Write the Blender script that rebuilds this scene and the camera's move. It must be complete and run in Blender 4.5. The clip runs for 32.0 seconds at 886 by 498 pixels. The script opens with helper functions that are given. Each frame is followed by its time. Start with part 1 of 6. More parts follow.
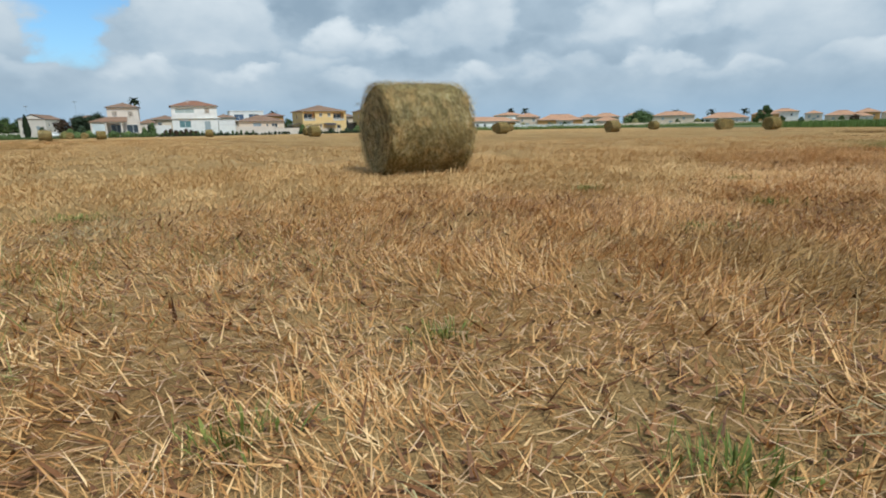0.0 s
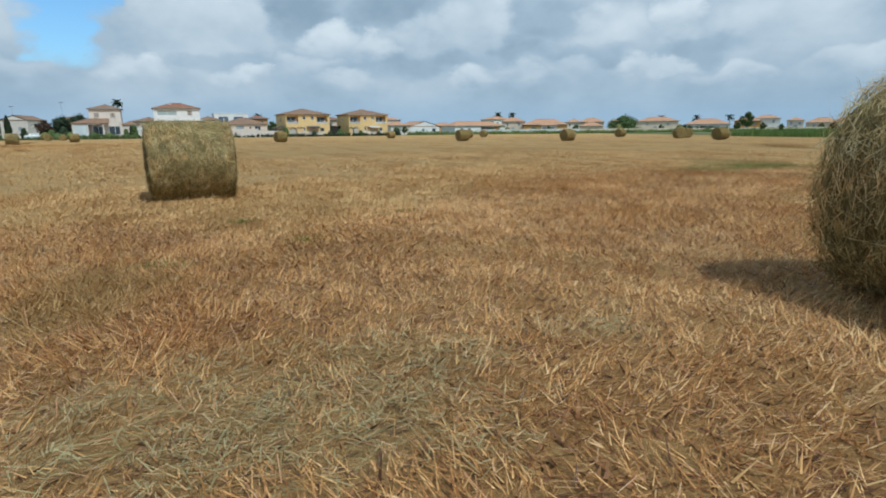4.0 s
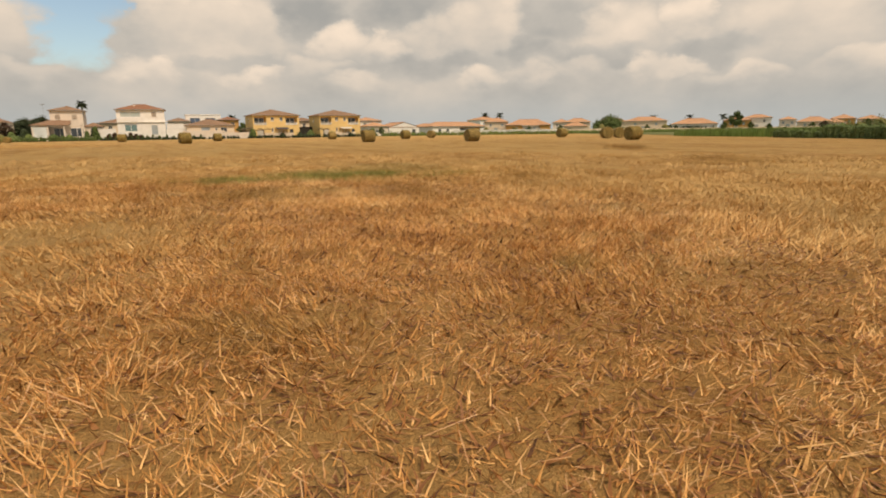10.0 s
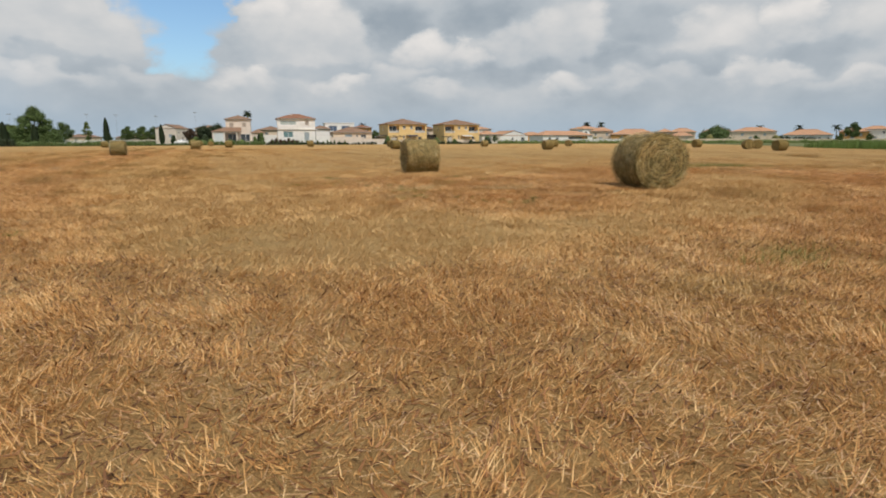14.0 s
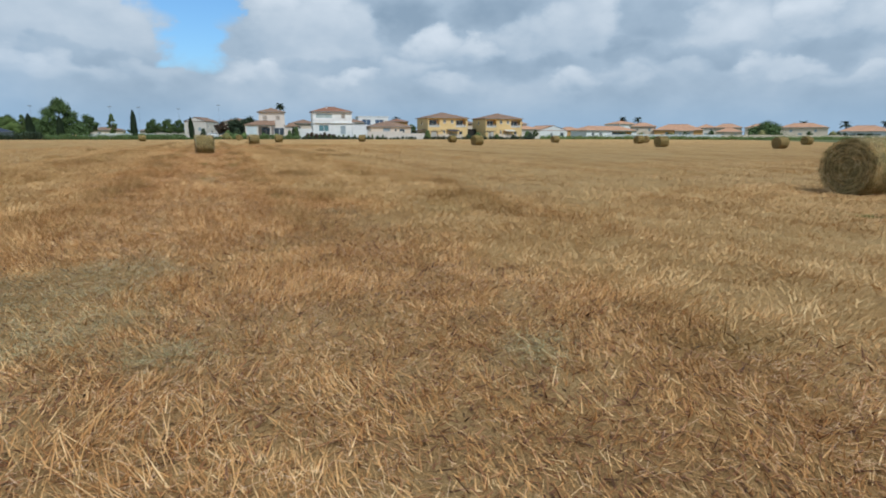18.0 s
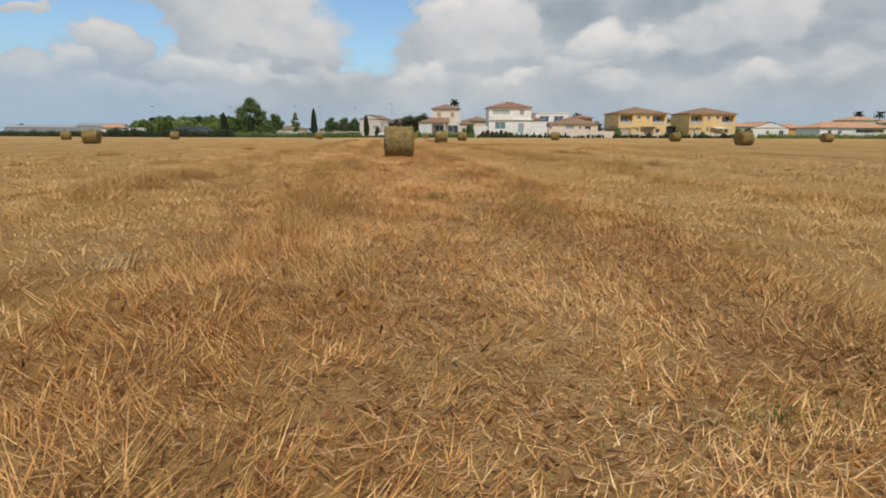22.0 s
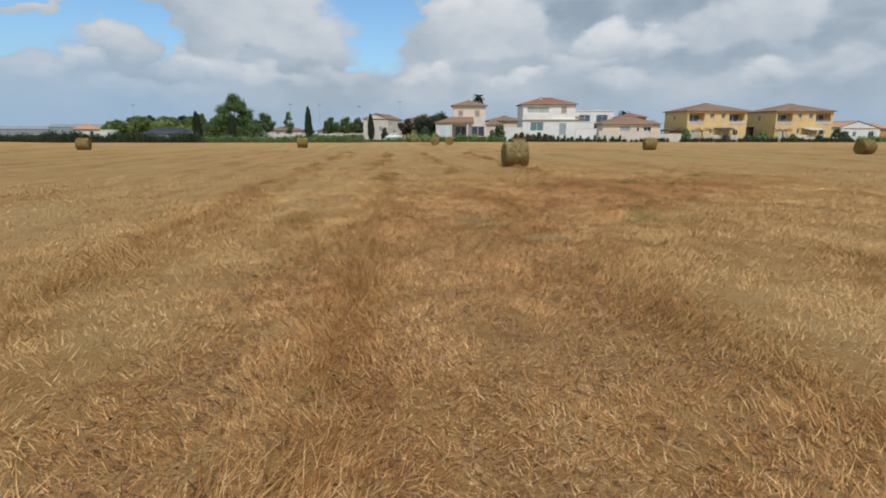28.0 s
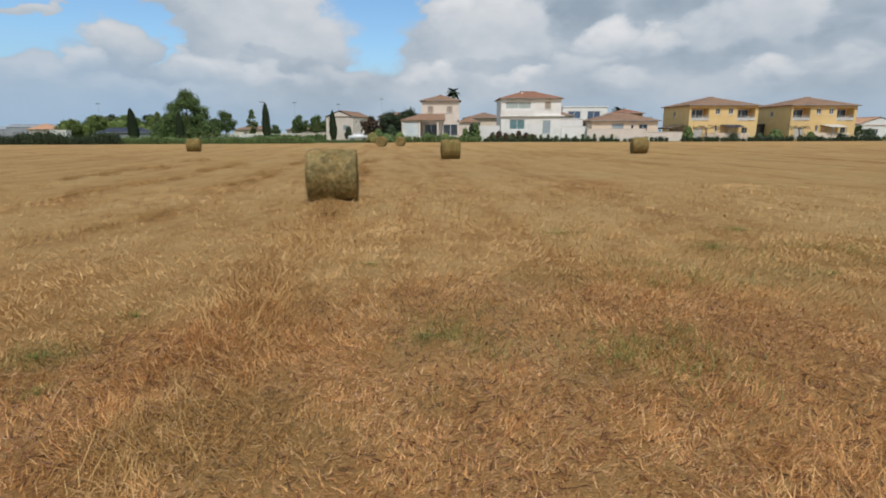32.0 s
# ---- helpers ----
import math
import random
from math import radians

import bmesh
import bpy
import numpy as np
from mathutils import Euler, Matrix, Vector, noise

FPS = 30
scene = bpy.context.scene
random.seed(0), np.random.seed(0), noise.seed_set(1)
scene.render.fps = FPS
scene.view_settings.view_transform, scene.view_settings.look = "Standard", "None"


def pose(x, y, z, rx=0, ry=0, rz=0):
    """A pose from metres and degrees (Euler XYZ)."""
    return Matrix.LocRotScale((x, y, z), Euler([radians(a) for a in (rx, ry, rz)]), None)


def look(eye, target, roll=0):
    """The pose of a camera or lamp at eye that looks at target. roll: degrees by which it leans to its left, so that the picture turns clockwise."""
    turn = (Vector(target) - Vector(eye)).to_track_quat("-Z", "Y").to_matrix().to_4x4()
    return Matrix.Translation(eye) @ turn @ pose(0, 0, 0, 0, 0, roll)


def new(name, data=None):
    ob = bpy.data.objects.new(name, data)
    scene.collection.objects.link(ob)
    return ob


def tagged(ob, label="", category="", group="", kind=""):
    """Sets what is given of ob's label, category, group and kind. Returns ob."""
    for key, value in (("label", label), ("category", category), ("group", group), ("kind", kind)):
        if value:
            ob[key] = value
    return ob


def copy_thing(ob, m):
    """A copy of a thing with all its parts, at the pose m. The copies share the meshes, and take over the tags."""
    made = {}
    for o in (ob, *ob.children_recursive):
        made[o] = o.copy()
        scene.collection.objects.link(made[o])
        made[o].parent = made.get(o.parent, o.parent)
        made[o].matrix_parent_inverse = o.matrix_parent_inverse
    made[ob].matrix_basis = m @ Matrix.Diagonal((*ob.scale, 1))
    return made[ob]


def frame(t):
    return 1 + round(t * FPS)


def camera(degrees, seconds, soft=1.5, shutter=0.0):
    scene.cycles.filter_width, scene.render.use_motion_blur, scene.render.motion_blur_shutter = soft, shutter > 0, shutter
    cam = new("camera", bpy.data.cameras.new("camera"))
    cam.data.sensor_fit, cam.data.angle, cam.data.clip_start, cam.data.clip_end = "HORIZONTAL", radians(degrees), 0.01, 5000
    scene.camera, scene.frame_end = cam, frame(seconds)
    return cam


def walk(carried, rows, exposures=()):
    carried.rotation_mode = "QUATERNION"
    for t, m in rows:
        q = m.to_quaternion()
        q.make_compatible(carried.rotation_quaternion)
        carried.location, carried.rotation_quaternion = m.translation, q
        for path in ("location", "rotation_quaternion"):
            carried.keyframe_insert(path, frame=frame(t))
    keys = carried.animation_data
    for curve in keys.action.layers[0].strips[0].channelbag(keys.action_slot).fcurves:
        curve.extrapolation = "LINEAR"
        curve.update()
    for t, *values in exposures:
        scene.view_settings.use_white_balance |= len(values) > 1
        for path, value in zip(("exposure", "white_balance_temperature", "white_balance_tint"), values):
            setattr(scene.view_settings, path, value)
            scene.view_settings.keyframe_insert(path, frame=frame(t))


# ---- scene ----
SECONDS = 32.0
cam = camera(77.66, SECONDS, soft=1.85)
# seconds, x, y, z, yaw to the left, pitch, lean (degrees)
PATH = [
    (0, 14.248, -35.181, 0.592, -25.712, -12.272, -1.059),
    (0.5, 14.501, -37.29, 0.736, -25.749, -12.083, -1.144),
    (1, 14.591, -39.177, 0.88, -25.992, -11.95, -1.02),
    (1.5, 15.109, -40.133, 0.966, -26.041, -11.935, -1.003),
    (2, 15.226, -40.504, 0.977, -26.258, -11.846, -0.945),
    (2.5, 15.573, -40.284, 0.929, -26.409, -11.847, -0.84),
    (3, 15.865, -39.815, 0.905, -26.307, -11.783, -0.803),
    (3.5, 16.386, -39.028, 0.966, -26.348, -11.897, -0.557),
    (4, 17.143, -37.874, 1.036, -26.328, -12.031, -0.571),
    (4.5, 18.279, -36.58, 1.077, -26.062, -11.948, -0.433),
    (6.5, 23.706, -32.567, 1.004, -25.648, -12.114, -0.328),
    (7, 25.724, -32.407, 1.026, -25.538, -12.216, -0.414),
    (7.5, 27.535, -32.477, 0.968, -25.254, -12.232, -0.485),
    (8, 29.178, -33.29, 0.879, -25.091, -12.276, -0.545),
    (8.5, 29.89, -34.465, 0.831, -25.008, -12.13, -0.686),
    (9, 30.3, -36.016, 0.808, -25.003, -12.032, -0.811),
    (9.5, 29.969, -37.214, 0.817, -25.145, -12.001, -0.975),
    (10, 28.959, -39.227, 0.839, -25.398, -11.921, -0.776),
    (10.5, 27.365, -41.021, 0.884, -25.458, -11.969, -0.984),
    (11, 25.587, -43.054, 0.952, -25.613, -11.891, -0.981),
    (11.5, 23.507, -44.591, 1.069, -25.873, -11.785, -0.919),
    (11.6, 23.029, -44.893, 1.051, -25.75, -11.729, -0.881),
    (11.7, 22.552, -45.195, 1.033, -24.6, -11.674, -0.842),
    (11.8, 22.074, -45.498, 1.015, -22.2, -11.618, -0.804),
    (11.9, 21.596, -45.8, 0.996, -19.8, -11.563, -0.765),
    (12, 21.118, -46.102, 0.978, -17.995, -11.507, -0.727),
    (12.1, 20.596, -46.391, 0.971, -17.35, -11.476, -0.702),
    (12.5, 18.508, -47.55, 0.943, -17.171, -11.352, -0.605),
    (13, 15.949, -48.507, 1.064, -17.423, -11.253, -0.492),
    (13.5, 13.668, -49.042, 1.205, -17.523, -11.135, -0.249),
    (15.5, 7.141, -46.737, 1.217, -17.255, -11.452, 0.063),
    (16, 6.032, -45.312, 1.233, -17.242, -11.523, 0.249),
    (16.5, 5.973, -43.623, 1.225, -16.844, -11.587, 0.271),
    (17, 5.173, -41.761, 1.263, -16.815, -11.594, 0.284),
    (17.5, 5.196, -39.511, 1.276, -16.392, -11.633, 0.239),
    (18, 4.488, -37.065, 1.289, -16.562, -11.693, 0.136),
    (18.5, 2.988, -34.637, 1.26, -14.22, -11.747, 0.255),
    (19, 3.434, -32.228, 1.224, -10.069, -11.835, 0.234),
    (19.5, 3.082, -29.873, 1.172, -6.614, -11.849, 0.207),
    (20, 2.711, -27.905, 1.121, -3.207, -11.827, 0.221),
    (20.5, 2.182, -25.47, 1.09, -0.772, -11.86, 0.239),
    (21, 1.834, -23.499, 1.067, -0.674, -11.815, 0.166),
    (21.5, 1.536, -21.422, 1.025, -0.647, -11.856, 0.176),
    (22, 1.422, -19.333, 0.969, -0.471, -11.817, 0.17),
    (22.5, 1.073, -17.176, 0.898, -0.397, -11.823, 0.235),
    (23, 1.328, -14.818, 0.862, -0.241, -11.758, 0.105),
    (23.5, 1.228, -12.634, 0.901, -0.193, -11.792, 0.129),
    (24, 1.063, -10.246, 0.928, -0.136, -11.77, 0.16),
    (24.5, 0.892, -7.879, 1.11, -0.022, -11.825, 0.022),
    (25, 0.597, -4.979, 1.266, -0.04, -11.793, 0.108),
    (25.5, 0.295, -2.443, 1.483, -0.019, -11.823, 0.084),
    (26, 0, 0, 1.629, 0.002, -11.835, 0.013),
    (26.5, -0.203, 2.475, 1.719, 0.122, -11.846, 0.101),
    (28.5, -2.374, 13.754, 1.756, 0.172, -11.866, 0.049),
    (29, -1.975, 16.125, 1.712, 0.195, -11.823, 0.102),
    (29.5, -1.669, 18.737, 1.657, 0.219, -11.826, 0.224),
    (30, -1.452, 20.786, 1.567, 0.199, -11.873, 0.143),
    (30.5, -0.044, 22.89, 1.52, 0.356, -11.866, 0.401),
    (31, 1.045, 24.355, 1.516, 0.462, -11.938, 0.2),
    (31.5, 3.068, 25.728, 1.59, 0.601, -11.812, 0.173),
    (32, 4.598, 26.751, 1.715, 0.342, -11.937, -0.154),
]
EXPOSURES = [(0.0, 0.0, 5900, 4), (1.0, 0.0, 5800, 3), (3.0, -0.05, 5700, 2), (4.5, -0.08, 5650, 2), (6.5, -0.08, 6500, 9), (8.0, -0.02, 7900, 15), (9.0, 0.0, 8700, 17), (11.0, 0.0, 9700, 19), (12.0, 0.03, 8350, 16), (13.0, -0.03, 7700, 13), (15.5, -0.07, 5950, 10), (17.0, -0.12, 5950, 6), (18.0, -0.12, 5700, 6), (19.0, -0.06, 6200, 8), (20.0, -0.02, 6750, 11), (21.0, -0.04, 6900, 12), (23.0, -0.1, 6800, 12), (26.0, -0.12, 6250, 10), (32.0, -0.08, 6400, 11)]

def eye_row(row):
    t, x, y, z, yaw, pitch, lean = row
    a, b = radians(yaw), radians(pitch)
    ahead = Vector((-math.sin(a) * math.cos(b), math.cos(a) * math.cos(b), math.sin(b)))
    return t, look(Vector((x, y, z)), Vector((x, y, z)) + ahead, lean)


walk(cam, [eye_row(r) for r in PATH], EXPOSURES)

# ---------------------------------------------------------------- world and sun
SUN_EL, SUN_AZ = radians(55), radians(166)      # azimuth clockwise from +y
world = bpy.data.worlds.new("sky")
scene.world = world
world.use_nodes = True


class Nodes:
    """Short hand for building a node tree."""

    def __init__(self, tree):
        self.tree = tree
        tree.nodes.clear()

    def add(self, kind, **values):
        n = self.tree.nodes.new(kind)
        for key, value in values.items():
            if key == "blend_type":
                n.blend_type = value
            elif key == "operation":
                n.operation = value
            elif key == "data_type":
                n.data_type = value
            elif key == "noise_type":
                n.noise_type = value
            elif key == "wave_type":
                n.wave_type = value
            elif key == "bands_direction":
                n.bands_direction = value
            elif key == "feature":
                n.feature = value
        return n

    def link(self, a, b):
        self.tree.links.new(a, b)

    def put(self, value, socket):
        if isinstance(value, bpy.types.NodeSocket):
            self.link(value, socket)
        else:
            socket.default_value = value

    def math(self, op, a, b=0.0, c=0.0, clamp=False):
        n = self.add("ShaderNodeMath", operation=op)
        n.use_clamp = clamp
        self.put(a, n.inputs[0]), self.put(b, n.inputs[1]), self.put(c, n.inputs[2])
        return n.outputs[0]

    def vmath(self, op, a, b=(0, 0, 0)):
        n = self.add("ShaderNodeVectorMath", operation=op)
        self.put(a, n.inputs[0]), self.put(b, n.inputs[1])
        return n.outputs["Value"] if op in ("DOT_PRODUCT", "LENGTH", "DISTANCE") else n.outputs[0]

    def noise(self, vec, scale, detail=4.0, rough=0.55, dist=0.0):
        n = self.add("ShaderNodeTexNoise")
        if vec is not None:
            self.link(vec, n.inputs["Vector"])
        n.inputs["Scale"].default_value, n.inputs["Detail"].default_value = scale, detail
        n.inputs["Roughness"].default_value, n.inputs["Distortion"].default_value = rough, dist
        return n.outputs["Fac"]

    def ramp(self, fac, stops):
        n = self.add("ShaderNodeValToRGB")
        r = n.color_ramp
        while len(r.elements) < len(stops):
            r.elements.new(0.5)
        for e, (p, c) in zip(r.elements, stops):
            e.position, e.color = p, (*c, 1) if len(c) == 3 else c
        self.put(fac, n.inputs[0])
        return n.outputs[0]

    def smooth(self, v, lo, hi):
        n = self.add("ShaderNodeMapRange")
        n.interpolation_type = "SMOOTHSTEP"
        self.put(v, n.inputs[0])
        n.inputs[1].default_value, n.inputs[2].default_value = lo, hi
        return n.outputs[0]

    def mix(self, fac, a, b, blend="MIX"):
        n = self.add("ShaderNodeMix", data_type="RGBA", blend_type=blend)
        self.put(fac, n.inputs[0])
        for v, s in ((a, n.inputs[6]), (b, n.inputs[7])):
            self.put((*v, 1) if isinstance(v, tuple) and len(v) == 3 else v, s)
        return n.outputs[2]

    def scaled(self, vec, s, loc=(0, 0, 0), rz=0.0):
        n = self.add("ShaderNodeMapping")
        self.link(vec, n.inputs["Vector"])
        n.inputs["Scale"].default_value, n.inputs["Location"].default_value = s, loc
        n.inputs["Rotation"].default_value = (0, 0, rz)
        return n.outputs[0]


# heaps of cloud: azimuth and elevation of the middle, half width and half height in degrees, and how white the crest is
HEAPS_WEST = [(-17.3, 9.0, 7.4, 5.6, 0.62), (-21.2, 11.0, 3.2, 2.6, 0.75), (-15.0, 11.2, 4.2, 3.0, 0.85), (-29.2, 7.4, 3.2, 1.9, 0.90), (-32.6, 5.6, 2.2, 1.4, 0.85), (-24.8, 11.9, 2.6, 1.6, 0.70), (-23.2, 6.0, 3.4, 1.5, 0.95), (-36.5, 4.9, 3.0, 1.3, 0.55),
              (-35.5, 9.6, 2.2, 0.5, 0.35), (-17.5, 5.2, 4.4, 1.2, 0.55), (-9.5, 5.3, 3.0, 1.3, 0.45), (-27.5, 3.8, 5.0, 1.0, 0.50)]
HEAPS_MIDDLE = [(4.4, 8.7, 6.2, 4.8, 0.70), (0.4, 11.0, 2.6, 2.2, 1.00), (5.4, 11.6, 3.0, 2.0, 0.95), (8.4, 9.4, 2.4, 3.0, 0.70), (16.4, 8.3, 2.8, 2.1, 1.00), (19.4, 7.7, 3.2, 1.5, 0.88), (-1.4, 5.5, 3.0, 1.2, 0.75), (7.2, 5.4, 3.0, 0.9, 0.70),
                (12.8, 6.4, 3.2, 1.1, 0.45), (17.8, 4.9, 3.4, 0.9, 0.50), (24.0, 8.8, 3.0, 1.6, 0.50)]
HEAPS_EAST = [(29.6, 9.8, 3.3, 3.6, 0.90), (27.2, 8.6, 3.0, 2.2, 0.60), (29.2, 5.0, 2.4, 1.1, 0.80), (33.5, 5.2, 3.0, 1.1, 0.50), (42.8, 8.8, 4.2, 2.0, 0.60), (48.6, 9.6, 2.3, 2.2, 0.98), (51.6, 12.4, 1.2, 1.8, 1.00), (46.5, 5.6, 3.4, 1.0, 0.60),
              (57.0, 8.4, 5.4, 4.0, 0.62), (62.5, 5.4, 3.6, 1.3, 0.60), (53.0, 4.6, 4.0, 0.9, 0.50), (38.5, 6.0, 3.0, 1.0, 0.40)]
# blue gaps: azimuth, elevation, half width, half height
GAPS = [(-5.9, 14.0, 5.4, 5.0), (-6.6, 9.6, 3.0, 3.6), (-29.5, 12.0, 4.0, 3.6), (-26.5, 8.6, 2.0, 2.0), (-37.0, 11.0, 7.0, 4.6), (-38.0, 7.2, 4.0, 1.6), (-48.0, 14.0, 12.0, 9.0), (100.0, 30.0, 16.0, 10.0), (-130.0, 35.0, 20.0, 12.0)]
# grey undersides
BASES = [(21.0, 11.6, 4.0, 2.4), (36.5, 10.4, 4.4, 2.2), (6.0, 6.7, 5.0, 1.0), (25.5, 6.6, 5.0, 1.2), (40.5, 7.2, 5.0, 1.4), (13.0, 11.0, 3.0, 2.4), (-16.5, 6.6, 5.0, 0.9), (51.0, 7.0, 4.0, 1.2), (34.0, 7.8, 3.0, 1.2)]


def build_sky():
    g = Nodes(world.node_tree)
    sky = g.add("ShaderNodeTexSky")
    sky.sky_type, sky.sun_disc = "NISHITA", False
    sky.sun_elevation, sky.sun_rotation, sky.dust_density = SUN_EL, SUN_AZ, 1.5
    way = g.add("ShaderNodeTexCoord").outputs["Generated"]
    sep = g.add("ShaderNodeSeparateXYZ")
    g.link(way, sep.inputs[0])
    # billows push the outlines of the heaps about
    tall = g.vmath("MULTIPLY", way, (1.0, 1.0, 1.6))
    rag = g.add("ShaderNodeTexNoise")
    g.link(tall, rag.inputs["Vector"])
    rag.inputs["Scale"].default_value, rag.inputs["Detail"].default_value, rag.inputs["Roughness"].default_value = 13.0, 5, 0.55
    push = g.add("ShaderNodeSeparateXYZ")
    g.link(g.vmath("SUBTRACT", rag.outputs["Color"], (0.5, 0.5, 0.5)), push.inputs[0])
    cells = g.add("ShaderNodeTexVoronoi", feature="SMOOTH_F1")
    g.link(g.vmath("ADD", tall, g.vmath("MULTIPLY", rag.outputs["Color"], (0.05, 0.05, 0.05))), cells.inputs["Vector"])
    cells.inputs["Scale"].default_value, cells.inputs["Smoothness"].default_value = 21.0, 1.0
    knobs = g.smooth(cells.outputs["Distance"], 0.75, 0.15)
    az = g.math("ADD", g.math("MULTIPLY", g.math("ARCTAN2", sep.outputs[0], sep.outputs[1]), 57.296), g.math("MULTIPLY", push.outputs[0], 7.0))
    el = g.math("ADD", g.math("MULTIPLY", g.math("ARCSINE", sep.outputs[2]), 57.296), g.math("ADD", g.math("MULTIPLY", push.outputs[1], 3.4), g.math("MULTIPLY", g.math("SUBTRACT", knobs, 0.5), -0.9)))

    def oval(a, e, w, h):
        """Across and up within an oval, from -1 to 1 at its rim, and the squared distance from its middle."""
        dx, dy = g.math("MULTIPLY_ADD", az, 1 / w, -a / w), g.math("MULTIPLY_ADD", el, 1 / h, -e / h)
        return dy, g.math("MULTIPLY_ADD", dx, dx, g.math("MULTIPLY", dy, dy))

    def most(values):
        all_of = None
        for v in values:
            all_of = v if all_of is None else g.math("MAXIMUM", all_of, v)
        return all_of

    crests, bodies = [], []
    for a, e, w, h, white in HEAPS_WEST + HEAPS_MIDDLE + HEAPS_EAST:
        dy, q = oval(a, e, w, h)
        body = g.smooth(q, 1.7, 0.15)
        bodies.append(body)
        crests.append(g.math("MULTIPLY", g.math("MULTIPLY", body, white), g.smooth(dy, -1.1, 0.8)))
    lit, heaps = most(crests), most(bodies)
    gaps = most(g.smooth(oval(*q)[1], 1.5, 0.55) for q in GAPS)
    grey = most(g.smooth(oval(*q)[1], 1.3, 0.1) for q in BASES)
    cover = g.math("MAXIMUM", g.math("SUBTRACT", 1.0, gaps), g.smooth(heaps, 0.16, 0.74))
    broad = g.noise(tall, 5.0, 4, 0.5)
    fine = g.noise(tall, 17.0, 5, 0.55)
    tone = g.math("ADD", 0.16, g.math("ADD", g.math("MULTIPLY", g.smooth(broad, 0.32, 0.68), 0.26), g.math("MULTIPLY", g.math("SUBTRACT", fine, 0.5), 0.34)))
    tone = g.math("ADD", tone, g.math("MULTIPLY", lit, g.math("ADD", 0.44, g.math("MULTIPLY", knobs, 0.24))))
    tone = g.math("SUBTRACT", tone, g.math("MULTIPLY", grey, 0.17), clamp=True)
    cloud = g.ramp(tone, [(0.0, (0.37, 0.455, 0.54)), (0.30, (0.53, 0.61, 0.685)), (0.62, (0.74, 0.78, 0.815)), (1.0, (0.97, 0.97, 0.97))])
    blue = g.mix(1.0, sky.outputs[0], (0.13, 0.165, 0.185), "MULTIPLY")
    both = g.mix(cover, blue, cloud)
    haze = g.smooth(sep.outputs[2], 0.085, 0.0)
    both = g.mix(g.math("MULTIPLY", haze, 0.75), both, (0.42, 0.57, 0.72))
    # thin blue haze under the clouds in the west
    thin = g.math("MULTIPLY", g.smooth(az, -12.0, -30.0), g.math("MULTIPLY", g.smooth(az, -75.0, -55.0), g.smooth(el, 9.0, 2.5)))
    both = g.mix(g.math("MULTIPLY", thin, 0.6), both, (0.40, 0.575, 0.76))
    back = g.add("ShaderNodeBackground")
    g.link(both, back.inputs[0])
    back.inputs[1].default_value = SKY
    out = g.add("ShaderNodeOutputWorld")
    g.link(back.outputs[0], out.inputs[0])


SKY = 0.86
build_sky()
sun = new("sun", bpy.data.lights.new("sun", "SUN"))
sun.data.energy, sun.data.angle, sun.data.color = 2.95, radians(2.5), (1.0, 0.95, 0.86)
to_sun = Vector((math.sin(SUN_AZ) * math.cos(SUN_EL), math.cos(SUN_AZ) * math.cos(SUN_EL), math.sin(SUN_EL)))
sun.matrix_world = look(to_sun * 50, (0, 0, 0))

# ---------------------------------------------------------------- materials
ROW = radians(5.6)      # the mown rows run this much to the left of +y


def principled(g, col, rough, bump=None, strength=0.3, distance=0.02, metallic=0.0, spec=0.3):
    b = g.add("ShaderNodeBsdfPrincipled")
    g.put(col if isinstance(col, bpy.types.NodeSocket) else (*col, 1), b.inputs["Base Color"])
    g.put(rough, b.inputs["Roughness"])
    b.inputs["Metallic"].default_value, b.inputs["Specular IOR Level"].default_value = metallic, spec
    if bump is not None:
        n = g.add("ShaderNodeBump")
        n.inputs["Strength"].default_value, n.inputs["Distance"].default_value = strength, distance
        g.link(bump, n.inputs["Height"])
        g.link(n.outputs[0], b.inputs["Normal"])
    out = g.add("ShaderNodeOutputMaterial")
    g.link(b.outputs[0], out.inputs[0])
    return b


def material(name):
    m = bpy.data.materials.new(name)
    m.use_nodes = True
    return m, Nodes(m.node_tree)


def surface(name, a, b, scale=6.0, c=None, big=0.6, rough=0.85, bump=0.25, vary=0.12, metallic=0.0, spec=0.3, stretch=(1, 1, 1)):
    """Two-scale weathered surface: grain between colours a and b, large patches towards c."""
    m, g = material(name)
    co = g.scaled(g.add("ShaderNodeTexCoord").outputs["Object"], stretch)
    info = g.add("ShaderNodeObjectInfo").outputs["Random"]
    fine, wide = g.noise(co, scale, 6, 0.65), g.noise(co, big, 3, 0.5)
    col = g.mix(g.smooth(fine, 0.32, 0.68), a, b)
    col = g.mix(g.math("MULTIPLY", g.smooth(wide, 0.42, 0.72), 0.6), col, c or tuple(0.8 * v for v in a))
    shade = g.math("ADD", 1 - vary / 2, g.math("MULTIPLY", info, vary))
    tint = g.add("ShaderNodeCombineXYZ")
    for s in tint.inputs:
        g.link(shade, s)
    col = g.mix(1.0, col, tint.outputs[0], "MULTIPLY")
    principled(g, col, rough, fine, bump, 0.02, metallic, spec)
    return m


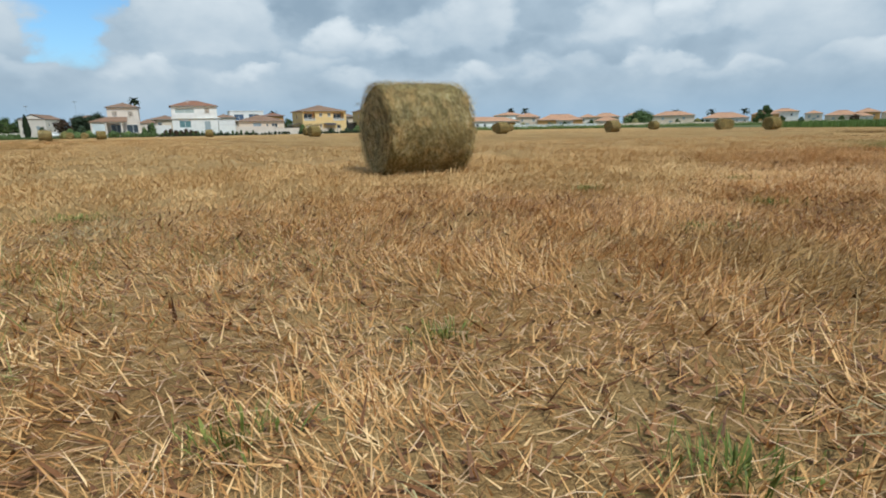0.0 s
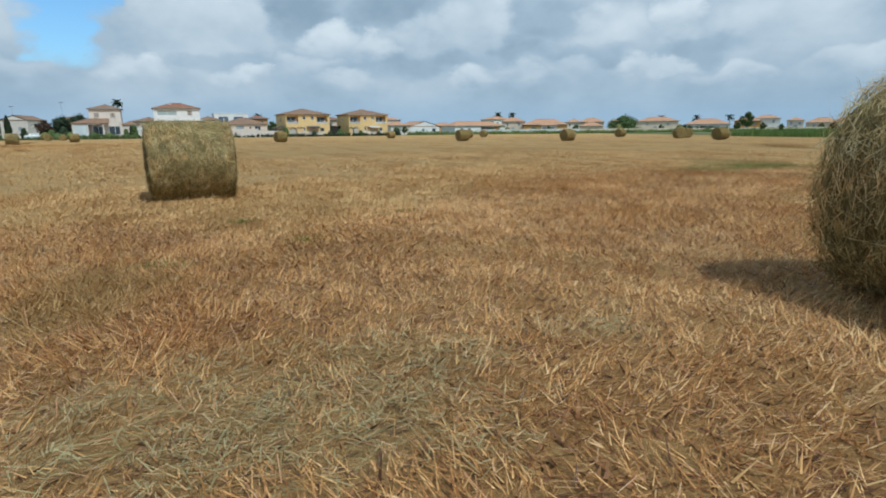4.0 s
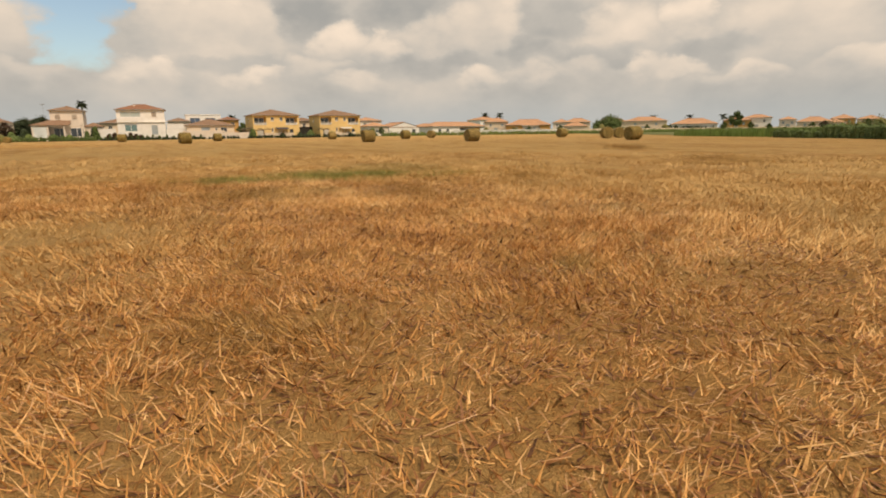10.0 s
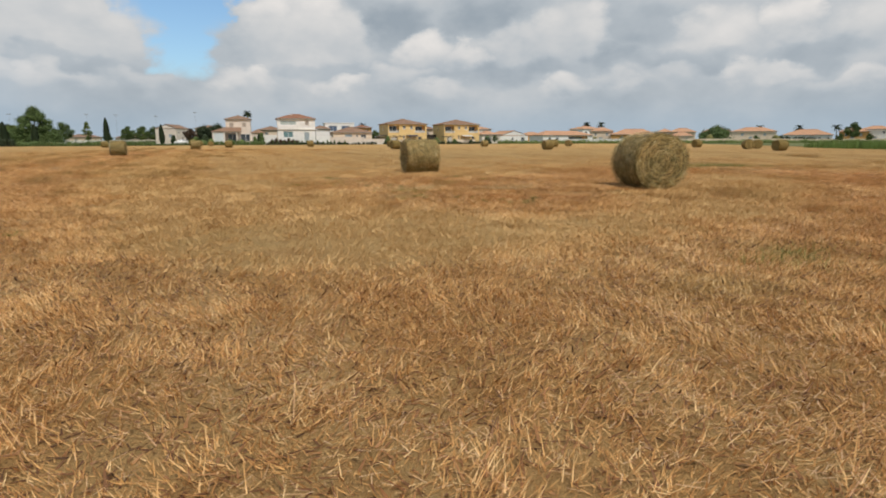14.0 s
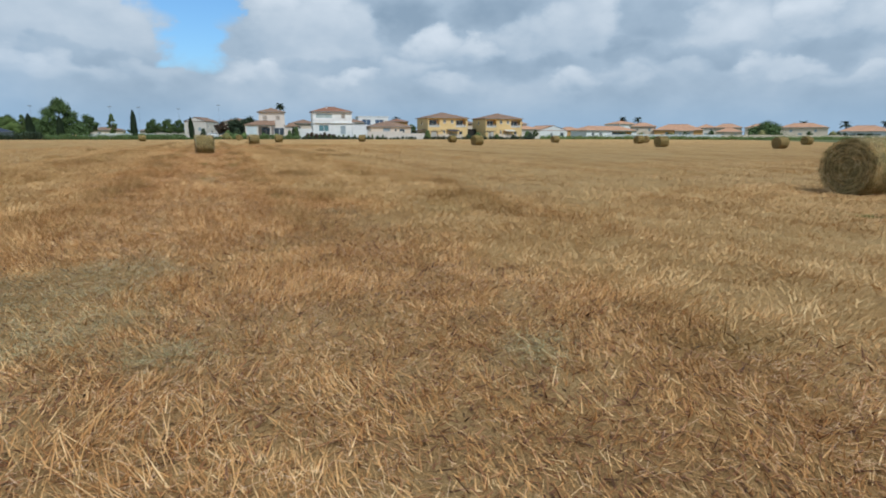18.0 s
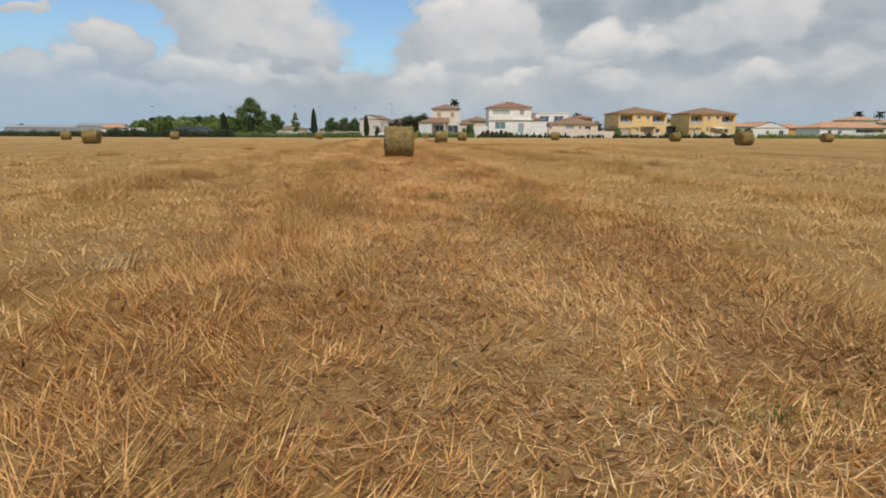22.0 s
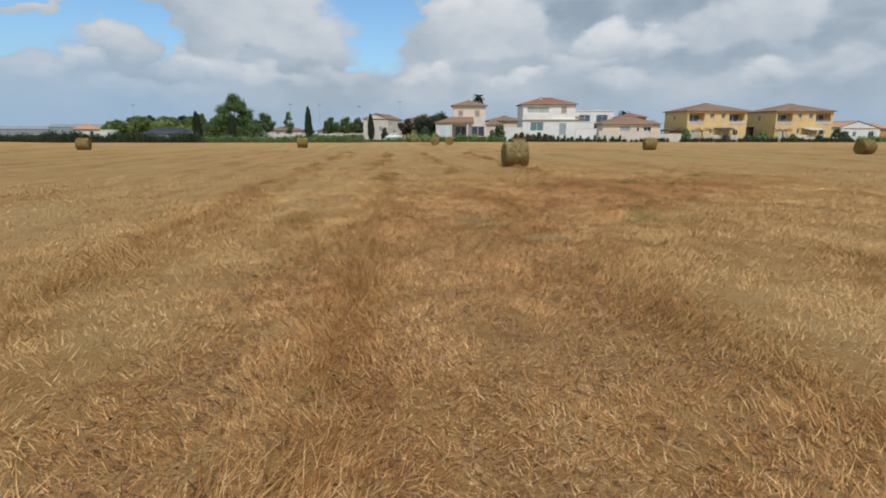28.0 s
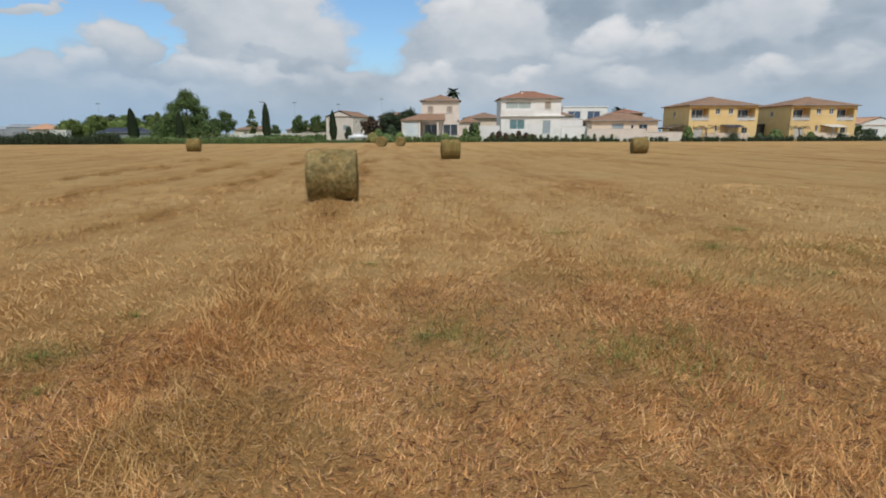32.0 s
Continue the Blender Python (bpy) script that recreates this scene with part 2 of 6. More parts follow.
def patched(g, col, strength=1.0):
    """Tints a colour by the growth of the field stored on the mesh: green, raked hay, uncut brown grass, red or pale straw."""
    a = g.add("ShaderNodeAttribute")
    a.attribute_name = "growth"
    sep = g.add("ShaderNodeSeparateColor")
    g.link(a.outputs["Color"], sep.inputs[0])
    warm = a.outputs["Alpha"]
    col = g.mix(g.math("MULTIPLY", g.smooth(warm, 0.02, 1.0), 0.36 * strength), col, g.mix(1.0, col, (0.96, 0.74, 0.60), "MULTIPLY"))
    col = g.mix(g.math("MULTIPLY", sep.outputs[2], 0.38 * strength), col, g.mix(1.0, col, (0.60, 0.54, 0.44), "MULTIPLY"))
    col = g.mix(g.math("MULTIPLY", sep.outputs[2], -0.95 * strength), col, g.mix(0.62, col, (0.86, 0.655, 0.37)))
    col = g.mix(g.math("MULTIPLY", sep.outputs[1], 0.33 * strength), col, g.mix(0.5, (0.50, 0.41, 0.19), col))
    return g.mix(g.math("MULTIPLY", sep.outputs[0], 0.60 * strength), col, g.mix(0.3, (0.17, 0.175, 0.05), col))


def straw_material(name, stops, blotch=0.20, field=True, mixed=False):
    """Dry stalks: each stalk has a tone of its own, whole patches share another."""
    m, g = material(name)
    geo = g.add("ShaderNodeNewGeometry")
    pos, one = geo.outputs["Position"], geo.outputs["Random Per Island"]
    tuft = g.noise(pos, 7.0, 3, 0.6)
    row = g.scaled(pos, (1, 1, 1), rz=-ROW)
    patch = g.noise(g.scaled(row, (0.52, 0.11, 1)), 1.0, 5, 0.62, 0.7)
    mix = g.math("ADD", g.math("MULTIPLY", one, 0.75 - blotch), g.math("MULTIPLY", g.smooth(tuft, 0.3, 0.7), blotch))
    col = g.ramp(g.math("ADD", g.math("ADD", mix, 0.03), g.math("MULTIPLY", g.smooth(patch, 0.35, 0.65), 0.13)), stops)
    if field:
        col = patched(g, col)
    if mixed:
        green, tan = g.noise(pos, 3.1, 3, 0.6, 0.6), g.noise(g.scaled(pos, (1, 1, 1), (5.3, 2.1, 0.7)), 4.3, 3, 0.6, 0.6)
        col = g.mix(g.math("MULTIPLY", g.smooth(green, 0.50, 0.64), 0.35), col, g.mix(1.0, col, (0.70, 0.86, 0.78), "MULTIPLY"))
        col = g.mix(g.math("MULTIPLY", g.smooth(tan, 0.48, 0.62), 0.65), col, g.mix(1.0, col, (1.30, 1.06, 0.96), "MULTIPLY"))
    principled(g, col, 0.62, spec=0.35)
    return m


def ground_material():
    m, g = material("stubble_ground")
    pos = g.add("ShaderNodeNewGeometry").outputs["Position"]
    row = g.scaled(pos, (1, 1, 1), rz=-ROW)
    lanes = g.noise(g.scaled(row, (0.52, 0.034, 1)), 1.0, 5, 0.62, 0.7)
    streak = g.noise(g.scaled(row, (1.4, 0.35, 1)), 1.0, 5, 0.65, 0.6)
    blots = g.noise(g.scaled(row, (0.34, 0.20, 1)), 1.0, 5, 0.65, 1.0)
    clump = g.noise(pos, 1.7, 7, 0.68, 0.9)
    lumps = g.noise(pos, 0.75, 4, 0.6, 0.8)
    fibre = g.noise(g.scaled(row, (60, 16, 20)), 1.0, 4, 0.7, 2.2)
    grit = g.noise(pos, 70, 5, 0.75)
    threads = None
    for k, turn in enumerate((0.25, 1.15, 2.0, 2.75)):
        bent = g.scaled(g.scaled(pos, (1, 1, 1), (7.3 * k, 3.1 * k, 0), turn), (120, 14, 30))
        line = g.smooth(g.noise(bent, 1.0, 2, 0.5, 0.4), 0.54, 0.62)
        threads = line if threads is None else g.math("MAXIMUM", threads, line)
    tone = g.math("ADD", g.math("ADD", g.math("MULTIPLY", lanes, 0.30), g.math("MULTIPLY", streak, 0.22)), g.math("ADD", g.math("MULTIPLY", blots, 0.26), g.math("MULTIPLY", clump, 0.22)))
    col = g.ramp(tone, [(0.35, (0.27, 0.115, 0.040)), (0.43, (0.46, 0.232, 0.080)), (0.49, (0.64, 0.385, 0.152)), (0.56, (0.74, 0.495, 0.220)), (0.66, (0.82, 0.605, 0.310))])
    brown = g.math("MULTIPLY", g.smooth(lumps, 0.54, 0.70), g.smooth(blots, 0.42, 0.60))
    col = g.mix(g.math("MULTIPLY", brown, 0.48), col, (0.33, 0.15, 0.05))
    pale = g.math("MULTIPLY", g.smooth(g.noise(pos, 0.11, 4, 0.6), 0.50, 0.66), 0.35)
    col = g.mix(pale, col, (0.68, 0.49, 0.25))
    green = g.math("MULTIPLY", g.smooth(g.noise(pos, 0.20, 4, 0.6), 0.54, 0.70), g.smooth(clump, 0.42, 0.62))
    col = g.mix(g.math("MULTIPLY", green, 0.30), col, (0.27, 0.22, 0.07))
    col = g.mix(g.math("MULTIPLY", g.smooth(fibre, 0.56, 0.68), 0.35), col, (0.62, 0.41, 0.19))
    col = g.mix(g.math("MULTIPLY", threads, 0.6), col, (0.62, 0.39, 0.16))
    col = g.mix(g.math("MULTIPLY", g.smooth(grit, 0.48, 0.33), 0.5), col, (0.10, 0.040, 0.015))
    col = patched(g, col, 0.7)
    # darkens the ground along the lanes to paint in shade between stalks
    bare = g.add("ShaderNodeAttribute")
    bare.attribute_name = "soil_shade"
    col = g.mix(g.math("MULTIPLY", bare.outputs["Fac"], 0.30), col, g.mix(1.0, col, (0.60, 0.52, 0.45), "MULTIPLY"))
    far = g.math("ADD", g.math("ADD", g.math("MULTIPLY", fibre, 0.5), g.math("MULTIPLY", threads, 0.8)), g.math("ADD", grit, g.math("MULTIPLY", clump, 1.8)))
    principled(g, col, 0.95, far, 0.8, 0.06, spec=0.1)
    return m


def bale_material(name, cap):
    """Rolled hay: fibres run round the roll on its side, in a spiral on its ends."""
    m, g = material(name)
    co = g.add("ShaderNodeTexCoord").outputs["Object"]
    rnd = g.add("ShaderNodeObjectInfo").outputs["Random"]
    sep = g.add("ShaderNodeSeparateXYZ")
    g.link(co, sep.inputs[0])
    rad = g.vmath("LENGTH", g.vmath("MULTIPLY", co, (0, 1, 1)))
    if cap:
        warp = g.math("MULTIPLY", g.noise(co, 4, 3), 0.16)
        ring = g.math("SINE", g.math("MULTIPLY", g.math("ADD", rad, warp), 62.0))
        lay = g.math("ADD", g.math("MULTIPLY", ring, 0.16), g.noise(co, 24, 6, 0.75, 1.2))
    else:
        lay = g.noise(g.scaled(co, (34, 7, 7)), 1.0, 6, 0.75, 1.0)
    wide = g.noise(g.scaled(co, (1.6, 0.8, 0.8)), 2.6, 4, 0.6, 0.5)
    fine = g.noise(co, 70, 4, 0.7)
    t = g.math("ADD", g.math("MULTIPLY", lay, 0.65), g.math("MULTIPLY", fine, 0.35))
    col = g.ramp(t, [(0.32, (0.032, 0.026, 0.009)), (0.45, (0.13, 0.096, 0.032)), (0.56, (0.29, 0.205, 0.073)), (0.72, (0.56, 0.41, 0.18))])
    col = g.mix(g.math("MULTIPLY", g.smooth(wide, 0.48, 0.68), 0.45), col, (0.15, 0.125, 0.045))
    col = g.mix(g.math("MULTIPLY", g.smooth(rnd, 0.3, 1.0), 0.25), col, (0.36, 0.25, 0.12))
    damp = g.noise(g.scaled(co, (1.0, 0.45, 0.45)), 4.5, 4, 0.6, 0.8)
    col = g.mix(g.math("MULTIPLY", g.smooth(damp, 0.52, 0.66), 0.4), col, (0.095, 0.105, 0.045))
    principled(g, col, 0.9, g.math("ADD", lay, fine), 0.9, 0.03, spec=0.15)
    return m


def leaf_material(name, a, b, c):
    m, g = material(name)
    pos = g.add("ShaderNodeNewGeometry").outputs["Position"]
    rnd = g.add("ShaderNodeObjectInfo").outputs["Random"]
    t = g.math("ADD", g.math("MULTIPLY", g.noise(pos, 3.5, 3, 0.7), 0.7), g.math("MULTIPLY", g.noise(pos, 0.5, 2), 0.3))
    col = g.ramp(t, [(0.33, a), (0.5, b), (0.68, c)])
    col = g.mix(g.math("MULTIPLY", rnd, 0.3), col, tuple(0.75 * v for v in b))
    principled(g, col, 0.6, spec=0.25)
    return m


def roof_material(name, a, b, c):
    m, g = material(name)
    co = g.add("ShaderNodeTexCoord").outputs["Object"]
    pos = g.add("ShaderNodeNewGeometry").outputs["Position"]
    w = g.add("ShaderNodeTexWave", wave_type="BANDS", bands_direction="X")
    g.link(g.scaled(co, (1, 1, 1)), w.inputs["Vector"])
    w.inputs["Scale"].default_value = 1.6
    w.inputs["Distortion"].default_value = 0.6
    spot = g.noise(pos, 2.2, 5, 0.7)
    col = g.mix(g.smooth(spot, 0.35, 0.66), a, b)
    col = g.mix(g.math("MULTIPLY", g.smooth(g.noise(pos, 0.4, 3), 0.45, 0.7), 0.6), col, c)
    col = g.mix(g.math("MULTIPLY", w.outputs["Fac"], 0.18), col, tuple(0.5 * v for v in a))
    principled(g, col, 0.9, w.outputs["Fac"], 0.6, 0.05, spec=0.1)
    return m


def glass_material():
    m, g = material("window_glass")
    n = g.noise(g.add("ShaderNodeNewGeometry").outputs["Position"], 0.9, 2)
    principled(g, g.mix(n, (0.02, 0.03, 0.04), (0.07, 0.09, 0.11)), 0.08, spec=0.6)
    return m


GROUND = ground_material()
STRAW = straw_material("pale_straw", [(0.15, (0.38, 0.195, 0.090)), (0.5, (0.62, 0.375, 0.200)), (0.85, (0.84, 0.60, 0.38))])
STUBBLE = straw_material("stubble", [(0.10, (0.23, 0.094, 0.028)), (0.34, (0.50, 0.246, 0.080)), (0.56, (0.72, 0.405, 0.148)), (0.80, (0.94, 0.670, 0.350))])
PALE_STUBBLE = straw_material("pale_stubble", [(0.12, (0.42, 0.225, 0.080)), (0.5, (0.62, 0.378, 0.150)), (0.82, (0.80, 0.56, 0.275))])
# dead litter, its brown darkened to stand in for shade between stalks
THATCH = straw_material("brown_thatch", [(0.15, (0.075, 0.031, 0.011)), (0.5, (0.21, 0.090, 0.033)), (0.88, (0.46, 0.235, 0.095))])
RIDGE_GRASS = straw_material("ridge_grass", [(0.2, (0.14, 0.072, 0.020)), (0.5, (0.40, 0.228, 0.072)), (0.85, (0.76, 0.51, 0.215))], field=False)
GREEN_HAY = straw_material("green_hay", [(0.2, (0.19, 0.155, 0.060)), (0.5, (0.37, 0.305, 0.140)), (0.85, (0.58, 0.50, 0.27))], field=False)
WEED = straw_material("weed_green", [(0.15, (0.075, 0.098, 0.014)), (0.5, (0.15, 0.178, 0.030)), (0.85, (0.30, 0.305, 0.075))], field=False)
BALE_SIDE, BALE_CAP = bale_material("hay_side", False), bale_material("hay_end", True)
HAY = straw_material("hay_stalks", [(0.10, (0.035, 0.031, 0.009)), (0.34, (0.165, 0.125, 0.038)), (0.60, (0.47, 0.335, 0.120)), (0.88, (0.82, 0.63, 0.31))], 0.40, False, True)
PALE_HAY = straw_material("pale_hay", [(0.12, (0.20, 0.165, 0.062)), (0.5, (0.54, 0.43, 0.195)), (0.85, (0.90, 0.76, 0.47))], 0.25, False, True)
TWINE = surface("blue_twine", (0.10, 0.145, 0.20), (0.17, 0.22, 0.27), 40, rough=0.6)
LEAF = leaf_material("leaf", (0.040, 0.068, 0.022), (0.085, 0.130, 0.042), (0.15, 0.20, 0.07))
LEAF_LIGHT = leaf_material("leaf_light", (0.07, 0.11, 0.03), (0.13, 0.18, 0.05), (0.22, 0.26, 0.09))
LEAF_DARK = leaf_material("leaf_dark", (0.017, 0.027, 0.015), (0.034, 0.051, 0.025), (0.06, 0.085, 0.037))
LEAF_RED = leaf_material("leaf_red", (0.025, 0.024, 0.012), (0.055, 0.034, 0.019), (0.11, 0.045, 0.026))
LEAF_DRY = leaf_material("leaf_dry", (0.10, 0.10, 0.03), (0.19, 0.18, 0.06), (0.30, 0.27, 0.11))
CROP = leaf_material("crop_leaf", (0.08, 0.14, 0.03), (0.13, 0.205, 0.05), (0.20, 0.28, 0.08))
BARK = surface("bark", (0.09, 0.065, 0.045), (0.16, 0.12, 0.085), 9, bump=0.6)
WHITE = surface("white_render", (0.77, 0.765, 0.75), (0.83, 0.825, 0.81), 14, (0.68, 0.675, 0.66), bump=0.12)
CREAM = surface("cream_render", (0.72, 0.60, 0.47), (0.78, 0.66, 0.53), 14, (0.65, 0.52, 0.40), bump=0.12)
PINK = surface("pale_pink_render", (0.72, 0.64, 0.565), (0.78, 0.70, 0.625), 14, (0.64, 0.565, 0.50), bump=0.12)
YELLOW = surface("yellow_render", (0.70, 0.51, 0.24), (0.76, 0.565, 0.275), 14, (0.64, 0.46, 0.21), bump=0.12)
ORANGE = surface("orange_render", (0.60, 0.33, 0.12), (0.66, 0.38, 0.15), 14, (0.52, 0.28, 0.10), bump=0.12)
GREY = surface("grey_sheet", (0.30, 0.32, 0.35), (0.36, 0.38, 0.41), 9, rough=0.6, metallic=0.3)
ROOF = roof_material("clay_tiles", (0.27, 0.125, 0.08), (0.35, 0.185, 0.12), (0.23, 0.13, 0.09))
ROOF_OLD = roof_material("old_clay_tiles", (0.25, 0.155, 0.105), (0.33, 0.215, 0.150), (0.19, 0.130, 0.097))
ROOF_RED = roof_material("red_tiles", (0.50, 0.27, 0.165), (0.58, 0.35, 0.225), (0.42, 0.26, 0.17))
GLASS = glass_material()
FRAME = surface("white_frame", (0.74, 0.74, 0.73), (0.80, 0.80, 0.79), 20, rough=0.5)
PALE_GLASS = surface("pale_glazing", (0.36, 0.43, 0.43), (0.44, 0.51, 0.50), 5, rough=0.2, bump=0.02)
# blue of the reflected sky is put into this glass colour
BLUE_GLASS = surface("sky_tinted_glazing", (0.07, 0.11, 0.18), (0.11, 0.16, 0.25), 3, rough=0.15, bump=0.02, spec=0.6)
TAUPE = surface("taupe_shutter", (0.42, 0.36, 0.31), (0.48, 0.42, 0.36), 20, rough=0.6)
PALE_DOOR = surface("pale_blue_white_paint", (0.62, 0.68, 0.70), (0.68, 0.73, 0.75), 12, rough=0.5)
TEAL = surface("teal_glazing", (0.10, 0.20, 0.22), (0.16, 0.28, 0.30), 3, rough=0.15, bump=0.02, spec=0.6)
SHUTTER = surface("blue_grey_shutter", (0.34, 0.40, 0.44), (0.40, 0.46, 0.50), 20, rough=0.6)
DARK = surface("dark_interior", (0.03, 0.028, 0.026), (0.05, 0.045, 0.04), 6)
AWNING = surface("pale_awning", (0.50, 0.48, 0.44), (0.58, 0.56, 0.52), 8)
BLUE_TARP = surface("dark_blue_sheet", (0.028, 0.036, 0.062), (0.042, 0.052, 0.085), 8, rough=0.6)
CARPAINT = surface("white_car_paint", (0.72, 0.73, 0.74), (0.78, 0.79, 0.80), 8, rough=0.25, bump=0.0, spec=0.6)
RUBBER = surface("rubber", (0.02, 0.02, 0.02), (0.03, 0.03, 0.03), 20)
RAIL_GLASS = surface("frosted_rail_panel", (0.50, 0.52, 0.52), (0.57, 0.59, 0.59), 10, rough=0.4)
METAL = surface("galvanised_steel", (0.30, 0.31, 0.32), (0.36, 0.37, 0.38), 12, rough=0.5, metallic=0.5)


# ---------------------------------------------------------------- mesh helpers
def mesh_from(name, verts, faces, mats, index=None, smooth=False):
    me = bpy.data.meshes.new(name)
    me.from_pydata([tuple(v) for v in verts], [], faces)
    for mt in mats:
        me.materials.append(mt)
    if index is not None:
        me.polygons.foreach_set("material_index", index)
    if smooth:
        me.polygons.foreach_set("use_smooth", [True] * len(me.polygons))
    me.update()
    return me


def triangles(name, tris, mat, tint=None):
    """One mesh from an array of triangles, n x 3 x 3; tint: the growth of the field under each, n x 4."""
    n = len(tris)
    me = bpy.data.meshes.new(name)
    me.vertices.add(3 * n)
    me.vertices.foreach_set("co", np.ascontiguousarray(tris, dtype=np.float32).ravel())
    me.loops.add(3 * n)
    me.loops.foreach_set("vertex_index", np.arange(3 * n, dtype=np.int32))
    me.polygons.add(n)
    me.polygons.foreach_set("loop_start", np.arange(0, 3 * n, 3, dtype=np.int32))
    me.polygons.foreach_set("loop_total", np.full(n, 3, dtype=np.int32))
    me.materials.append(mat)
    me.update(calc_edges=True)
    if tint is not None:
        me.attributes.new("growth", "FLOAT_COLOR", "FACE").data.foreach_set("color", np.ascontiguousarray(tint, dtype=np.float32).ravel())
    return me


def box_bm(sx, sy, sz, at=(0, 0, 0), bevel=0.0):
    """A box from at (its least corner), with rounded edges."""
    bm = bmesh.new()
    bmesh.ops.create_cube(bm, size=1)
    for v in bm.verts:
        v.co = Vector(((v.co.x + 0.5) * sx + at[0], (v.co.y + 0.5) * sy + at[1], (v.co.z + 0.5) * sz + at[2]))
    if bevel:
        bmesh.ops.bevel(bm, geom=bm.edges[:], offset=bevel, segments=1, affect="EDGES")
    return bm


def tube_bm(points, radii, sides=7):
    bm = bmesh.new()
    rings = []
    for k, (p, r) in enumerate(zip(points, radii)):
        p = Vector(p)
        d = (Vector(points[min(k + 1, len(points) - 1)]) - Vector(points[max(k - 1, 0)])).normalized()
        side = d.cross(Vector((0.31, 0.95, 0.11))).normalized()
        other = d.cross(side)
        rings.append([bm.verts.new(p + r * (math.cos(a) * side + math.sin(a) * other)) for a in (2 * math.pi * i / sides for i in range(sides))])
    for a, b in zip(rings, rings[1:]):
        for i in range(sides):
            bm.faces.new((a[i], a[(i + 1) % sides], b[(i + 1) % sides], b[i]))
    bm.faces.new(rings[0][::-1])
    bm.faces.new(rings[-1])
    return bm


def part(name, bm, mat, parent=None, label="", smooth=False):
    me = bpy.data.meshes.new(name)
    bm.normal_update()
    bm.to_mesh(me)
    bm.free()
    me.materials.append(mat)
    if smooth:
        me.polygons.foreach_set("use_smooth", [True] * len(me.polygons))
    return part_mesh(name, me, parent, label)


def part_mesh(name, me, parent=None, label=""):
    ob = new(name, me)
    ob.parent = parent
    if label:
        ob["label"] = label
    return ob


# ---------------------------------------------------------------- the field
# what grows or lies on the field, as ovals: turn in degrees, then x, y and half the size across and along that turn
GREEN_GROWTH = ((-26, [(14.9, -33.7, 0.14, 0.13), (14.6, -37.1, 0.24, 0.28), (33.6, -26.3, 1.6, 2.5), (30.2, -28.2, 0.6, 0.5), (32.7, -26.6, 1.6, 2.1), (29.5, -28.3, 0.29, 0.4), (31.8, -27.5, 0.9, 1.4), (29.6, -37.0, 0.12, 0.15), (31.3, -36.4, 0.15, 0.25), (29.1, -38.6, 0.23, 0.3)]), (-16, [(17.0, -44.3, 0.18, 0.29)]), (0, [(2.5, 23.6, 0.27, 0.8), (2.8, 24.8, 0.27, 0.5), (1.5, 30.9, 0.21, 0.4), (1.3, 28.3, 0.09, 0.2), (2.2, 25.8, 0.16, 0.17), (2.7, 26.2, 0.11, 0.26), (1.1, 31.6, 0.13, 0.23), (1.2, 30.8, 0.18, 0.4), (4.4, 31.1, 0.14, 0.3), (4.5, 30.0, 0.11, 0.19), (8.8, 35.1, 0.26, 0.4), (8.8, 33.3, 0.4, 0.5)]),)
HAY_GROWTH = ((-26, [(13.7, -31.3, 0.3, 0.7), (15.0, -35.4, 1.0, 0.4), (17.3, -35.8, 1.1, 0.6), (14.7, -35.3, 0.9, 0.8), (17.3, -36.0, 1.0, 0.8), (17.9, -35.9, 1.1, 0.8), (15.6, -35.1, 0.9, 0.7), (18.0, -35.7, 0.8, 0.5), (18.9, -35.7, 0.6, 0.21), (27.2, -29.9, 0.5, 0.27), (25.6, -29.8, 0.4, 0.3), (28.7, -30.4, 0.4, 0.5)]), (-16, [(10.8, -41.6, 0.5, 0.5), (2.7, -32.3, 1.3, 1.7), (5.9, -34.2, 0.4, 0.6), (3.7, -33.7, 0.7, 0.28), (5.5, -27.4, 0.5, 0.5)]), (0, [(2.6, -20.0, 0.3, 0.9), (-1.0, -15.3, 0.3, 0.6), (1.9, -12.3, 0.21, 0.7), (1.2, -4.4, 0.28, 0.5), (-1.4, 22.1, 0.6, 0.7), (-0.3, 20.1, 0.5, 0.5)]),)
OLIVE_GROWTH = ((-26, [(16.6, -33.7, 0.4, 0.9), (19.6, -37.7, 0.19, 0.5), (17.0, -33.5, 0.25, 0.27), (27.4, -30.5, 0.4, 0.27), (30.6, -30.8, 0.6, 0.5), (30.1, -30.7, 0.7, 0.8), (29.3, -36.8, 0.5, 0.3), (32.1, -36.9, 0.15, 0.4), (25.5, -40.6, 0.22, 0.17)]), (-16, [(15.4, -45.3, 0.8, 0.4), (6.7, -41.9, 0.6, 0.3), (6.8, -40.1, 0.8, 0.4), (5.5, -36.3, 0.3, 0.4), (7.4, -34.4, 0.5, 0.3), (7.6, -27.0, 0.9, 1.0)]), (0, [(0.5, -22.9, 0.28, 0.4), (0.9, -23.4, 0.23, 0.26), (1.7, -17.2, 0.4, 0.22), (-2.0, 4.2, 0.3, 0.7), (-3.8, 19.2, 0.26, 0.5), (3.3, 29.8, 0.7, 0.8), (5.7, 33.2, 0.7, 0.5), (5.9, 30.6, 0.6, 0.4)]),)
